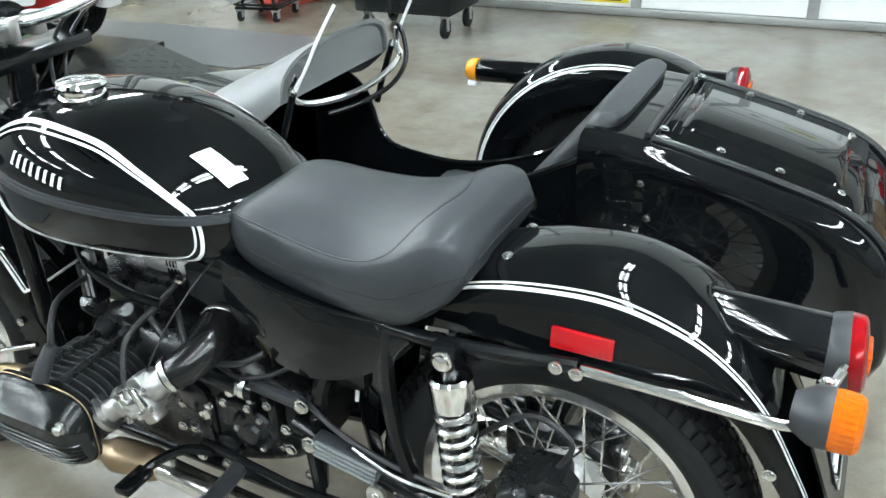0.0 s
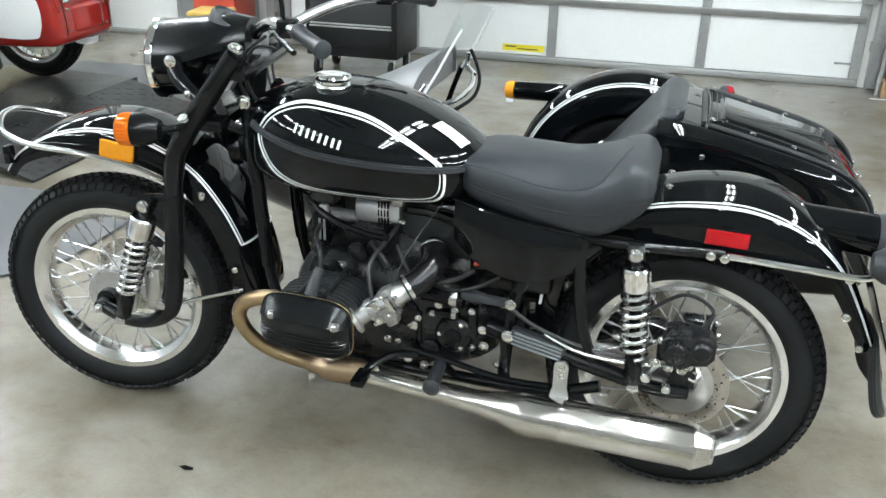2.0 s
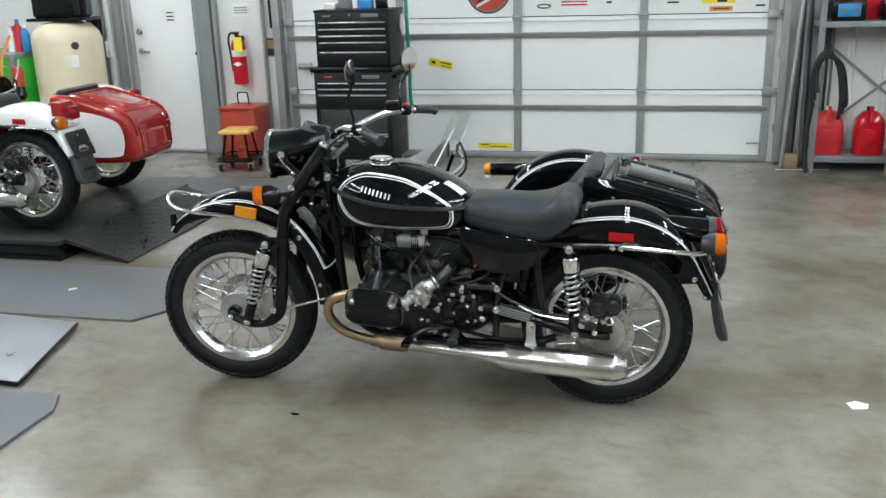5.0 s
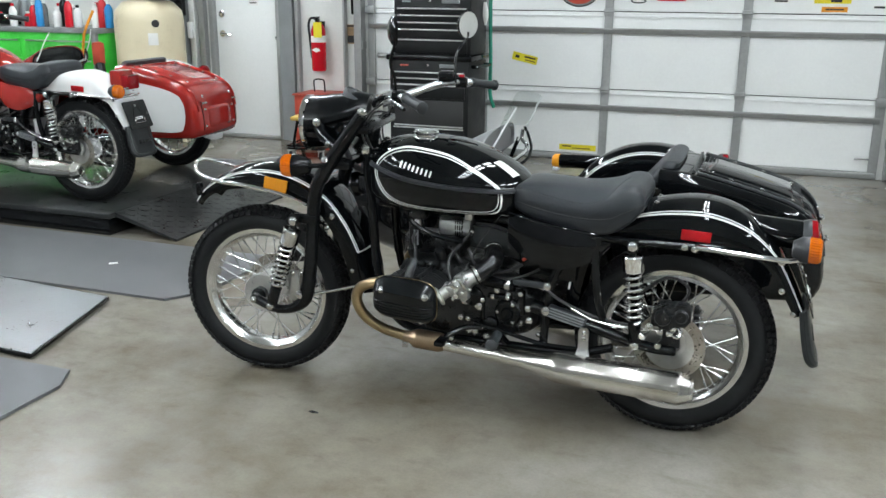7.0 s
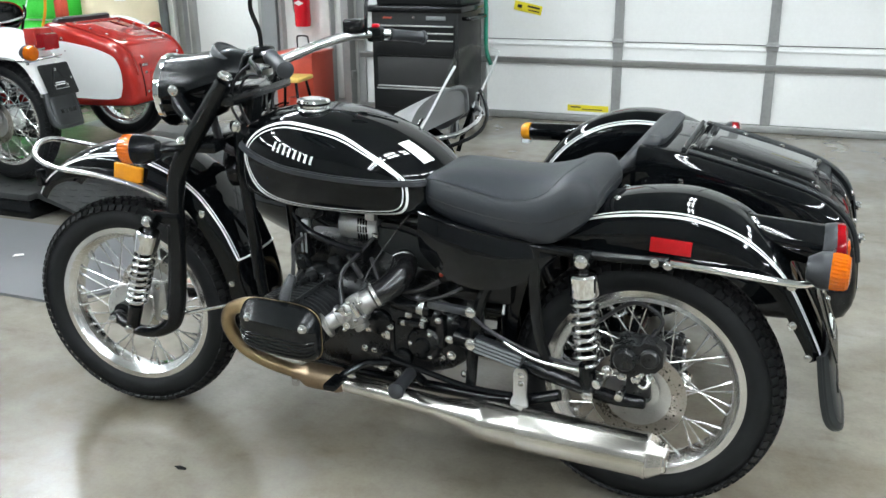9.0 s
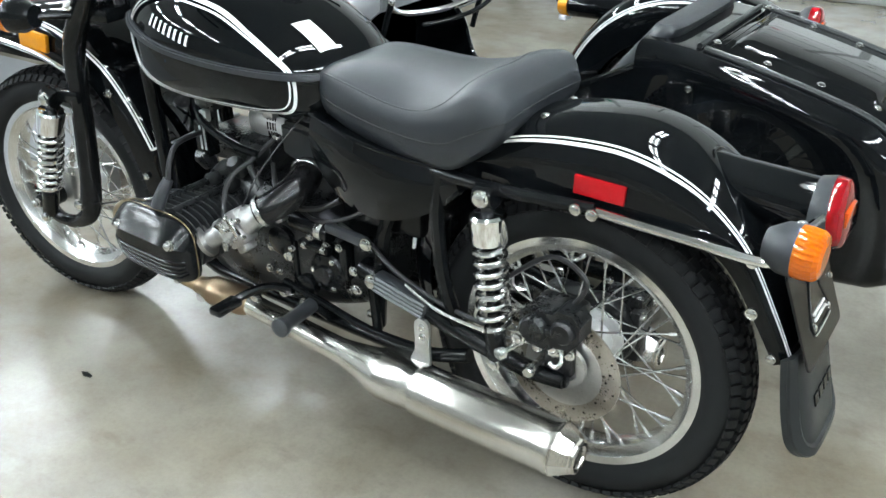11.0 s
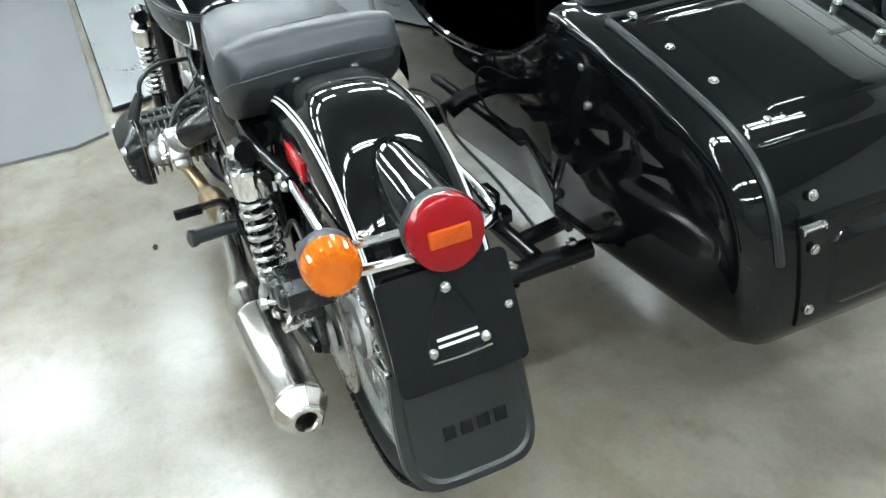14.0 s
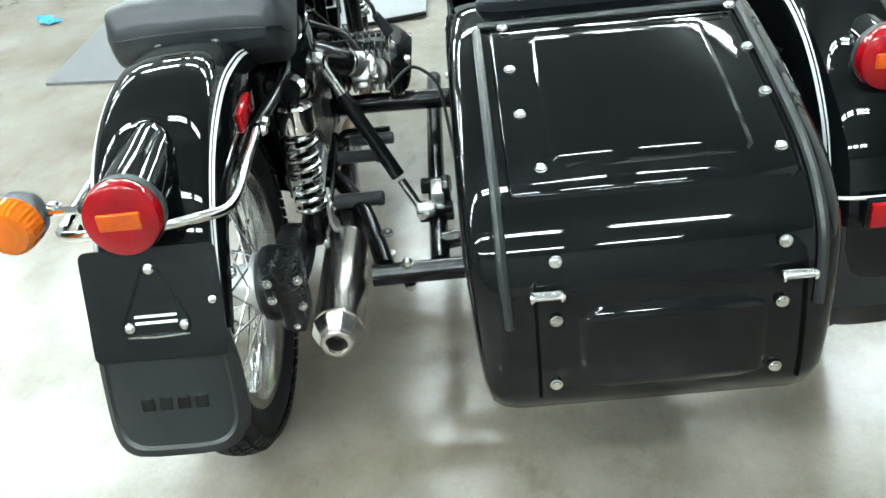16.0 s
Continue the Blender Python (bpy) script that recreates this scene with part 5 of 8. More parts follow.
    airb = loft(B(), [[Vector((x, y, z)) for y, z in ((-0.078, zb), (-0.082, zt), (0.082, zt), (0.078, zb))] for x, zt, zb in ((-0.695, 0.690, 0.615), (-0.62, 0.690, 0.590), (-0.545, 0.668, 0.570), (-0.515, 0.655, 0.57))])
    bmesh.ops.bevel(airb, geom=list(airb.edges), offset=0.012, segments=2, affect="EDGES")
    part("air_box", airb, FLAP, root, "dark grey plastic air box")
    for side in (-1, 1):
        barrel = lathe(B(), [(0.060, 0.10), (0.060, 0.30)], Matrix.Translation((-0.845, 0, 0.466)) @ Matrix.Rotation(-side * math.pi / 2, 4, "X"), 28)
        cyl = part("cylinder", barrel, ENGINE, eng, "finned cylinder")
        f0 = None
        fin_ring = []
        for q in range(36):
            t = 2 * math.pi * q / 36
            c, sn = math.cos(t), math.sin(t)
            fin_ring.append(Vector((0.108 * math.copysign(abs(c) ** 0.76, c), 0, 0.070 * math.copysign(abs(sn) ** 0.76, sn))))
        for k in range(9):
            y = 0.150 + 0.0168 * k
            big = 1.0 if k > 2 else 0.92
            mm = Matrix.Translation((-0.850, side * y, 0.466)) @ Matrix.Rotation(math.pi / 2, 4, "X") @ Matrix.Diagonal((big, big, 1, 1))
            if f0 is None:
                f0 = part("fin", slab(B(), [(v.x, v.z) for v in fin_ring], 0.0031), FINS_LIT, cyl, loc=mm)
            else:
                again("fin", f0, cyl, mm)
        def cover_ring(k, y):
            out = []
            for q in range(64):
                t = 2 * math.pi * q / 64
                c, sn = math.cos(t), math.sin(t)
                out.append(Vector((-0.853 + 0.112 * k * math.copysign(abs(c) ** 0.5, c), side * y, 0.462 - 0.007 * c + 0.0735 * k * math.copysign(abs(sn) ** 0.5, sn))))
            return out
        def cover_out(u, v):
            if v > 0.46:
                o = 0.052 * ((1 - v) / 0.54) ** 0.66
            elif v > 0.38:
                o = 0.043 + 0.009 * (v - 0.38) / 0.08
            else:
                o = 0.043 * max(0.0, 1 - ((0.38 - v) / 1.38) ** 3.4) ** 0.55
            return 0.308 + o * max(0.0, 1 - abs(u) ** 5.0) ** 0.5
        vs = [math.sin(math.pi / 2 * (1 - 2 * k / 30)) for k in range(31)]
        vs = sorted(set([round(v, 4) for v in vs] + [0.48, 0.46, 0.42, 0.38, 0.36]), reverse=True)
        cov_rows = []
        for q in range(37):
            u = math.sin(math.pi / 2 * (q - 18) / 18 * 0.985)
            tall = 0.0735 * (1 - abs(u) ** 4.0) ** 0.25
            cov_rows.append([Vector((-0.853 + 0.112 * u, side * cover_out(u, v), 0.462 - 0.007 * u + tall * v)) for v in vs] + [Vector((-0.853 + 0.112 * u, side * 0.294, 0.462 - 0.007 * u + tall * v)) for v in (-1.0, 1.0)])
        cov = loft(B(), cov_rows)
        rc = part("rocker_cover", cov, SATIN, cyl, "satin black rocker cover")
        part("cover_gasket", tube(B(), cover_ring(1.012, 0.304), 0.0012, 6, closed=True, smooth=False), HEADER, rc, "tan gasket line")
        for k in range(5):
            v, line = -0.10 - 0.15 * k, []
            for q in range(25):
                u = 0.94 * (q - 12) / 12
                tall = 0.0735 * (1 - abs(u) ** 4.0) ** 0.25
                line.append((-0.853 + 0.112 * u, side * (cover_out(u, v) + 0.0006), 0.462 - 0.007 * u + tall * v))
            part("cover_rib", tube(B(), line, 0.0030, 6, smooth=False), SATIN, rc)
        for x, z in ((-0.921, 0.501), (-0.768, 0.491)):
            part("bolt", bolt(B(), (x, side * 0.344, z), (0, side, 0), 0.0095, 0.014), ZINC, rc)
        part("bolt", bolt(B(), (-0.79, side * 0.322, 0.394), (0, side, -0.2), 0.007, 0.008), ZINC, rc)
        for x in (-0.875, -0.815):
            part("pushrod_tube", rod(B(), (x, side * 0.115, 0.532), (x, side * 0.29, 0.532), 0.009), ENGINE, cyl)
            part("tube_seal", lathe(B(), [(0.016, 0), (0.017, 0.02), (0.011, 0.03)], frame_of((x, side * 0.108, 0.532), (x, side * 0.3, 0.532)), 14), RUBBER, cyl)
        cap_ = tube(B(), [(-0.842, side * 0.304, 0.540), (-0.838, side * 0.292, 0.566), (-0.829, side * 0.275, 0.598)], [0.0150, 0.0138, 0.0110], 12)
        plug = part("plug_cap", cap_, PLASTIC, cyl)
        part("plug_lead", tube(B(), [(-0.829, side * 0.275, 0.596), (-0.832, side * 0.262, 0.632), (-0.862, side * 0.21, 0.650), (-0.890, side * 0.115, 0.640)], 0.0056, 8), HOSE, plug)
        # carburettor
        ca, cz_ = Vector((-0.752, side * 0.270, 0.470)), Vector((-0.634, side * 0.202, 0.546))
        cm = frame_of(ca, cz_)
        stub = lathe(B(), [(0.026, 0.0), (0.034, 0.003), (0.034, 0.012), (0.021, 0.016), (0.020, 0.040), (0.029, 0.044), (0.030, 0.056), (0.024, 0.060), (0.026, 0.104), (0.031, 0.108), (0.031, 0.122), (0.027, 0.128), (0.027, 0.150)], cm, 20)
        cb = part("carburettor", stub, CARB, root, "cast alloy carburettor")
        mid = ca.lerp(cz_, 0.55)
        bod = box(B(), (0, 0, 0), (0.052, 0.046, 0.040), 0.008, pose(*(mid + Vector((0.010, 0, -0.020))), 0, -33))
        box(bod, (0, 0, 0), (0.030, 0.034, 0.020), 0.006, pose(*(mid + Vector((0.022, 0, -0.042))), 0, -33))
        box(bod, (0, 0, 0), (0.036, 0.040, 0.026), 0.007, pose(*(mid + Vector((0.004, 0, 0.026))), 0, -33))
        box(bod, (0, 0, 0), (0.022, 0.050, 0.022), 0.004, pose(*(mid + Vector((-0.040, side * 0.004, -0.012))), 0, -33))
        part("float_bowl", bod, CARB, cb)
        acc = box(B(), (0, 0, 0), (0.030, 0.016, 0.024), 0.004, pose(*(mid + Vector((-0.018, side * 0.030, 0.0))), 0, -33))
        box(acc, (0, 0, 0), (0.014, 0.012, 0.040), 0.003, pose(*(mid + Vector((0.022, side * 0.030, 0.012))), 0, -33))
        rod(acc, mid + Vector((-0.035, side * 0.028, -0.022)), mid + Vector((0.012, side * 0.032, 0.006)), 0.0045)
        rod(acc, mid + Vector((0.0, side * 0.026, -0.030)), mid + Vector((0.0, side * 0.040, -0.030)), 0.009)
        part("throttle_arm", acc, ZINC, cb)
        for dx, dz in ((-0.042, -0.012), (-0.030, -0.030), (0.0, 0.026), (0.020, -0.018), (0.034, 0.030), (-0.012, -0.046), (0.046, -0.004)):
            part("screw", bolt(B(), mid + Vector((dx, side * 0.026, dz)), (0, side, 0), 0.0045, 0.007), ZINC, cb)
        elbow = tube(B(), [(-0.645, side * 0.209, 0.541), (-0.618, side * 0.190, 0.557), (-0.598, side * 0.156, 0.576), (-0.599, side * 0.120, 0.589), (-0.614, side * 0.080, 0.598)], [0.030, 0.032, 0.034, 0.034, 0.033], 16)
        el = part("intake_elbow", elbow, ELBOW, root, "glossy black rubber intake elbow")
        part("hose_clip", lathe(B(), [(0.0335, -0.005), (0.0345, -0.004), (0.0345, 0.004), (0.0335, 0.005)], frame_of((-0.639, side * 0.205, 0.545), (-0.612, side * 0.186, 0.561)), 20, closed=True), ZINC, el)
        part("hose_clip", lathe(B(), [(0.0345, -0.004), (0.0355, -0.003), (0.0355, 0.003), (0.0345, 0.004)], frame_of((-0.610, side * 0.094, 0.595), (-0.625, side * 0.05, 0.604)), 20, closed=True), ZINC, el)
        part("throttle_cable", tube(B(), [(-0.672, side * 0.226, 0.555), (-0.648, side * 0.195, 0.62), (-0.61, side * 0.150, 0.69), (-0.58, side * 0.12, 0.735)], 0.0017, 6), HOSE, cb)
        part("fuel_hose", tube(B(), [(-0.712, side * 0.245, 0.520), (-0.735, side * 0.20, 0.585), (-0.715, side * 0.13, 0.625), (-0.69, side * 0.09, 0.66)], 0.0055, 8), HOSE, cb)
    part("bolt", bolt(B(), (-0.648, -0.128, 0.408), (0, -1, 0), 0.014, 0.012), ZINC, gear)
    for x, z, r in ((-0.575, 0.395, 0.008), (-0.60, 0.335, 0.008), (-0.52, 0.40, 0.010), (-0.505, 0.35, 0.008), (-0.69, 0.352, 0.008), (-0.545, 0.455, 0.009), (-0.665, 0.305, 0.009)):
        part("bolt", bolt(B(), (x, -0.122 if x < -0.53 else -0.10, z), (0, -1, 0), r, r), ZINC, gear)
    sol = rod(B(), (-0.625, -0.128, 0.502), (-0.52, -0.132, 0.494), 0.021)
    part("starter_body", sol, SATIN, gear)
    part("hose_clip", lathe(B(), [(0.0222, 0), (0.0235, 0.002), (0.0235, 0.016), (0.0222, 0.018)], frame_of((-0.553, -0.131, 0.497), (-0.45, -0.134, 0.49)), 18, closed=True), ZINC, gear)
    part("kick_lever", box(B(), (0, 0, 0), (0.125, 0.022, 0.022), 0.008, pose(-0.465, -0.147, 0.514, 0, -2, -10)), PLASTIC, gear, "black lever")
    part("bolt", bolt(B(), (-0.402, -0.164, 0.517), (0, -1, 0), 0.011, 0.01), ZINC, gear)
    boss = lathe(B(), [(0.048, 0), (0.048, 0.020), (0.042, 0.026), (0.022, 0.028), (0.018, 0.036), (0, 0.037)], frame_of((-0.545, -0.105, 0.392), (-0.545, -1, 0.392)), 26)
    lathe(boss, [(0.034, 0), (0.034, 0.018), (0.028, 0.022), (0, 0.023)], frame_of((-0.668, -0.118, 0.438), (-0.668, -1, 0.438)), 22)
    lathe(boss, [(0.026, 0), (0.026, 0.024), (0.020, 0.028), (0, 0.029)], frame_of((-0.605, -0.112, 0.345), (-0.605, -1, 0.345)), 20)
    box(boss, (-0.575, -0.122, 0.448), (0.085, 0.030, 0.018), 0.006)
    box(boss, (-0.50, -0.112, 0.43), (0.022, 0.030, 0.090), 0.006)
    box(boss, (-0.635, -0.120, 0.385), (0.016, 0.024, 0.120), 0.005)
    part("gear_case_boss", boss, SATIN, gear)
    for k in range(6):
        a = 2 * math.pi * k / 6
        part("bolt", bolt(B(), (-0.545 + 0.036 * math.cos(a), -0.130, 0.392 + 0.036 * math.sin(a)), (0, -1, 0), 0.0055, 0.006), ZINC if k % 2 else SATIN, gear)
    for x, z in ((-0.598, 0.448), (-0.545, 0.449), (-0.50, 0.468), (-0.635, 0.335), (-0.635, 0.43)):
        part("bolt", bolt(B(), (x, -0.134, z), (0, -1, 0), 0.007, 0.008), ZINC, gear)
    part("wiring", tube(B(), [(-0.70, -0.10, 0.60), (-0.66, -0.135, 0.555), (-0.62, -0.140, 0.535), (-0.55, -0.135, 0.545), (-0.50, -0.12, 0.57)], 0.006, 8), HOSE, gear)
    part("wiring", tube(B(), [(-0.60, -0.13, 0.525), (-0.55, -0.14, 0.520), (-0.49, -0.135, 0.535), (-0.44, -0.12, 0.56)], 0.0045, 8), HOSE, gear)
    for x, z, r in ((-0.70, 0.415, 0.009), (-0.715, 0.355, 0.008), (-0.585, 0.47, 0.008), (-0.475, 0.415, 0.009), (-0.47, 0.372, 0.010), (-0.435, 0.325, 0.008), (-0.685, 0.31, 0.008), (-0.62, 0.295, 0.009)):
        part("bolt", bolt(B(), (x, -0.128 if x < -0.5 else -0.122, z), (0, -1, 0), r, r), ZINC, gear)
    part("clutch_arm", tube(B(), [(-0.50, -0.125, 0.515), (-0.455, -0.14, 0.512), (-0.415, -0.145, 0.502)], 0.008, 8), ALLOY, gear, "bare alloy clutch arm")
    part("switch_plug", lathe(B(), [(0.014, 0), (0.014, 0.03), (0.008, 0.034), (0, 0.034)], frame_of((-0.655, -0.12, 0.505), (-0.655, -1, 0.49)), 16), ALLOY, gear)
    part("breather", tube(B(), [(-0.78, -0.08, 0.575), (-0.76, -0.11, 0.60), (-0.735, -0.13, 0.585), (-0.715, -0.13, 0.555)], 0.008, 8), HOSE, eng)
    coilb = part("spark_coil", box(B(), (-0.893, -0.104, 0.625), (0.040, 0.036, 0.085), 0.006), SATIN, eng)
    for dx in (-0.006, 0.006):
        part("printed_bar", box(B(), (-0.886 + dx, -0.1222, 0.628), (0.006, 0.001, 0.055)), GREYHOUSE, coilb, smooth=False)
    for x in (-0.90, -0.80):
        part("case_boss", lathe(B(), [(0.020, 0), (0.020, 0.03), (0.014, 0.04), (0, 0.041)], frame_of((x, -0.10, 0.560), (x, -0.13, 0.60)), 16), ENGINE, eng)
    part("fuel_tap", box(B(), (-0.70, -0.085, 0.715), (0.03, 0.035, 0.030), 0.005), ALLOY, eng)
    part("hose_clip", lathe(B(), [(0.010, -0.004), (0.0115, -0.003), (0.0115, 0.003), (0.010, 0.004)], frame_of((-0.69, -0.09, 0.66), (-0.68, -0.08, 0.70)), 14, closed=True), ZINC, eng)
    # pegs and levers
    for side in (-1, 1):
        pegm = frame_of((-0.572, side * 0.153, 0.318), (-0.560, side * 0.274, 0.323))
        pg = part("foot_peg", lathe(B(), [(0.013, 0), (0.017, 0.004), (0.016, 0.012), (0.0165, 0.098), (0.021, 0.104), (0.021, 0.116), (0.010, 0.122), (0, 0.122)], pegm, 16), PLASTIC, root, "black rubber foot peg")
        part("peg_bracket", tube(B(), [(-0.572, side * 0.160, 0.318), (-0.56, side * 0.145, 0.308), (-0.545, side * 0.13, 0.285)], 0.012, 8), SATIN, pg)
        lev = tube(B(), [(-0.63, side * 0.15, 0.335), (-0.69, side * 0.165, 0.332), (-0.735, side * 0.20, 0.312), (-0.742, side * 0.225, 0.305)], 0.010, 8)
        box(lev, (-0.745, side * 0.245, 0.303), (0.035, 0.07, 0.018), 0.005)
        part("pedal", lev, SATIN, root, "black foot lever")
        part("linkage", tube(B(), [(-0.66, side * 0.142, 0.345), (-0.55, side * 0.148, 0.330), (-0.42, side * 0.148, 0.305), (-0.30, side * 0.145, 0.302)], 0.008, 8), SATIN, root)
        part("bolt", bolt(B(), (-0.655, side * 0.152, 0.322), (0, side, 0), 0.009, 0.009), ZINC, root)
    part("cable", tube(B(), [(-0.32, -0.15, 0.445), (-0.24, -0.155, 0.415), (-0.14, -0.15, 0.402), (-0.06, -0.145, 0.405), (-0.02, -0.14, 0.41)], 0.004, 6), ZINC, root)
    part("cable", tube(B(), [(-0.42, -0.13, 0.50), (-0.35, -0.14, 0.46), (-0.24, -0.145, 0.425), (-0.12, -0.145, 0.41)], 0.005, 6), HOSE, root)

    # steering: all that turns with the bars
    ST = Matrix.Translation((-1.35, 0, 0)) @ Matrix.Rotation(S["steer"], 4, "Z") @ Matrix.Translation((1.35, 0, 0))
    fork = part("fork_yoke", box(B(), (-1.120, 0, 0.995), (0.09, 0.36, 0.028), 0.008), SATIN, root, "black fork yokes", loc=ST)
    part("lower_yoke", box(B(), (-1.200, 0, 0.865), (0.10, 0.33, 0.030), 0.008), SATIN, fork)
    part("steering_stem", rod(B(), (-1.105, 0, 1.0), (-1.14, 0, 0.80), 0.026), SATIN, fork)
    for side in (-1, 1):
        leg = tube(B(), [(-1.098, side * 0.180, 1.045), (-1.160, side * 0.173, 0.960), (-1.232, side * 0.165, 0.860), (-1.274, side * 0.160, 0.785), (-1.291, side * 0.157, 0.700), (-1.300, side * 0.156, 0.600), (-1.318, side * 0.157, 0.440), (-1.332, side * 0.158, 0.378)],
                   [0.021, 0.025, 0.026, 0.026, 0.025, 0.025, 0.026, 0.027], 12)
        lg = part("fork_leg", leg, SATIN, fork)
        part("bolt", bolt(B(), (-1.094, side * 0.180, 1.056), (0.45, 0, 0.9), 0.016, 0.012), ZINC, lg)
        part("link_arm", tube(B(), [(-1.322, side * 0.158, 0.395), (-1.345, side * 0.158, 0.345), (-1.400, side * 0.156, 0.312), (-1.465, side * 0.150, 0.308), (-1.530, side * 0.130, 0.325), (-1.560, side * 0.120, 0.333)], [0.024, 0.024, 0.018, 0.017, 0.019, 0.020], 10), SATIN, fork)
        part("bolt", bolt(B(), (-1.350, side * 0.176, 0.378), (0, side, 0), 0.013, 0.012), ZINC, lg)
        shock(fork, (-1.352, side * 0.190, 0.665), (-1.462, side * 0.182, 0.330), 0.032, 9)
        part("shock_mount", box(B(), (-1.318, side * 0.172, 0.668), (0.090, 0.026, 0.034), 0.008), SATIN, fork)
        part("guard_stay", rod(B(), (-1.335, side * 0.150, 0.366), (-1.150, side * 0.108, 0.405), 0.006), ZINC, fork)
    part("torque_plate", box(B(), (-1.385, -0.142, 0.40), (0.045, 0.012, 0.12), 0.006), ALLOY, fork)
    part("bolt", bolt(B(), (-1.385, -0.150, 0.45), (0, -1, 0), 0.008, 0.007), ZINC, fork)
    fw = wheel(fork, Matrix.Translation((WB, 0, RT)), 0.075, "wire-spoked front wheel")
    axn = lathe(B(), [(0.024, 0.07), (0.030, 0.075), (0.030, 0.10), (0.018, 0.105), (0.018, 0.14), (0.012, 0.145), (0, 0.146)], Matrix.Translation((WB, 0, RT)) @ Matrix.Rotation(math.pi / 2, 4, "X"), 14)
    part("axle_nut", axn, SATIN, fork)
    part("bolt", bolt(B(), (WB, -0.148, RT), (0, -1, 0), 0.010, 0.014), ZINC, fork)
    part("hub_plate", lathe(B(), [(0.03, -0.072), (0.072, -0.066), (0.075, -0.055), (0.04, -0.05)], Matrix.Translation((WB, 0, RT)) @ Matrix.Rotation(-math.pi / 2, 4, "X"), 30, closed=True), ALLOY, fork)
    fcal = box(B(), (WB + 0.075, 0.098, 0.455), (0.09, 0.05, 0.07), 0.012, None)
    part("brake_caliper", fcal, ENGINE, fork)
    FG = [(-1.800, 0.690, -1.765, 0.672, 0.084), (-1.748, 0.752, -1.720, 0.715, 0.094), (-1.640, 0.818, -1.630, 0.745, 0.104), (-1.506, 0.848, -1.510, 0.752, 0.112), (-1.380, 0.826, -1.395, 0.735, 0.116), (-1.252, 0.752, -1.300, 0.688, 0.119),
          (-1.169, 0.645, -1.238, 0.608, 0.119), (-1.120, 0.540, -1.198, 0.518, 0.116), (-1.094, 0.445, -1.178, 0.437, 0.111), (-1.086, 0.375, -1.175, 0.375, 0.105)]
    fg = part("mudguard", mudguard(FG), guard, fork, S["guard_label"])
    if lined:
        for a in (0.55, math.pi - 0.55):
            rows = FG[:8]
            part("pinstripe", guard_stripe(rows, a, 0.038), pin, fg)
            part("pinstripe", guard_stripe(rows, a + (0.10 if a < 1.5 else -0.10), 0.018), pin, fg)
        part("pinstripe", tube(B(), [fender_at(FG[7], 0.55 + (math.pi - 1.1) * k / 16, 0.0006) for k in range(17)], 0.0032, 6, smooth=False), pin, fg)
    part("bolt", bolt(B(), (-1.238, -0.121, 0.668), (0, -1, 0), 0.009, 0.007), ZINC, fg)
    part("bolt", bolt(B(), (-1.165, -0.118, 0.465), (0, -1, 0), 0.007, 0.006), ZINC, fg)
    gl = [(-1.325, -0.140, 0.710), (-1.42, -0.140, 0.745), (-1.55, -0.138, 0.768), (-1.68, -0.130, 0.780), (-1.765, -0.100, 0.800), (-1.800, -0.045, 0.822), (-1.805, 0.0, 0.828), (-1.800, 0.045, 0.822), (-1.765, 0.100, 0.800), (-1.68, 0.130, 0.780), (-1.55, 0.138, 0.768), (-1.42, 0.140, 0.745), (-1.325, 0.140, 0.710)]
    part("guard_rail", tube(B(), gl, 0.0075, 10, 5), CHROME, fork, "chrome mudguard rail")
    part("rail_clamp", box(B(), (-1.770, -0.085, 0.735), (0.02, 0.03, 0.05), 0.006), SATIN, fork)
    part("side_reflector", box(B(), (0, 0, 0), (0.088, 0.012, 0.044), 0.003, pose(-1.448, -0.124, 0.776, 0, 10)), AMBREF, fork, "amber side reflector")
    fs, fm = round_lamp(fork, (-1.318, -0.262, 0.878), (-1, -0.1, 0), 0.040, 0.044, AMBER, "amber front turn signal", SATIN, 0.06)
    part("stalk", tube(B(), [(-1.275, -0.255, 0.876), (-1.245, -0.215, 0.872), (-1.225, -0.165, 0.866)], 0.009, 8), SATIN, fs)
    part("bolt", bolt(B(), (-1.232, -0.188, 0.888), (0, -0.6, 0.8), 0.011, 0.01), ZINC, fs)
    # headlamp and bars
    hm = frame_of((-1.235, 0, 0.992), (-2.235, 0, 0.975))
    hl = part("headlamp", lathe(B(), [(0, -0.060), (0.035, -0.055), (0.062, -0.035), (0.080, 0.005), (0.090, 0.055), (0.0935, 0.10), (0.097, 0.105)], hm, 40), BLACK, fork, "black headlamp shell")
    part("headlamp_ring", lathe(B(), [(0.097, 0.105), (0.101, 0.110), (0.101, 0.122), (0.094, 0.128), (0.086, 0.127), (0.086, 0.110)], hm, 40, closed=True), CHROME, hl)
    part("headlamp_lens", lathe(B(), [(0.086, 0.124), (0.07, 0.134), (0.03, 0.140), (0, 0.141)], hm, 40), CLEAR, hl)
    for side in (-1, 1):
        part("lamp_ear", tube(B(), [(-1.288, side * 0.092, 0.995), (-1.262, side * 0.120, 0.965), (-1.195, side * 0.160, 0.925)], [0.020, 0.022, 0.018], 12), BLACK, hl)
        part("bolt", bolt(B(), (-1.284, side * 0.118, 1.008), (0, side, 0), 0.012, 0.010), ZINC, hl)
        part("bolt", bolt(B(), (-1.228, side * 0.158, 0.940), (0, side, 0), 0.009, 0.008), ZINC, hl)
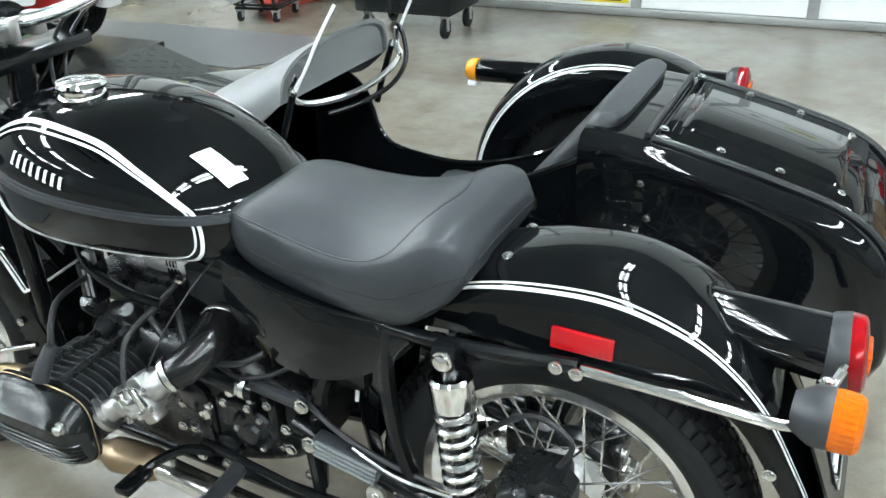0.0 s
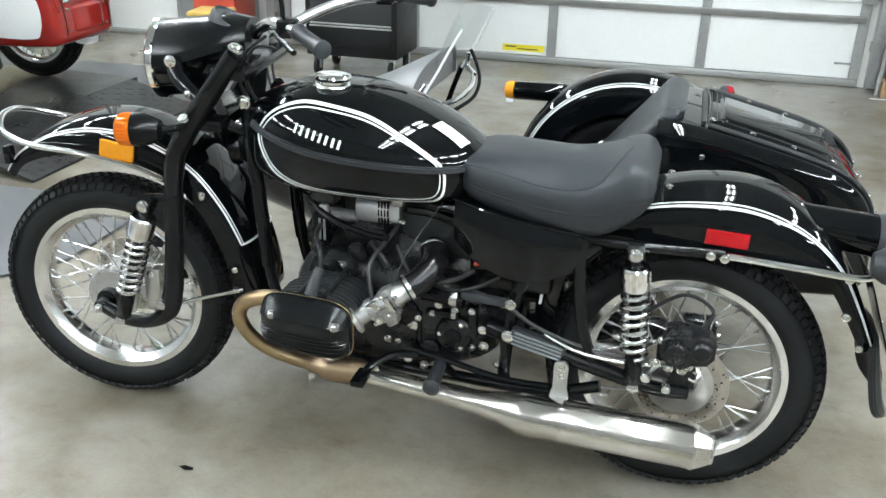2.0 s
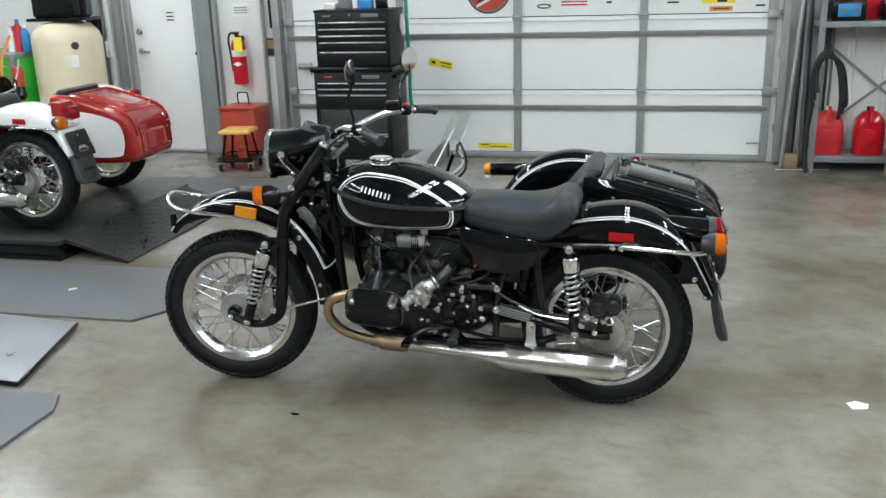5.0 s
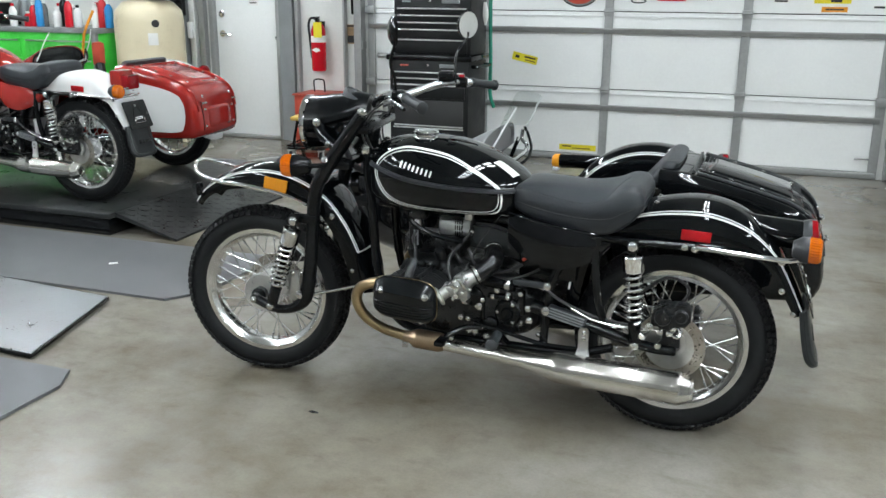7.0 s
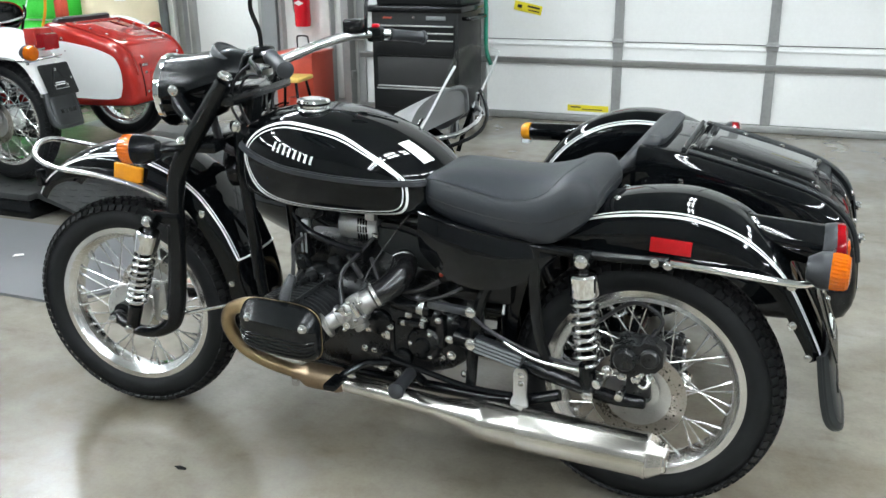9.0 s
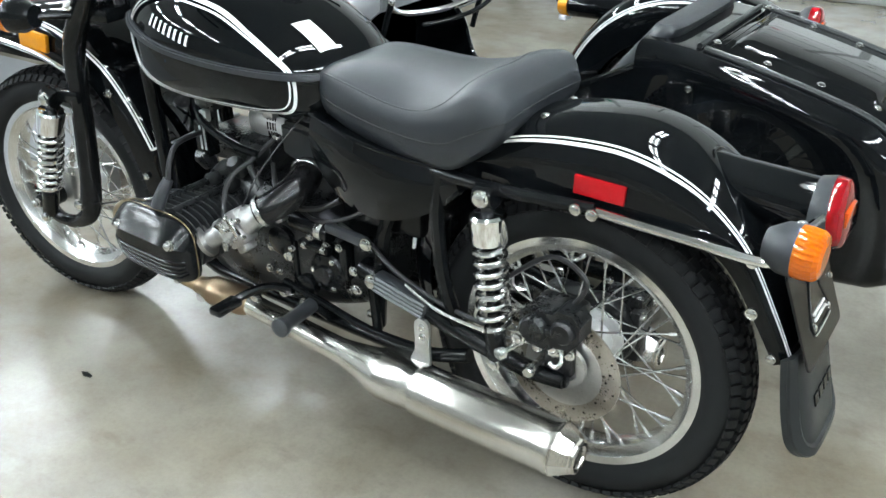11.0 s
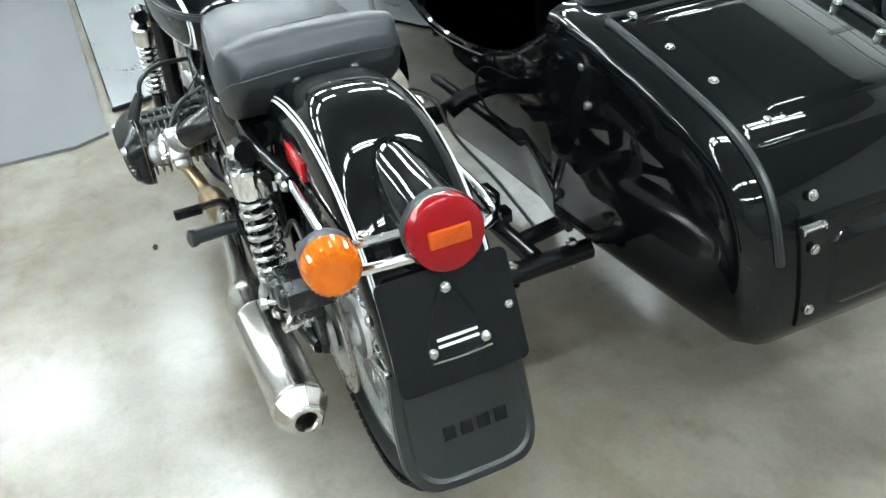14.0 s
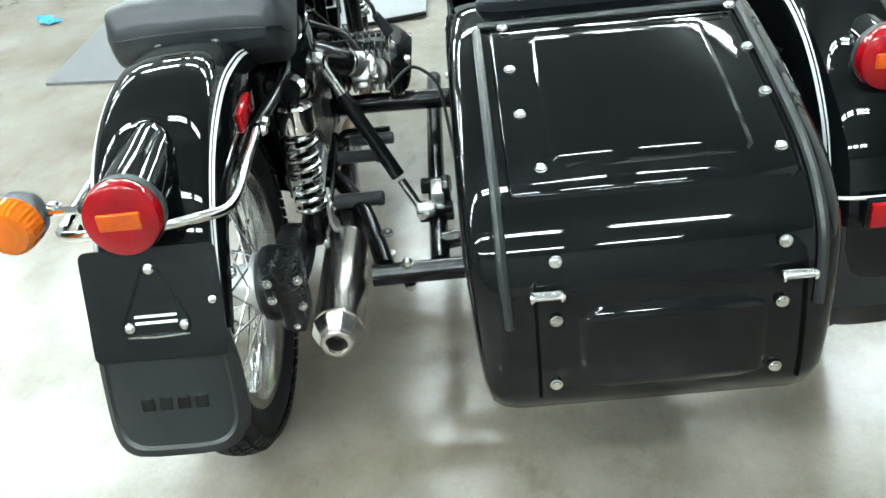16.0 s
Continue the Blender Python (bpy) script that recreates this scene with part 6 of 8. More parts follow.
    nac = loft(B(), [[Vector((x, hw * math.cos(math.pi * k / 14), z + h * math.sin(math.pi * k / 14))) for k in range(15)] + [Vector((x, -hw * 0.9, z - 0.012)), Vector((x, hw * 0.9, z - 0.012))] for x, hw, z, h in
                     spread([(-1.342, 0.1005, 0.985, 0.102), (-1.29, 0.101, 0.995, 0.097), (-1.23, 0.096, 1.012, 0.087), (-1.17, 0.084, 1.030, 0.078), (-1.115, 0.066, 1.040, 0.060)], 4)])
    part("headlamp_cowl", nac, SATIN, hl, "satin grey instrument cowl")
    dm = frame_of((-1.178, 0, 1.066), (-1.118, 0, 1.156))
    part("speedometer", lathe(B(), [(0.044, -0.03), (0.056, 0.0), (0.058, 0.026), (0.054, 0.033), (0.049, 0.028)], dm, 32), PLASTIC, hl)
    part("dial", lathe(B(), [(0.0455, 0.026), (0, 0.0262)], dm, 32), DIAL, hl)
    for side in (-1, 1):
        sx = 0.11 if side > 0 else 0.0
        bar = tube(B(), [(-1.085, 0, 1.062), (-1.08 + sx * 0.3, side * 0.07, 1.070), (-1.045 + sx * 0.6, side * 0.14, 1.100), (-1.00 + sx * 0.85, side * 0.20, 1.122), (-0.955 + sx, side * 0.245, 1.126), (-0.915 + sx, side * 0.28, 1.122)], 0.0142, 12)
        hb_ = part("handlebar", bar, CHROME, fork, "chrome handlebar")
        a, b = Vector((-0.915 + sx, side * 0.28, 1.122)), Vector((-0.835 + sx, side * 0.375, 1.104))
        part("grip", lathe(B(), [(0.016, 0), (0.019, 0.003), (0.0185, 0.010), (0.016, 0.014), (0.0165, 0.112), (0.020, 0.116), (0.020, 0.124), (0.012, 0.128), (0, 0.128)], frame_of(a, b), 16), PLASTIC, hb_, "black rubber grip")
        sw = box(B(), (0, 0, 0), (0.045, 0.040, 0.042), 0.008, Matrix.Translation((-0.945 + sx, side * 0.252, 1.124)))
        part("switch_box", sw, SATIN, hb_)
        part("lever", tube(B(), [(-0.955 + sx, side * 0.235, 1.118), (-0.965 + sx, side * 0.28, 1.116), (-0.915 + sx, side * 0.36, 1.106), (-0.89 + sx, side * 0.395, 1.100)], 0.0062, 8), SATIN, hb_)
        part("clamp", box(B(), (-1.085, side * 0.035, 1.055), (0.035, 0.03, 0.045), 0.006), ALLOY, fork)
        ms = tube(B(), [(-0.965 + sx, side * 0.225, 1.125), (-0.965 + sx, side * 0.228, 1.175), (-0.975 + sx * 1.1, side * 0.245, 1.23), (-0.955 + sx * 1.2, side * 0.27, 1.285), (-0.950 + sx * 1.2, side * 0.272, 1.31)], 0.0058, 8)
        mi = part("mirror", ms, SATIN, fork, "round black bar-end mirror on a stalk")
        mm = frame_of((-0.952 + sx * 1.2, side * 0.275, 1.335), (-0.952 + sx * 1.2 + 0.93, side * 0.275 - side * 0.36, 1.335))
        part("mirror_shell", lathe(B(), [(0, -0.022), (0.03, -0.020), (0.052, -0.010), (0.058, 0.0), (0.058, 0.004)], mm @ Matrix.Diagonal((1.15, 0.85, 1, 1)), 28), SATIN, mi)
        part("mirror_glass", lathe(B(), [(0.0565, 0.0045), (0, 0.005)], mm @ Matrix.Diagonal((1.15, 0.85, 1, 1)), 28), CHROME, mi)
    part("master_cylinder", box(B(), (-0.885, 0.215, 1.150), (0.06, 0.05, 0.04), 0.008), SATIN, fork)
    part("kill_switch", box(B(), (-0.835, 0.252, 1.148), (0.02, 0.02, 0.012), 0.003), EXTRED, fork)
    for k, (y, z) in enumerate(((-0.16, 1.12), (-0.10, 1.08), (0.12, 1.10), (0.18, 1.13))):
        cb = tube(B(), [(-1.02, 1.15 * y, z - 0.03), (-1.08, y * 0.95, 1.045), (-1.115, y * 0.75, 0.97), (-1.085, y * 0.5, 0.88), (-1.03, y * 0.4, 0.78)], 0.004, 6)
        part("control_cable", cb, HOSE, fork)
    part("wiring", tube(B(), [(-1.20, -0.07, 0.93), (-1.16, -0.10, 0.86), (-1.10, -0.06, 0.82)], 0.012, 8), HOSE, fork)
    part("horn", lathe(B(), [(0.04, 0), (0.045, 0.01), (0.045, 0.03), (0.02, 0.04)], frame_of((-1.15, -0.02, 0.775), (-1.25, -0.02, 0.76)), 20), SATIN, fork)
    for side in (-1, 1):
        part("frame_gusset", tube(B(), [(-1.087, side * 0.082, 0.925), (-1.076, side * 0.096, 0.81), (-1.064, side * 0.100, 0.72), (-1.053, side * 0.101, 0.58), (-1.046, side * 0.104, 0.50)], 0.018, 10), BLACK, root, "black downtube cover")
        part("bolt", bolt(B(), (-1.087, side * 0.098, 0.921), (0, side, 0), 0.014, 0.012), ZINC, root)
    sidecar(root, S)


# boot top line of the sidecar body, from the backrest to the tail
BOOT = [(-0.135, 0.812), (-0.09, 0.811), (0.0, 0.799), (0.124, 0.771), (0.237, 0.742), (0.340, 0.710), (0.405, 0.672), (0.448, 0.620), (0.470, 0.54), (0.480, 0.45), (0.478, 0.40)]


def sidecar(root, S):
    paint, C = S["car"], 0.745
    # boot, lofted across with rounded flanks
    top = [(p.x, p.y) for p in smooth_path([(x, z, 0) for x, z in BOOT], 4)]
    prof = top + [(0.462, 0.365), (0.425, 0.345), (0.30, 0.335), (0.10, 0.330), (-0.135, 0.330)]
    cx, cz = 0.17, 0.56
    rings = []
    for y, k in ((0.462, 0.66), (0.463, 0.79), (0.467, 0.89), (0.476, 0.952), (0.492, 0.986), (0.515, 1.0), (0.945, 1.0), (0.968, 0.985), (0.984, 0.955), (0.994, 0.90), (0.998, 0.82), (0.999, 0.72)):
        lean = 0.014 if y < 0.7 else -0.015
        rings.append([Vector((cx + (x - cx) * k if x > -0.13 else x, y + (lean * max(0.0, (0.60 - z) / 0.25) * min(1.0, max(0.0, (x + 0.1) / 0.3))), cz + (z - cz) * (1 - (1 - k) * 0.85))) for x, z in prof])
    body = part("sidecar_body", loft(B(), rings), paint, root, S["car_label"])
    lid_path = smooth_path([(x, z, 0) for x, z in BOOT[1:]], 5)
    def strip(y0, y1, i0, i1, lift, th):
        rr = []
        for i in range(i0, i1):
            p, d = lid_path[i], (lid_path[min(i + 1, len(lid_path) - 1)] - lid_path[max(i - 1, 0)]).normalized()
            n = Vector((-d.y, d.x, 0)) * (1 if d.x >= 0 else 1)
            q0, q1 = p + n * lift, p + n * (lift + th)
            e = min(i - i0, i1 - 1 - i)
            f = min(1.0, e / 1.5)
            q1 = p + n * (lift + th * f)
            y2, y3 = y0 + 0.014 * (1 - f), y1 - 0.014 * (1 - f)
            rr.append([Vector((q0.x, y2 - 0.002, q0.y)), Vector((q0.x * 0.6 + q1.x * 0.4, y2 + 0.002, q0.y * 0.6 + q1.y * 0.4)), Vector((q1.x, y2 + 0.011, q1.y)), Vector((q1.x, y3 - 0.011, q1.y)), Vector((q0.x * 0.6 + q1.x * 0.4, y3 - 0.002, q0.y * 0.6 + q1.y * 0.4)), Vector((q0.x, y3 + 0.002, q0.y))])
        return loft(B(), rr)
    N = len(lid_path)
    run = [0.0]
    for p, q in zip(lid_path, lid_path[1:]):
        run.append(run[-1] + (q - p).length)

    def on_lid(s):
        i = max(k for k in range(N - 1) if run[k] <= s)
        t = (s - run[i]) / (run[i + 1] - run[i])
        p, d = lid_path[i].lerp(lid_path[i + 1], t), (lid_path[i + 1] - lid_path[i]).normalized()
        return p, Vector((-d.y, d.x, 0))

    def panel(y0, y1, s0, s1, lift, th, border=0.014, corner=0.012):
        """A pressed panel with a sloping border."""
        rr = []
        steps = [0, 0.5, 1.0] + [None] * 22 + [1.0, 0.5, 0]
        for i, f in enumerate(steps):
            s = s0 + border * f if i < 3 else s1 - border * f if i > 24 else s0 + border + (s1 - s0 - 2 * border) * (i - 2) / 23
            f = 1.0 if f is None else f
            p, n = on_lid(s)
            c = corner * (1 - f)
            at = lambda y, hgt: Vector(((p + n * (lift + hgt)).x, y, (p + n * (lift + hgt)).y))
            rr.append([at(y0 + c, -0.001), at(y0 + c + border * 0.5, th * 0.5 * f), at(y0 + c + border, th * f), at(y1 - c - border, th * f), at(y1 - c - border * 0.5, th * 0.5 * f), at(y1 - c, -0.001)])
        return loft(B(), rr)
    total = run[-1]
    lid = part("boot_lid", panel(0.535, 0.944, 0.088, 0.50, 0.0, 0.005, 0.008), paint, body)
    part("lid_panel", panel(0.600, 0.890, 0.125, 0.455, 0.005, 0.007), paint, lid)
    part("tail_panel", panel(0.618, 0.886, total - 0.150, total - 0.006, 0.0, 0.007, 0.016, 0.034), paint, body)
    for y in (0.517, 0.958):
        pts = [Vector((p.x, y + (0.014 if y < 0.7 else -0.015) * max(0.0, (0.60 - p.y) / 0.25), p.y)) + Vector((0.001, 0, 0.004)) for p in lid_path]
        pts = [q for q in pts if q.z > 0.52 and q.x > -0.015]
        part("edge_bead", tube(B(), pts, 0.0078, 8, smooth=False), FLAP if S["lines"] else paint, body, "satin rubber edge trim")
        ys = 0.560 if y < 0.7 else 0.935
        part("seam", tube(B(), [(p.x + 0.001, ys, p.y) for p in lid_path if p.y < 0.60], 0.0030, 6, smooth=False), GROOVE, body)
    part("edge_bead", tube(B(), [(-0.012, 0.520, 0.806), (-0.012, 0.955, 0.806)], 0.0065, 8), FLAP if S["lines"] else paint, lid)
    for k in range(3):
        part("lid_rib", tube(B(), [(0.008 + 0.016 * k, 0.575, 0.803 - 0.004 * k), (0.008 + 0.016 * k, 0.925, 0.803 - 0.004 * k)], 0.0016, 6), paint, lid)
    rv = [(-0.03, 0.818), (0.012, 0.808), (0.124, 0.7765), (0.237, 0.7475), (0.349, 0.711), (0.456, 0.621), (0.477, 0.535), (0.484, 0.425)]
    for (x, z), yn, yf in zip(rv[1:], (0.561, 0.563, 0.568, 0.586, 0.591, 0.587, 0.583), (0.942, 0.940, 0.935, 0.925, 0.905, 0.902, 0.900)):
        for y in (yn, yf):
            n = Vector((0.25, 0, 0.97)) if z > 0.70 else Vector((0.95, 0, 0.3)) if z > 0.6 else Vector((1, 0, 0))
            part("rivet", bolt(B(), Vector((x, y, z)) - n * 0.001, n, 0.0075, 0.006), ZINC, body)
    for y in (0.575, 0.92):
        lh = rod(B(), (0.4790, y - 0.022, 0.578), (0.4790, y + 0.022, 0.578), 0.0045, None, 10)
        for dy in (-0.024, 0.018):
            lathe(lh, [(0.004, 0), (0.0075, 0.001), (0.0085, 0.004), (0.006, 0.007)], frame_of((0.4790, y + dy, 0.578), (0.4790, y + 1, 0.578)), 12)
        box(lh, (0.4735, y, 0.578), (0.006, 0.046, 0.014), 0.002)
        part("latch_bar", lh, CHROME, body, "small chrome latch bar")
    tr_ = smooth_path([(x, z - 0.02, 0) for x, z in BOOT], 4)
    part("flank_trim", tube(B(), [(cx + (p.x - cx) * 0.985, 0.488, p.y + 0.004) for p in tr_[:-13]], 0.006, 8, smooth=False), paint, body)
    for x, z in ((-0.007, 0.727), (0.010, 0.655)):
        part("bolt", bolt(B(), (x, 0.463, z), (0, -1, 0), 0.0065, 0.005), ZINC, body)
    if not S["lines"]:
        pan = [(0.385, 0.60), (0.33, 0.645), (0.15, 0.69), (-0.15, 0.71), (-0.5, 0.60), (-0.9, 0.56), (-1.2, 0.55), (-1.25, 0.45), (-0.9, 0.39), (0.0, 0.385), (0.33, 0.39), (0.39, 0.43), (0.405, 0.52)]
        part("white_flash", slab(B(), [(p.x, p.y) for p in smooth_path([(a, b, 0) for a, b in pan], 4, True)], 0.003, Matrix.Translation((0, 0.4615, 0)) @ Matrix.Rotation(math.pi / 2, 4, "X")), WHITE, body, "white side panel", smooth=False)
    # tub: flanks, floor, nose
    near = smooth_path([(-0.085, 0.780, 0), (-0.15, 0.742, 0), (-0.23, 0.702, 0), (-0.30, 0.668, 0), (-0.40, 0.640, 0), (-0.55, 0.622, 0), (-0.72, 0.622, 0), (-0.86, 0.655, 0), (-0.96, 0.70, 0), (-1.04, 0.72, 0), (-1.10, 0.725, 0)], 4)
    far = smooth_path([(-0.10, 0.80, 0), (-0.20, 0.70, 0), (-0.32, 0.58, 0), (-0.45, 0.52, 0), (-0.60, 0.485, 0), (-0.72, 0.485, 0), (-0.84, 0.508, 0), (-0.89, 0.56, 0), (-0.92, 0.65, 0), (-0.97, 0.70, 0), (-1.04, 0.72, 0), (-1.10, 0.725, 0)], 4)
    for line, y0, way in ((near, 0.467, 1), (far, 0.995, -1)):
        rows = []
        for p in line:
            low = 0.275 + 0.055 * (p.x + 1.10)
            blend = min(1.0, max(0.0, (-0.09 - p.x) / 0.22))
            zs = [p.y + (low - p.y) * k / 9 for k in range(10)]
            bow = [y0 + way * 0.06 * blend * (max(0.0, (0.60 - z) / 0.32) ** 1.5) for z in zs]
            rows.append([Vector((p.x, y, z)) for y, z in zip(bow, zs)] + [Vector((p.x, y + way * 0.013, z)) for y, z in reversed(list(zip(bow, zs)))])
        part("tub_flank", loft(B(), rows), paint, body)
        part("tub_edge", tube(B(), [(p.x, y0 + way * 0.0075, p.y + 0.003) for p in line], 0.0105, 8, smooth=False), paint, body, "rolled edge")
    part("tub_floor", box(B(), (-0.6, 0.731, 0.305), (1.0, 0.40, 0.03), 0.004), SATIN, body)
    nose = spread([(-1.72, 0.58, 0.52, 0.04), (-1.68, 0.62, 0.475, 0.10), (-1.60, 0.655, 0.43, 0.155), (-1.48, 0.695, 0.385, 0.205), (-1.34, 0.728, 0.34, 0.243), (-1.20, 0.748, 0.30, 0.266), (-1.075, 0.762, 0.272, 0.277)], 4)
    part("nose", loft(B(), [oval(40, hw, zt, zb, x, 3.0, 2.3, C) for x, zt, zb, hw in nose]), paint, body, "rounded nose")
    arch, lining = [], []
    for x, zt, ze, hw in spread([(-1.12, 0.768, 0.70, 0.281), (-1.02, 0.812, 0.700, 0.284), (-0.92, 0.864, 0.715, 0.280), (-0.825, 0.908, 0.790, 0.263)], 4):
        a = [math.pi * k / 24 for k in range(25)]
        f = lambda g: [Vector((x - 0.025 * abs(math.cos(t)) ** 2 * (1 if x > -1.0 else (x + 1.12) / 0.12), C + (hw - g) * math.copysign(abs(math.cos(t)) ** 0.75, math.cos(t)), ze + (zt - ze - g) * math.sin(t) ** 0.75)) for t in a]
        arch.append(f(0) + list(reversed(f(0.008))))
        lining.append(f(0.0095) + list(reversed(f(0.012))))
    part("cowl", loft(B(), arch), APRON if S["lines"] else paint, body, "grey vinyl cockpit cowl")
    part("cowl_lining", loft(B(), lining), APRON if S["lines"] else SATIN, body, "grey lining under the cowl")
    part("bulkhead", box(B(), (-1.085, 0.731, 0.53), (0.02, 0.44, 0.40), 0.004), SATIN, body)
    # backrest and seat squab
    pad = []
    for t in range(8):
        u = t / 7
        z = 0.50 + 0.315 * u
        x = -0.368 + 0.262 * u
        th = 0.082
        hw = 0.238 * (1 - 0.06 * u * u)
        pad.append([Vector((x + th / 2 * math.copysign(abs(math.sin(2 * math.pi * k / 36)) ** 0.6, math.sin(2 * math.pi * k / 36)), C + hw * math.copysign(abs(math.cos(2 * math.pi * k / 36)) ** 0.35, math.cos(2 * math.pi * k / 36)), z)) for k in range(36)])
    for k_, (dz, sc) in enumerate(((0.014, 0.90), (0.022, 0.55))):
        pad.append([Vector((-0.100 + (p.x + 0.106) * sc, C + (p.y - C) * (1 - 0.03 * (k_ + 1)), 0.815 + dz)) for p in pad[7]])
    part("backrest", loft(B(), pad), VINYL, body, "grey vinyl backrest")
    part("squab", box(B(), (-0.46, C, 0.42), (0.42, 0.46, 0.13), 0.04, seg=3), VINYL, body, "grey vinyl passenger seat")
    dash = [Vector((p.x - 0.012, C + (p.y - C) * 0.955, p.z - 0.010)) for p in arch[-1][:25]]
    part("dash_panel", loft(B(), [dash, [p + Vector((-0.006, 0, 0)) for p in dash]]), APRON if S["lines"] else SATIN, body, "grey panel closing the cowl")
    # screen and grab rail
    rows = []
    for i in range(9):
        v = i / 8
        z, x = 0.898 + 0.152 * v, -0.832 + 0.068 * v
        rows.append([Vector((x + 0.052 * (abs(u / 10) ** 2.2), C + (0.232 - 0.03 * v ** 3) * u / 10, z - 0.035 * (abs(u / 10) ** 3) * v - 0.02 * (abs(u / 10) ** 2) * (1 - v))) for u in range(-10, 11)])
    sheet = loft(B(), rows, loop=False)
    ws = part("windscreen", sheet, GLASS, body, "clear acrylic windscreen")
    sol_ = ws.modifiers.new("thickness", "SOLIDIFY")
    sol_.thickness = 0.004
    ws.visible_shadow = False
    part("grab_rail", tube(B(), [(-0.815, 0.512, 0.850), (-0.835, 0.505, 0.810), (-0.815, 0.535, 0.778), (-0.760, 0.64, 0.775), (-0.745, 0.78, 0.785), (-0.765, 0.91, 0.800), (-0.800, 0.962, 0.815), (-0.800, 0.968, 0.860)], 0.0085, 10), CHROME, body, "chrome grab rail")
    for y in (0.503, 0.985):
        part("screen_stay", tube(B(), [(-0.885, y, 0.64), (-0.860, y, 0.72), (-0.828, y, 0.805)], 0.009, 8), SATIN, body)
        part("screen_stay", tube(B(), [(-0.830, y, 0.80), (-0.785, y + (0.008 if y < C else -0.008), 0.878), (-0.750, y + (0.014 if y < C else -0.014), 0.945), (-0.716, y + (0.036 if y < C else -0.036), 1.012)], 0.0042, 8), CLEAR, body)
        part("bolt", bolt(B(), (-0.825, y, 0.812), (0, -1 if y < C else 1, 0), 0.008, 0.008), ZINC, body)
    part("grab_rail", tube(B(), [(-0.80, 0.60, 0.735), (-0.765, 0.68, 0.738), (-0.735, 0.80, 0.755), (-0.742, 0.90, 0.79), (-0.770, 0.95, 0.84), (-0.790, 0.955, 0.875)], 0.0065, 10), SATIN, body, "black inner grab rail")
    for y in (0.66, 0.745, 0.83):
        part("bolt", bolt(B(), (-0.850, y, 0.885), (-0.5, 0, 0.8), 0.006, 0.005), ZINC, body)
    # sidecar mudguard, wheel and lamps
    cxw, czw, r0 = -0.235, 0.375, 0.425
    SG = []
    for k in range(13):
        a = radians(206 - 226 * k / 12)
        dep = 0.135 - 0.03 * abs(k - 6) / 6
        SG.append((cxw + r0 * math.cos(a), czw + r0 * math.sin(a), cxw + (r0 - dep) * math.cos(a), czw + (r0 - dep) * math.sin(a), 0.100))
    sg = part("mudguard", mudguard(SG, 3, 1.185), S["guard"], root, S["guard_label"])
    if S["lines"]:
        for a in (0.62, math.pi - 0.62):
            part("pinstripe", guard_stripe(SG[:11], a, 0.038, 1.185, 4), S["pin"], sg)
            part("pinstripe", guard_stripe(SG[:11], a + (0.10 if a < 1.5 else -0.10), 0.018, 1.185, 4), S["pin"], sg)
        part("pinstripe", tube(B(), [fender_at(SG[10], 0.62 + (math.pi - 1.24) * k / 16, 0.0006) + Vector((0, 1.185, 0)) for k in range(17)], 0.0034, 6, smooth=False), S["pin"], sg)
    lm = lathe(B(), [(0.030, 0), (0.034, 0.01), (0.034, 0.19), (0.02, 0.21)], frame_of((-0.690, 1.265, 0.672), (-0.30, 1.265, 0.680)), 24)
    lo = part("lamp", lm, BLACK, root, "black marker lamp with an amber and white lens")
    part("lens", lathe(B(), [(0.034, 0), (0.034, 0.022), (0.026, 0.034), (0, 0.036)], frame_of((-0.690, 1.265, 0.672), (-1.0, 1.265, 0.667)), 24), AMBREF, lo)
    part("lens_foot", box(B(), (-0.705, 1.265, 0.636), (0.03, 0.05, 0.018), 0.006), CLEAR, lo)
    tl, tm = round_lamp(root, (0.062, 1.195, 0.712), (1, 0.0, 0.08), 0.056, 0.03, REDLENS, "round red sidecar tail lamp", PLASTIC, 0.034)
    part("centre_lens", box(B(), (0.0895, 1.195, 0.7145), (0.012, 0.062, 0.026), 0.003), TAILAMB, tl)
    nk = loft(B(), [[Vector((x - 0.193, 1.195 + w * math.cos(2 * math.pi * k / 20), zc + h * math.sin(2 * math.pi * k / 20))) for k in range(20)] for x, w, zc, h in
                    ((0.02, 0.020, 0.755, 0.010), (0.06, 0.038, 0.735, 0.030), (0.12, 0.043, 0.715, 0.038), (0.19, 0.045, 0.708, 0.042), (0.24, 0.046, 0.705, 0.044))])
    part("lamp_neck", nk, S["guard"], sg)
    part("side_reflector", box(B(), (0.205, 1.192, 0.490), (0.012, 0.10, 0.045), 0.003, None), REFLECT, sg, "red rear reflector")
    part("reflector_base", box(B(), (0.196, 1.192, 0.489), (0.012, 0.112, 0.058), 0.004, None), SATIN, sg)
    part("bolt", bolt(B(), (0.190, 1.095, 0.445), (1, 0, 0), 0.008, 0.006), ZINC, sg)
    fl = slab(B(), [(-0.095, 0), (0.095, 0), (0.10, -0.12), (0.08, -0.155), (-0.08, -0.155), (-0.10, -0.12)], 0.008, Matrix(((0, -0.15, 1, 0.165), (1, 0, 0, 1.185), (0, 1, 0.15, 0.45), (0, 0, 0, 1))))
    part("mudflap", fl, FLAP, sg, "black rubber sidecar mudflap")
    wheel(root, Matrix.Translation((cxw, 1.185, RT)), None, "wire-spoked sidecar wheel")
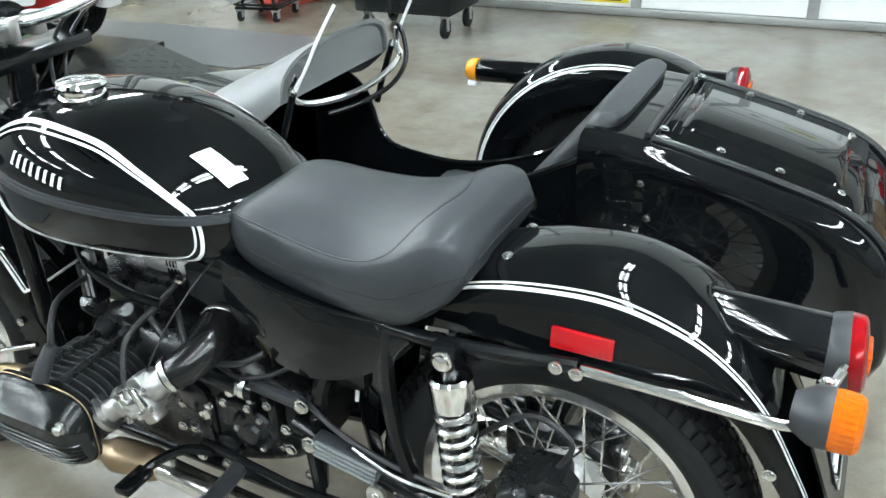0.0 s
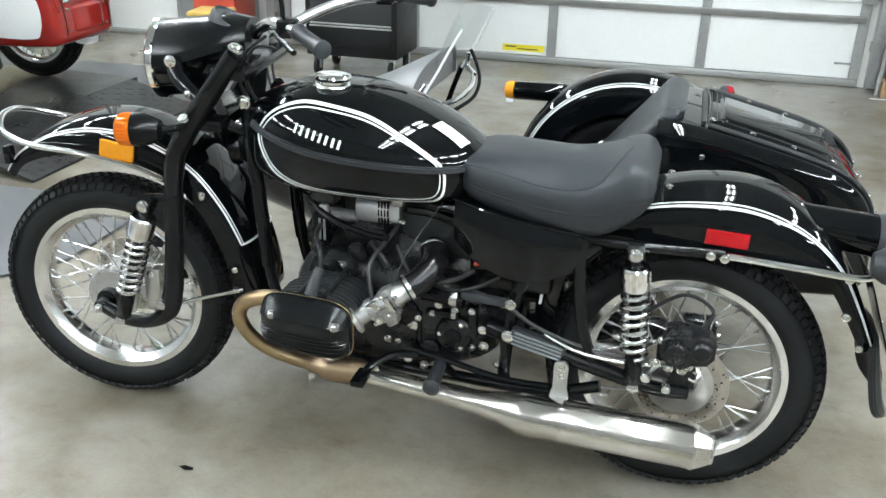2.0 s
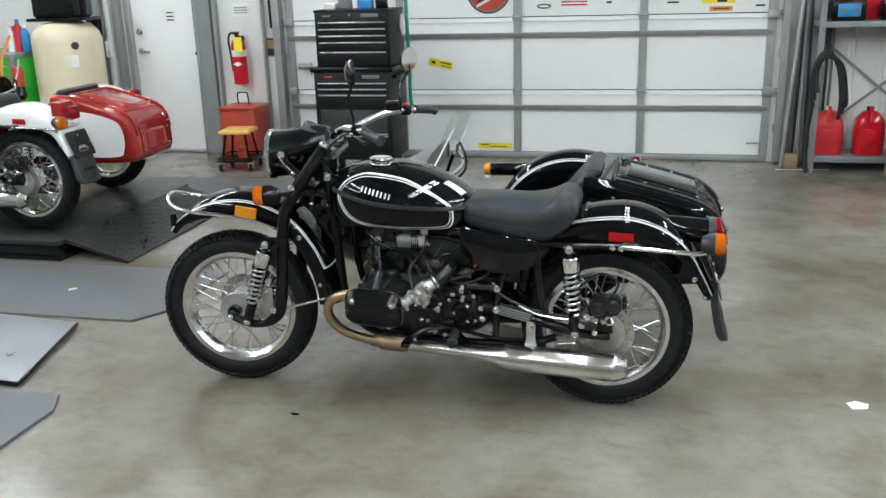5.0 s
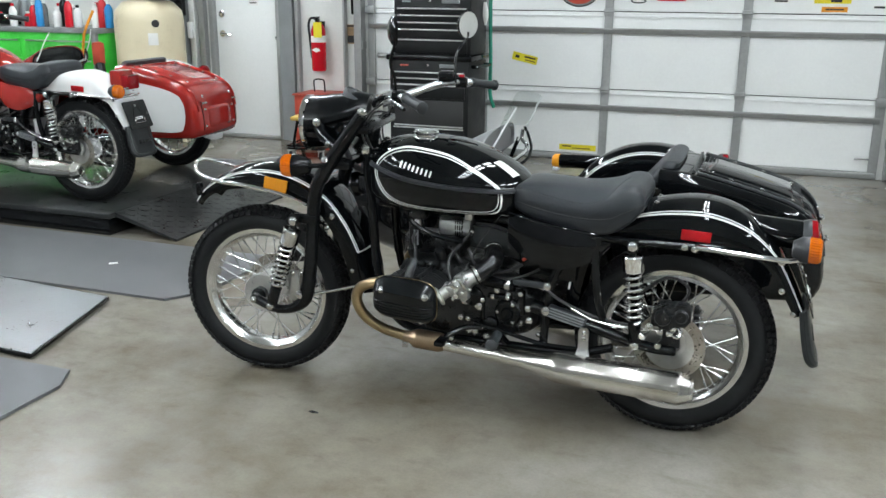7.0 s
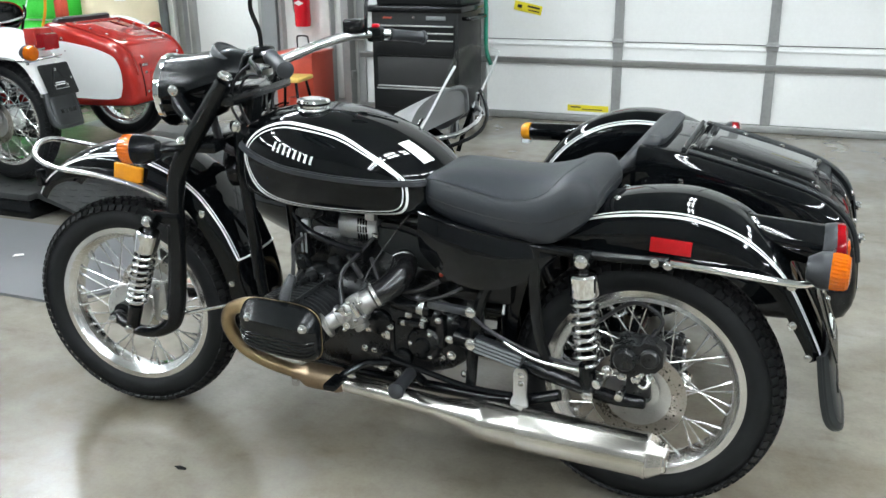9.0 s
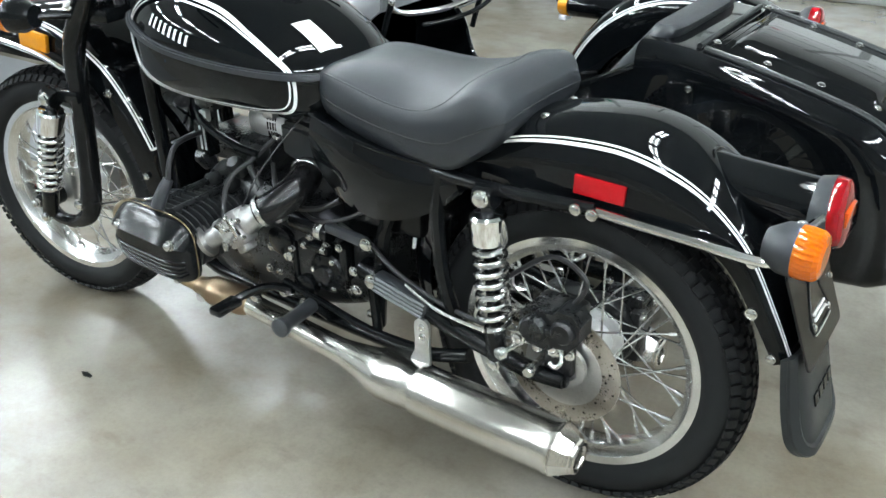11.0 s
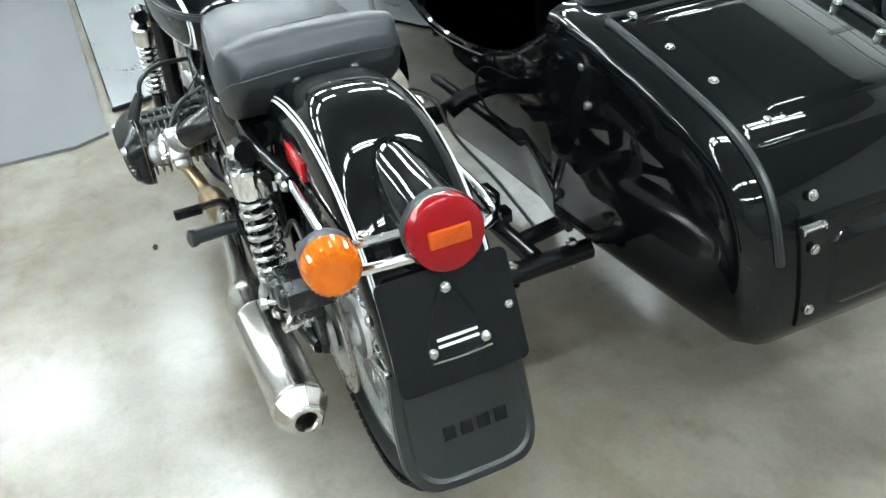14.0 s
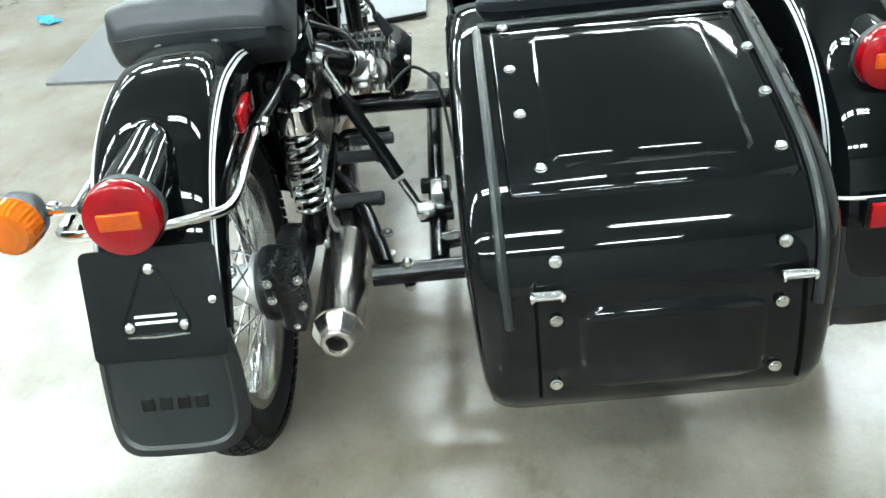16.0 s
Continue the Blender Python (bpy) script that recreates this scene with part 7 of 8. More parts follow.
    # chassis between machine and sidecar
    for pts, r in (([(-0.099, 0.260, 0.262), (-0.10, 0.36, 0.262), (-0.102, 0.53, 0.262)], 0.024), ([(-0.12, 0.405, 0.265), (-0.50, 0.400, 0.268), (-0.98, 0.398, 0.275), (-1.16, 0.40, 0.28)], 0.022),
                   ([(-0.118, 0.287, 0.270), (-0.20, 0.266, 0.285), (-0.31, 0.234, 0.300), (-0.42, 0.190, 0.302), (-0.52, 0.14, 0.300)], 0.021), ([(-0.80, 0.12, 0.362), (-0.805, 0.26, 0.362), (-0.815, 0.50, 0.350)], 0.027), ([(-0.20, 0.41, 0.27), (-0.235, 0.80, 0.30), (-0.235, 1.06, RT)], 0.020)):
        part("chassis_tube", tube(B(), pts, r, 12), SATIN, root, "satin black sidecar chassis tube")
    for c in ((-0.098, 0.336, 0.284), (-0.20, 0.292, 0.302), (-0.11, 0.49, 0.284)):
        part("bolt", bolt(B(), c, (0, 0, 1), 0.011, 0.012), ZINC, root)
        part("bolt", bolt(B(), (c[0], c[1], c[2] - 0.05), (0, 0, -1), 0.011, 0.016), ZINC, root)
    ck = box(B(), (-0.44, 0.40, 0.285), (0.035, 0.075, 0.03), 0.005)
    box(ck, (-0.31, 0.40, 0.285), (0.04, 0.08, 0.035), 0.005)
    box(ck, (-0.375, 0.425, 0.30), (0.07, 0.02, 0.055), 0.004)
    part("chassis_clamp", ck, SATIN, root)
    part("clamp_plate", box(B(), (-0.372, 0.405, 0.305), (0.07, 0.03, 0.025), 0.004), ALLOY, root)
    a, b = Vector((-0.376, 0.181, 0.645)), Vector((-0.300, 0.370, 0.292))
    d = (b - a).normalized()
    stt = rod(B(), a + d * 0.085, a + d * 0.305, 0.0165)
    so = part("stay_strut", stt, SATIN, root, "black adjustable stay with zinc ends")
    part("strut_end", lathe(B(), [(0.016, -0.012), (0.018, 0), (0.012, 0.02), (0.012, 0.09)], frame_of(a, b), 12), ZINC, so)
    part("strut_end", lathe(B(), [(0.016, -0.012), (0.018, 0), (0.010, 0.02), (0.010, 0.09)], frame_of(b, a), 12), ZINC, so)
    part("strut_eye", lathe(B(), [(0.010, -0.016), (0.020, -0.014), (0.022, 0), (0.020, 0.014), (0.010, 0.016)], frame_of(a, a + Vector((0.2, 1, 0))), 16), ZINC, so)
    part("strut_lug", tube(B(), [(-0.366, 0.175, 0.664), (-0.372, 0.145, 0.668), (-0.38, 0.115, 0.680)], 0.014, 8), SATIN, so)
    part("strut_lug", box(B(), (-0.290, 0.378, 0.305), (0.05, 0.045, 0.022), 0.005), ZINC, so)
    for x, y, r in ((-0.668, 0.178, 0.0155), (-0.340, 0.166, 0.0170)):
        pg = part("passenger_peg", lathe(B(), [(r * 0.8, 0), (r, 0.003), (r, 0.098), (r * 1.08, 0.101), (r * 1.08, 0.112), (r * 0.8, 0.116), (0, 0.116)], frame_of((x, y, 0.318), (x + 0.004, y + 1, 0.318)), 16), PLASTIC, root, "ribbed black rubber foot peg")
        part("peg_bracket", tube(B(), [(x, y + 0.01, 0.318), (x + 0.004, y - 0.03, 0.312), (x + 0.012, y - 0.05, 0.285)], 0.011, 8), SATIN, pg)
    part("cable", tube(B(), [(-0.62, 0.30, 0.47), (-0.68, 0.36, 0.50), (-0.66, 0.42, 0.46), (-0.60, 0.44, 0.38), (-0.40, 0.455, 0.33), (-0.20, 0.458, 0.28)], 0.0045, 6), HOSE, root)


BLACKRIG = dict(tank=BLACK, guard=BLACK, car=BLACK, lines=True, pin=STRIPE, steer=0.132, round_tail=True, tank_label="glossy black teardrop fuel tank", guard_label="glossy black mudguard with pinstripes", car_label="glossy black sidecar boot")
REDRIG = dict(tank=RED, guard=WHITE, car=RED, lines=False, pin=WHITE, steer=0.0, round_tail=False, tank_label="red fuel tank", guard_label="white mudguard", car_label="red and white sidecar boot")
rig = thing("sidecar_motorcycle", "glossy black sidecar motorcycle with white pinstripes parked on concrete", "motorcycle")
motorcycle(rig, BLACKRIG)
rig_red = thing("sidecar_motorcycle", "red and white sidecar motorcycle standing on the lift", "motorcycle", m=pose(-3.78, 1.575, 0.146))
motorcycle(rig_red, REDRIG)


# ---- workshop things along the wall ----
def caster(parent, x, y, r=0.05):
    fk = box(B(), (x, y, r * 2 + 0.012), (0.05, 0.06, 0.014), 0.003)
    box(fk, (x - 0.02, y, r * 1.4), (0.006, 0.035, r * 1.3), 0.002)
    box(fk, (x + 0.02, y, r * 1.4), (0.006, 0.035, r * 1.3), 0.002)
    c = part("caster", fk, GALV, parent)
    part("caster_wheel", lathe(B(), [(r * 0.3, -0.013), (r, -0.012), (r, 0.012), (r * 0.3, 0.013)], Matrix.Translation((x, y, r)) @ Matrix.Rotation(math.pi / 2, 4, "Y"), 20), RUBBER, c)


def drawer(parent, x0, x1, y, z0, z1):
    d = part("drawer", box(B(), ((x0 + x1) / 2, y, (z0 + z1) / 2), (x1 - x0, 0.016, z1 - z0 - 0.004), 0.003), CHEST, parent)
    part("drawer_pull", box(B(), ((x0 + x1) / 2, y - 0.012, z1 - 0.010), (x1 - x0 - 0.01, 0.012, 0.010), 0.003), ALLOY, d, "bright drawer pull")


chest = thing("tool_chest", "black two-part rolling tool chest with bright drawer pulls", "tool chest")
cx0, cx1, cy0, cy1 = -2.73, -2.05, 3.95, 4.42
part("cabinet", box(B(), ((cx0 + cx1) / 2, (cy0 + cy1) / 2, 0.53), (cx1 - cx0, cy1 - cy0, 0.76), 0.006), CHEST, chest)
part("worktop", box(B(), ((cx0 + cx1) / 2, (cy0 + cy1) / 2, 0.925), (cx1 - cx0 + 0.06, cy1 - cy0 + 0.03, 0.045), 0.012), SATIN, chest)
part("top_box", box(B(), ((cx0 + cx1) / 2 + 0.01, (cy0 + cy1) / 2 + 0.02, 1.175), (cx1 - cx0 - 0.02, cy1 - cy0 - 0.06, 0.45), 0.006), CHEST, chest)
part("lid", box(B(), ((cx0 + cx1) / 2 + 0.01, (cy0 + cy1) / 2 + 0.02, 1.405), (cx1 - cx0 - 0.005, cy1 - cy0 - 0.05, 0.02), 0.006), CHEST, chest)
for z0, z1 in ((0.77, 0.82), (0.72, 0.77), (0.60, 0.72), (0.22, 0.37)):
    drawer(chest, cx0 + 0.03, cx1 - 0.03, cy0 - 0.004, z0, z1)
# no real opening: a black panel stands for the shade inside the bay
part("bay_shade", box(B(), ((cx0 + cx1) / 2, cy0 + 0.002, 0.485), (cx1 - cx0 - 0.08, 0.012, 0.20), 0.003), INK, chest, "black panel painted as the shade inside an open shelf bay")
part("bay_lip", box(B(), ((cx0 + cx1) / 2, cy0 - 0.008, 0.378), (cx1 - cx0 - 0.08, 0.014, 0.010), 0.003), ALLOY, chest)
for z0, z1 in ((1.265, 1.32), (1.21, 1.265), (1.155, 1.21), (1.075, 1.155), (0.96, 1.075)):
    drawer(chest, cx0 + 0.05, cx1 - 0.03, cy0 + 0.046, z0, z1)
for z in (1.365, 0.865):
    yy = cy0 + (0.046 if z > 1 else -0.004)
    part("maker_plate", box(B(), (cx1 - 0.17, yy, z), (0.15, 0.012, 0.028), 0.003), GREYHOUSE, chest, "plain grey plate")
    part("keyhole", lathe(B(), [(0.009, 0), (0.009, 0.006), (0, 0.007)], frame_of(((cx0 + cx1) / 2, yy - 0.006, z + 0.005), ((cx0 + cx1) / 2, 0, z + 0.005)), 12), ZINC, chest)
    part("red_mark", box(B(), (cx0 + 0.13, yy, z), (0.07, 0.011, 0.012), 0.002), CARTRED if z < 1 else GREYP, chest)
part("side_handle", tube(B(), [(cx1 + 0.005, cy0 + 0.08, 0.86), (cx1 + 0.06, cy0 + 0.08, 0.86), (cx1 + 0.06, cy1 - 0.08, 0.86), (cx1 + 0.005, cy1 - 0.08, 0.86)], 0.014, 8), SATIN, chest)
for x in (cx0 + 0.06, cx1 - 0.06):
    for y in (cy0 + 0.06, cy1 - 0.06):
        caster(chest, x, y, 0.062)

# clutter on the chest
def bottle(c, r, h, mat, lab, neck=0.4, capm=PAPER):
    o = thing("bottle", lab, "bottle", m=pose(*c))
    part("body", lathe(B(), [(0, 0), (r * 0.95, 0.002), (r, 0.01), (r, h * 0.66), (r * 0.8, h * 0.78), (r * neck, h * 0.86), (r * neck, h * 0.9), (0, h * 0.9)], None, 18), mat, o)
    part("cap", lathe(B(), [(r * neck * 1.1, h * 0.88), (r * neck * 1.1, h), (0, h)], None, 14), capm, o)
    return o


for k, (x, w, hgt, mt, lab) in enumerate(((-2.60, 0.10, 0.06, PAPER, "white carton on the tool chest"), (-2.48, 0.09, 0.09, GREYHOUSE, "crumpled grey rag on the tool chest"), (-2.30, 0.13, 0.07, BLUE, "pale blue box on the tool chest"), (-2.16, 0.10, 0.10, SATIN, "black drill case on the tool chest"))):
    bm = box(B(), (0, 0, hgt / 2), (w, 0.16, hgt), 0.012, None, 3)
    for v in bm.verts:
        v.co += 0.006 * noise.noise_vector(v.co * 25 + Vector((k, 0, 0)))
    o = tagged(part("small_box", bm, mt, loc=pose(x, 4.16, 1.415, 0, 0, 7 * k)), lab, "box")
hose = tagged(part("air_hose", tube(B(), [(-2.00, 4.35, 1.5), (-1.99, 4.33, 1.2), (-1.985, 4.34, 0.9), (-1.99, 4.36, 0.62), (-1.96, 4.38, 0.50)], 0.016, 8), GREENH), "green air hose hanging beside the tool chest", "hose")
spray = tagged(part("rag", tube(B(), [(-2.03, 4.30, 1.36), (-2.02, 4.29, 1.26), (-2.025, 4.30, 1.18)], [0.012, 0.026, 0.008], 8), PAPER), "white rag hanging beside the tool chest", "rag")

# red cabinet and rolling stool
cab = thing("parts_cabinet", "faded red steel parts cabinet with a wire handle", "cabinet")
part("body", box(B(), (-3.77, 4.70, 0.25), (0.36, 0.36, 0.50), 0.008), CARTRED, cab)
part("lid", box(B(), (-3.77, 4.69, 0.508), (0.38, 0.39, 0.018), 0.005), CARTRED, cab)
part("wire_handle", tube(B(), [(-3.85, 4.74, 0.515), (-3.855, 4.74, 0.60), (-3.84, 4.74, 0.63), (-3.76, 4.74, 0.63), (-3.745, 4.74, 0.60), (-3.74, 4.74, 0.515)], 0.007, 8), SATIN, cab)
stool = thing("rolling_stool", "rolling workshop stool with a worn yellow seat", "stool", m=pose(-3.61, 4.20, 0, 0, 0, 8))
part("seat", box(B(), (0, 0, 0.355), (0.285, 0.30, 0.035), 0.014, None, 3), SEATY, stool)
for sx in (-1, 1):
    for sy in (-1, 1):
        part("leg", rod(B(), (sx * 0.09, sy * 0.10, 0.34), (sx * 0.125, sy * 0.14, 0.10), 0.012), SATIN, stool)
        caster(stool, sx * 0.14, sy * 0.15, 0.034)
tray = box(B(), (0, 0, 0.095), (0.33, 0.36, 0.02), 0.005)
part("tray", tray, SATIN, stool)
part("tray_rim", tube(B(), [(-0.165, -0.18, 0.12), (0.165, -0.18, 0.12), (0.165, 0.18, 0.12), (-0.165, 0.18, 0.12)], 0.008, 6, closed=True, smooth=False), SATIN, stool)
part("jar", lathe(B(), [(0.05, 0), (0.05, 0.09), (0.04, 0.1)], Matrix.Translation((0.03, 0, 0.105)), 16), CARTRED, stool)

# compressor and workbench
comp = thing("air_compressor", "tall beige air compressor tank with a black pump", "air compressor", m=pose(-5.38, 4.35, 0))
part("tank", lathe(B(), [(0.10, 0.16), (0.25, 0.20), (0.315, 0.28), (0.32, 0.36), (0.32, 1.16), (0.305, 1.25), (0.23, 1.33), (0.08, 1.36), (0, 1.36)], None, 40), BEIGE, comp)
for k in range(3):
    a = 2 * math.pi * k / 3 + 0.4
    part("foot", box(B(), (0.27 * math.cos(a), 0.27 * math.sin(a), 0.15), (0.06, 0.06, 0.30), 0.008), BEIGE, comp)
pump = box(B(), (0.0, 0, 1.50), (0.46, 0.30, 0.22), 0.03)
lathe(pump, [(0.09, 0), (0.10, 0.02), (0.10, 0.24), (0.07, 0.26)], pose(0.16, 0, 1.40), 20)
box(pump, (0, 0, 1.375), (0.56, 0.36, 0.03), 0.006)
part("pump", pump, SATIN, comp)
part("pressure_label", lathe(B(), [(0.035, 0), (0.035, 0.003)], frame_of((0.235, -0.22, 1.14), (0.6, -0.56, 1.14)), 20), INK, comp)
part("label", box(B(), (0, 0, 0), (0.09, 0.003, 0.11), 0.001, Matrix.Translation((0.215, -0.241, 1.00)) @ Matrix.Rotation(radians(42), 4, "Z")), PAPER, comp)

bench = thing("tool_bench", "bright green tool bench with a grey top", "workbench")
part("body", box(B(), (-6.65, 4.42, 0.56), (1.75, 0.72, 0.96), 0.008), GREEN, bench)
part("top", box(B(), (-6.65, 4.42, 1.06), (1.80, 0.76, 0.045), 0.008), GREYP, bench)
for z in (0.98, 0.80, 0.62, 0.44, 0.26):
    for x in (-7.08, -6.22):
        d = part("drawer", box(B(), (x, 4.052, z - 0.085), (0.80, 0.02, 0.155), 0.004), GREEN, bench)
        part("drawer_pull", box(B(), (x, 4.038, z - 0.018), (0.76, 0.014, 0.014), 0.004), ALLOY, d)
part("corner_post", box(B(), (-5.79, 4.06, 0.56), (0.05, 0.05, 0.96), 0.006), GREYP, bench)
random.seed(4)
for k in range(11):
    mt = (WHITE, GREYHOUSE, EXTRED, BLUE, WHITE, SATIN, EXTRED, WHITE, GREYHOUSE, CANRED, BLUE)[k]
    nm = {WHITE: "white", GREYHOUSE: "grey", EXTRED: "red", BLUE: "blue", SATIN: "black", CANRED: "red"}[mt]
    bottle((-6.85 + 0.11 * k + random.uniform(-0.02, 0.02), 4.22 + random.uniform(-0.05, 0.12), 1.083), random.uniform(0.032, 0.045), random.uniform(0.20, 0.32), mt, nm + " spray bottle standing on the green bench", capm=(EXTRED, BLUE, PAPER, SATIN)[k % 4])
for x, y, r, hh, mat in ((-5.92, 4.25, 0.035, 0.24, PAPER), (-6.02, 4.42, 0.05, 0.16, CARTRED), (-6.14, 4.22, 0.030, 0.22, GREYP), (-6.33, 4.20, 0.040, 0.20, WHITE), (-6.52, 4.24, 0.034, 0.26, DARKW), (-6.70, 4.22, 0.045, 0.15, EXTRED)):
    bottle((x, y, 1.075), r, hh, mat, "shop fluid bottle on the green bench", 0.5)
mach = thing("bench_machine", "black bench machine on the green bench", "machine")
part("body", box(B(), (-7.15, 4.5, 1.20), (0.42, 0.36, 0.22), 0.03), SATIN, mach)
part("guard", lathe(B(), [(0.1, 0), (0.12, 0.02), (0.12, 0.1), (0.08, 0.12)], frame_of((-6.95, 4.35, 1.24), (-6.75, 4.35, 1.24)), 20), GREYP, mach)
pouch = thing("red_air_gun", "red and black air tool hanging beside the bench", "air tool")
part("body", box(B(), (-5.71, 4.00, 0.86), (0.10, 0.09, 0.22), 0.03), CARTRED, pouch)
part("head", lathe(B(), [(0.03, 0), (0.045, 0.02), (0.045, 0.10), (0.02, 0.13)], frame_of((-5.70, 3.99, 0.78), (-5.66, 3.96, 0.66)), 16), SATIN, pouch)
yh = tagged(part("air_hose", tube(B(), [(-5.75, 4.03, 1.25), (-5.83, 3.98, 1.05), (-5.87, 3.97, 0.85), (-5.93, 3.98, 0.72), (-5.90, 3.97, 0.60), (-5.88, 3.98, 0.30)], 0.012, 8), ORANGE), "orange air hose hanging down the bench", "hose")

# rack with fuel cans
rack = thing("storage_rack", "grey steel storage rack against the ribbed wall", "shelf")
rx0, rx1, ry0, ry1 = 1.40, 2.50, 4.52, 4.90
for x in (rx0, rx1):
    for y in (ry0, ry1):
        part("upright", slab(B(), [(0, 0), (0.045, 0), (0.045, 0.004), (0.004, 0.004), (0.004, 0.045), (0, 0.045)], 2.0, Matrix.Translation((x - 0.02, y - 0.02, 0))), GREYP, rack, smooth=False)
for z in (0.11, 1.20, 1.95):
    part("shelf_board", box(B(), ((rx0 + rx1) / 2, (ry0 + ry1) / 2, z), (rx1 - rx0 + 0.02, ry1 - ry0 + 0.02, 0.045), 0.004), GREYP, rack)
for s in (0, 1):
    part("cross_brace", box(B(), (0, 0, 0), (1.44, 0.005, 0.024), 0.001, Matrix.Translation(((rx0 + rx1) / 2, ry1 + 0.02 + 0.008 * s, 0.66)) @ Matrix.Rotation(radians(40 if s else -40), 4, "Y")), GREYP, rack)
part("price_tag", box(B(), (rx0 + 0.012, ry0 - 0.024, 0.90), (0.05, 0.003, 0.035), 0, Matrix.Identity(4)), PAPER, rack, smooth=False)


def can(x, mat):
    """A moulded fuel can with a carrying handle."""
    o = thing("fuel_can", "red plastic fuel can standing on the bottom shelf", "fuel can", "fuel cans", m=pose(x, 4.70, 0.133, 0, 0, random.uniform(-8, 8)))
    rr = []
    for z, w, d in spread([(0.0, 0.215, 0.19), (0.02, 0.235, 0.21), (0.16, 0.24, 0.215), (0.25, 0.232, 0.205), (0.30, 0.20, 0.175), (0.345, 0.13, 0.12), (0.36, 0.07, 0.08)], 3):
        rr.append([Vector((px, py, z)) for px, py in rounded(w, d, min(w, d) * 0.26, 5)])
    part("body", loft(B(), rr), mat, o)
    part("handle", tube(B(), [(0, -0.095, 0.27), (0, -0.075, 0.345), (0, 0.0, 0.385), (0, 0.07, 0.345)], 0.016, 10), mat, o)
    part("dent", box(B(), (0.0, -0.108, 0.15), (0.10, 0.012, 0.14), 0.006), mat, o, "moulded grip panel")
    part("cap", lathe(B(), [(0.03, 0), (0.03, 0.035), (0, 0.036)], pose(0.0, 0.03, 0.355), 18), SATIN if x > 1.7 else PAPER, o, "screw cap")
    return o


can(1.545, CANRED)
can(1.865, EXTRED)
for k in range(3):
    hp = [(1.36 + 0.02 * k, 4.48 - 0.015 * k, 0.55 + 0.06 * k), (1.36 + 0.015 * k, 4.47, 0.85), (1.44, 4.46 - 0.012 * k, 1.00 - 0.02 * k), (1.54 + 0.015 * k, 4.47, 0.88), (1.585 + 0.02 * k, 4.48, 0.62), (1.58 + 0.02 * k, 4.50, 0.45 + 0.05 * k)]
    tagged(part("coiled_hose", tube(B(), hp, 0.017, 8), HOSE), "black rubber hose hung over the rack post", "hose", "hung hoses")
dn = tagged(part("drain_hose", tube(B(), [(1.37, 4.47, 0.60), (1.345, 4.46, 0.35), (1.35, 4.44, 0.10), (1.37, 4.42, 0.018)], 0.020, 8), HOSE), "black hose end reaching down to the floor", "hose")
chg = thing("battery_charger", "black and blue battery charger on the rack", "battery charger", m=pose(1.60, 4.68, 1.2225))
part("body", box(B(), (0, 0, 0.08), (0.26, 0.22, 0.16), 0.02), SATIN, chg)
part("front", box(B(), (0.0, -0.112, 0.085), (0.17, 0.012, 0.10), 0.006), BLUE, chg)
for x in (-0.04, 0.05):
    part("knob", lathe(B(), [(0.022, 0), (0.02, 0.018), (0, 0.019)], frame_of((x, -0.118, 0.085), (x, -1, 0.085)), 14), GREYHOUSE, chg)
part("handle", tube(B(), [(-0.09, 0, 0.155), (-0.07, 0, 0.195), (0.07, 0, 0.195), (0.09, 0, 0.155)], 0.010, 8), SATIN, chg)
chg2 = thing("battery_charger", "black battery charger with a pale green display", "battery charger", m=pose(1.97, 4.68, 1.2225))
part("body", box(B(), (0, 0, 0.08), (0.25, 0.22, 0.16), 0.02), SATIN, chg2)
part("display", box(B(), (0.0, -0.112, 0.075), (0.15, 0.010, 0.085), 0.004), BEIGE, chg2)
part("lead", tube(B(), [(0.0, -0.10, 0.155), (0.06, -0.12, 0.20), (0.14, -0.10, 0.17)], 0.006, 6), CARTRED, chg2)
chg3 = tagged(part("meter_box", box(B(), (0, 0, 0.07), (0.20, 0.18, 0.14), 0.016), SATIN, loc=pose(2.28, 4.68, 1.2225)), "small black meter box on the rack", "meter")
rbx = thing("red_carton", "red and black printed carton on the rack", "box", m=pose(1.70, 4.83, 1.2225))
part("carton", box(B(), (0, 0, 0.19), (0.30, 0.10, 0.38), 0.004), EXTRED, rbx, smooth=False)
part("printed_panel", box(B(), (-0.06, -0.0515, 0.24), (0.14, 0.002, 0.22)), INK, rbx, smooth=False)
part("printed_bar", box(B(), (-0.03, -0.0525, 0.11), (0.16, 0.002, 0.03)), PAPER, rbx, smooth=False)
crd = tagged(part("cardboard", box(B(), (0, 0, 0.40), (0.32, 0.05, 0.80), 0.004, pose(2.10, 4.36, 0.0, -4, 7, 0)), TAN), "tall brown cardboard leaning by the rack", "cardboard")
drum = thing("waste_bin", "olive brown waste drum standing on the floor", "drum", m=pose(2.10, 3.48, 0))
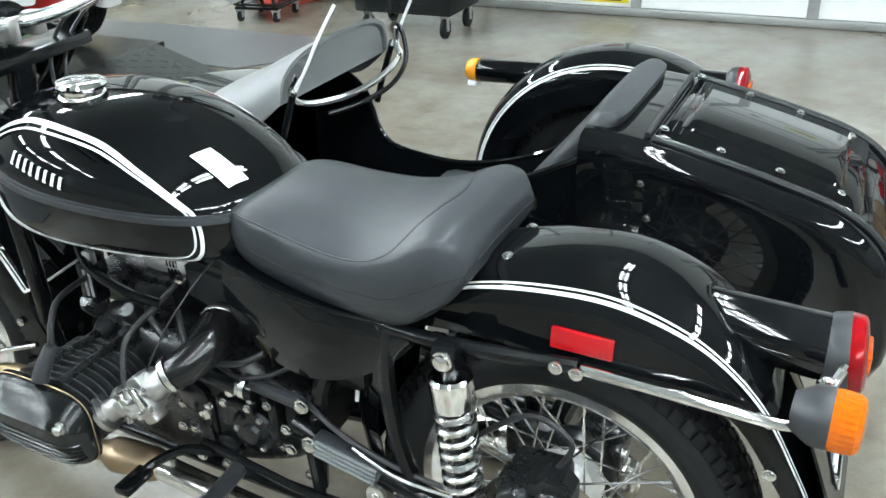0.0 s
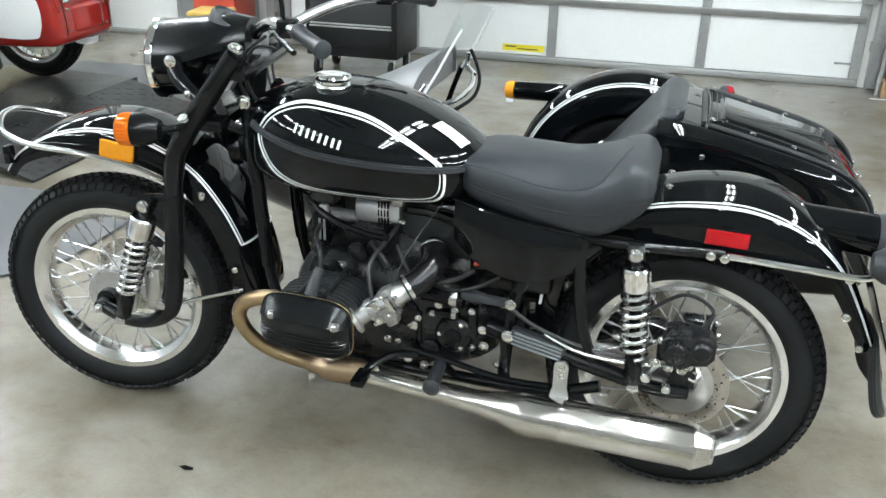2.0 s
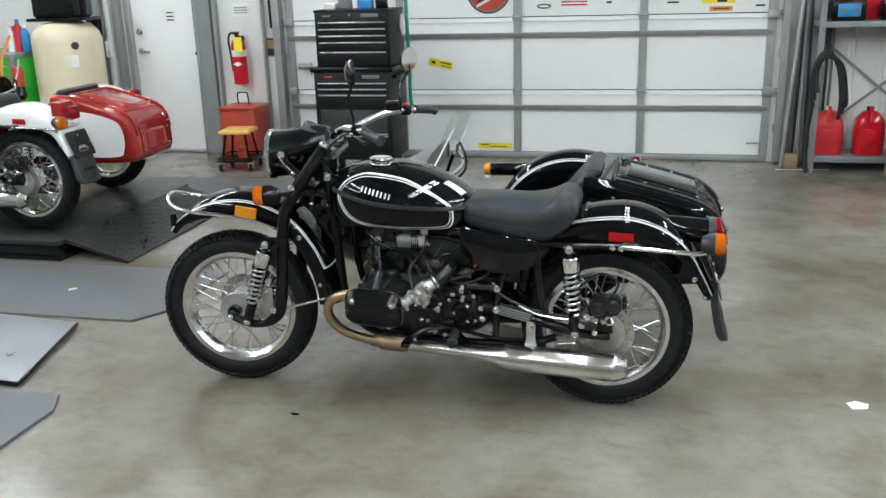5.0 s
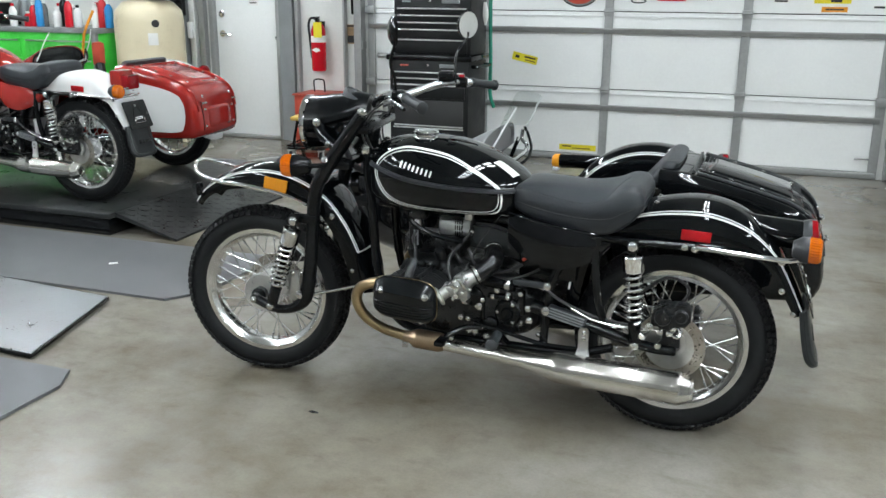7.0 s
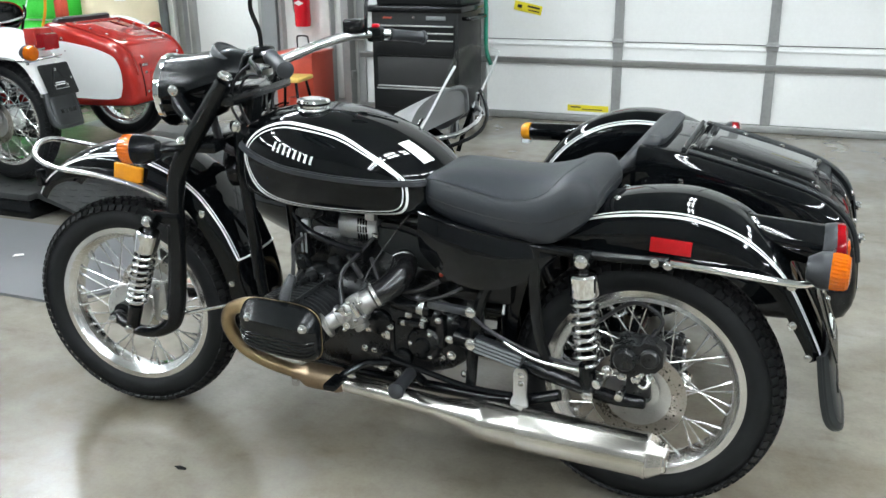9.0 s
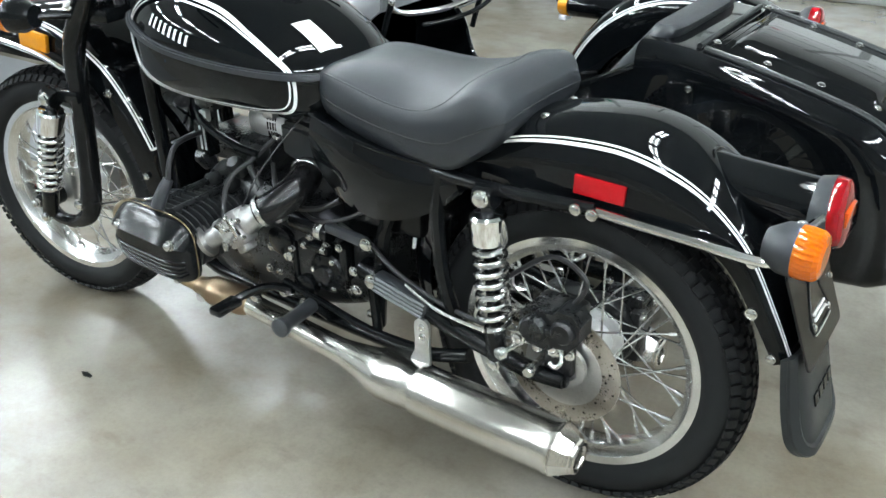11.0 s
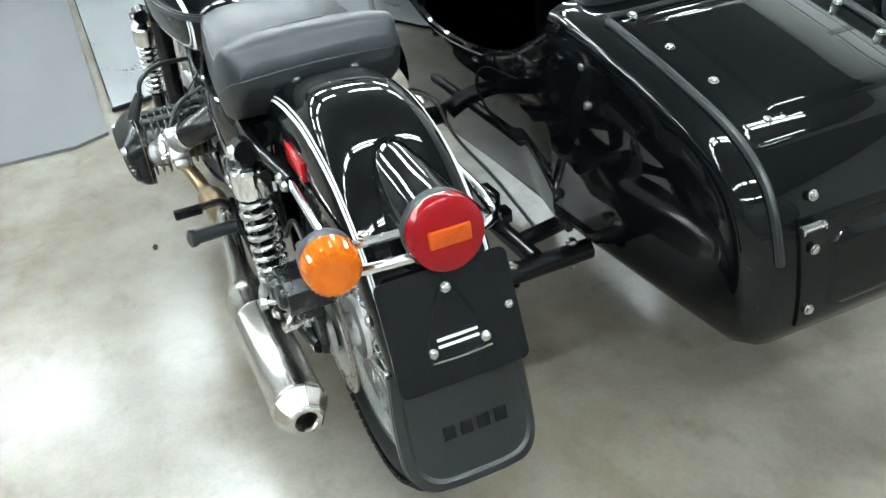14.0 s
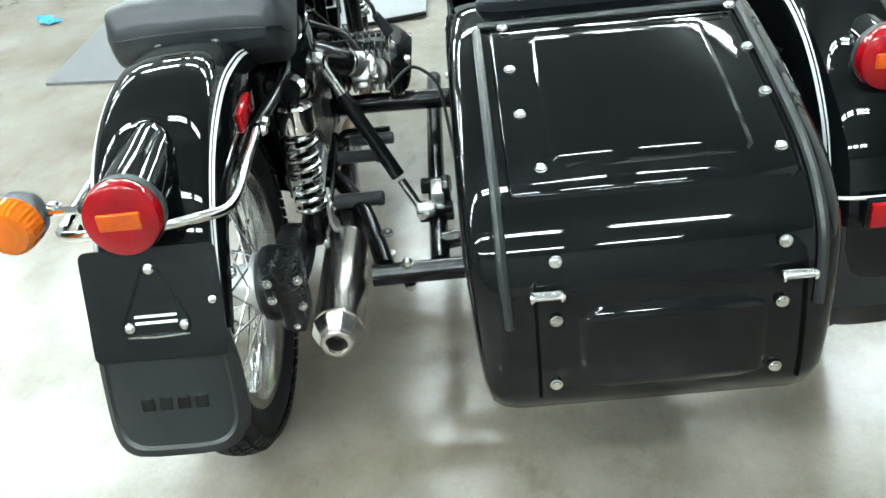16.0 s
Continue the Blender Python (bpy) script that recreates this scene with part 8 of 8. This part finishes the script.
part("shell", lathe(B(), [(0.0, 0), (0.27, 0.0), (0.275, 0.02), (0.27, 0.03), (0.27, 0.30), (0.278, 0.31), (0.27, 0.32), (0.27, 0.60), (0.278, 0.61), (0.27, 0.62), (0.27, 0.86), (0.28, 0.88), (0.26, 0.88), (0.26, 0.60), (0, 0.60)], None, 40), TAN, drum)
blk = tagged(part("wood_block", box(B(), (1.27, 4.70, 0.06), (0.11, 0.09, 0.12), 0.006), TAN), "small brown block by the door jamb", "block")

# scraps on the floor
def scrap(name, outline, at, mat, lab, cat, turn=0):
    bm = slab(B(), outline, 0.0015, pose(at[0], at[1], 0.001, 0, 0, turn))
    return tagged(part(name, bm, mat, smooth=False), lab, cat)


scrap("paper_scrap", [(-0.04, -0.03), (0.02, -0.035), (0.045, 0.0), (0.01, 0.035), (-0.035, 0.025)], (0.98, 0.13), PAPER, "torn white paper scrap on the concrete", "paper scrap", 20)
scrap("leaf_scrap", [(-0.02, 0), (-0.005, 0.008), (0.018, 0.004), (0.022, -0.004), (0.0, -0.009)], (-1.199, -0.34), SATIN, "small dark scrap on the concrete", "scrap")
scrap("paper_scrap", [(-0.02, -0.015), (0.03, -0.01), (0.025, 0.015), (-0.015, 0.018)], (-3.05, 0.84), PAPER, "tiny pale scrap on the mat", "paper scrap", 40).location = (0, 0, 0.013)
scrap("tape_strip", [(-0.22, -0.01), (0.22, -0.012), (0.22, 0.01), (-0.22, 0.012)], (1.36, 4.62), PAPER, "pale strip of tape on the floor", "tape", 5)
rag = B()
for i in range(9):
    for j in range(5):
        rag.verts.new((-0.10 + 0.025 * i, -0.04 + 0.02 * j + 0.012 * math.sin(i), 0.004 + 0.022 * abs(noise.noise(Vector((i * 0.6, j * 0.7, 2.0))))))
rag.verts.ensure_lookup_table()
for i in range(8):
    for j in range(4):
        rag.faces.new([rag.verts[k] for k in (i * 5 + j, i * 5 + j + 1, (i + 1) * 5 + j + 1, (i + 1) * 5 + j)])
tagged(part("glove", rag, BLUE, loc=pose(-3.28, -1.70, 0.0, 0, 0, 40)), "crumpled blue rubber glove on the floor", "glove")
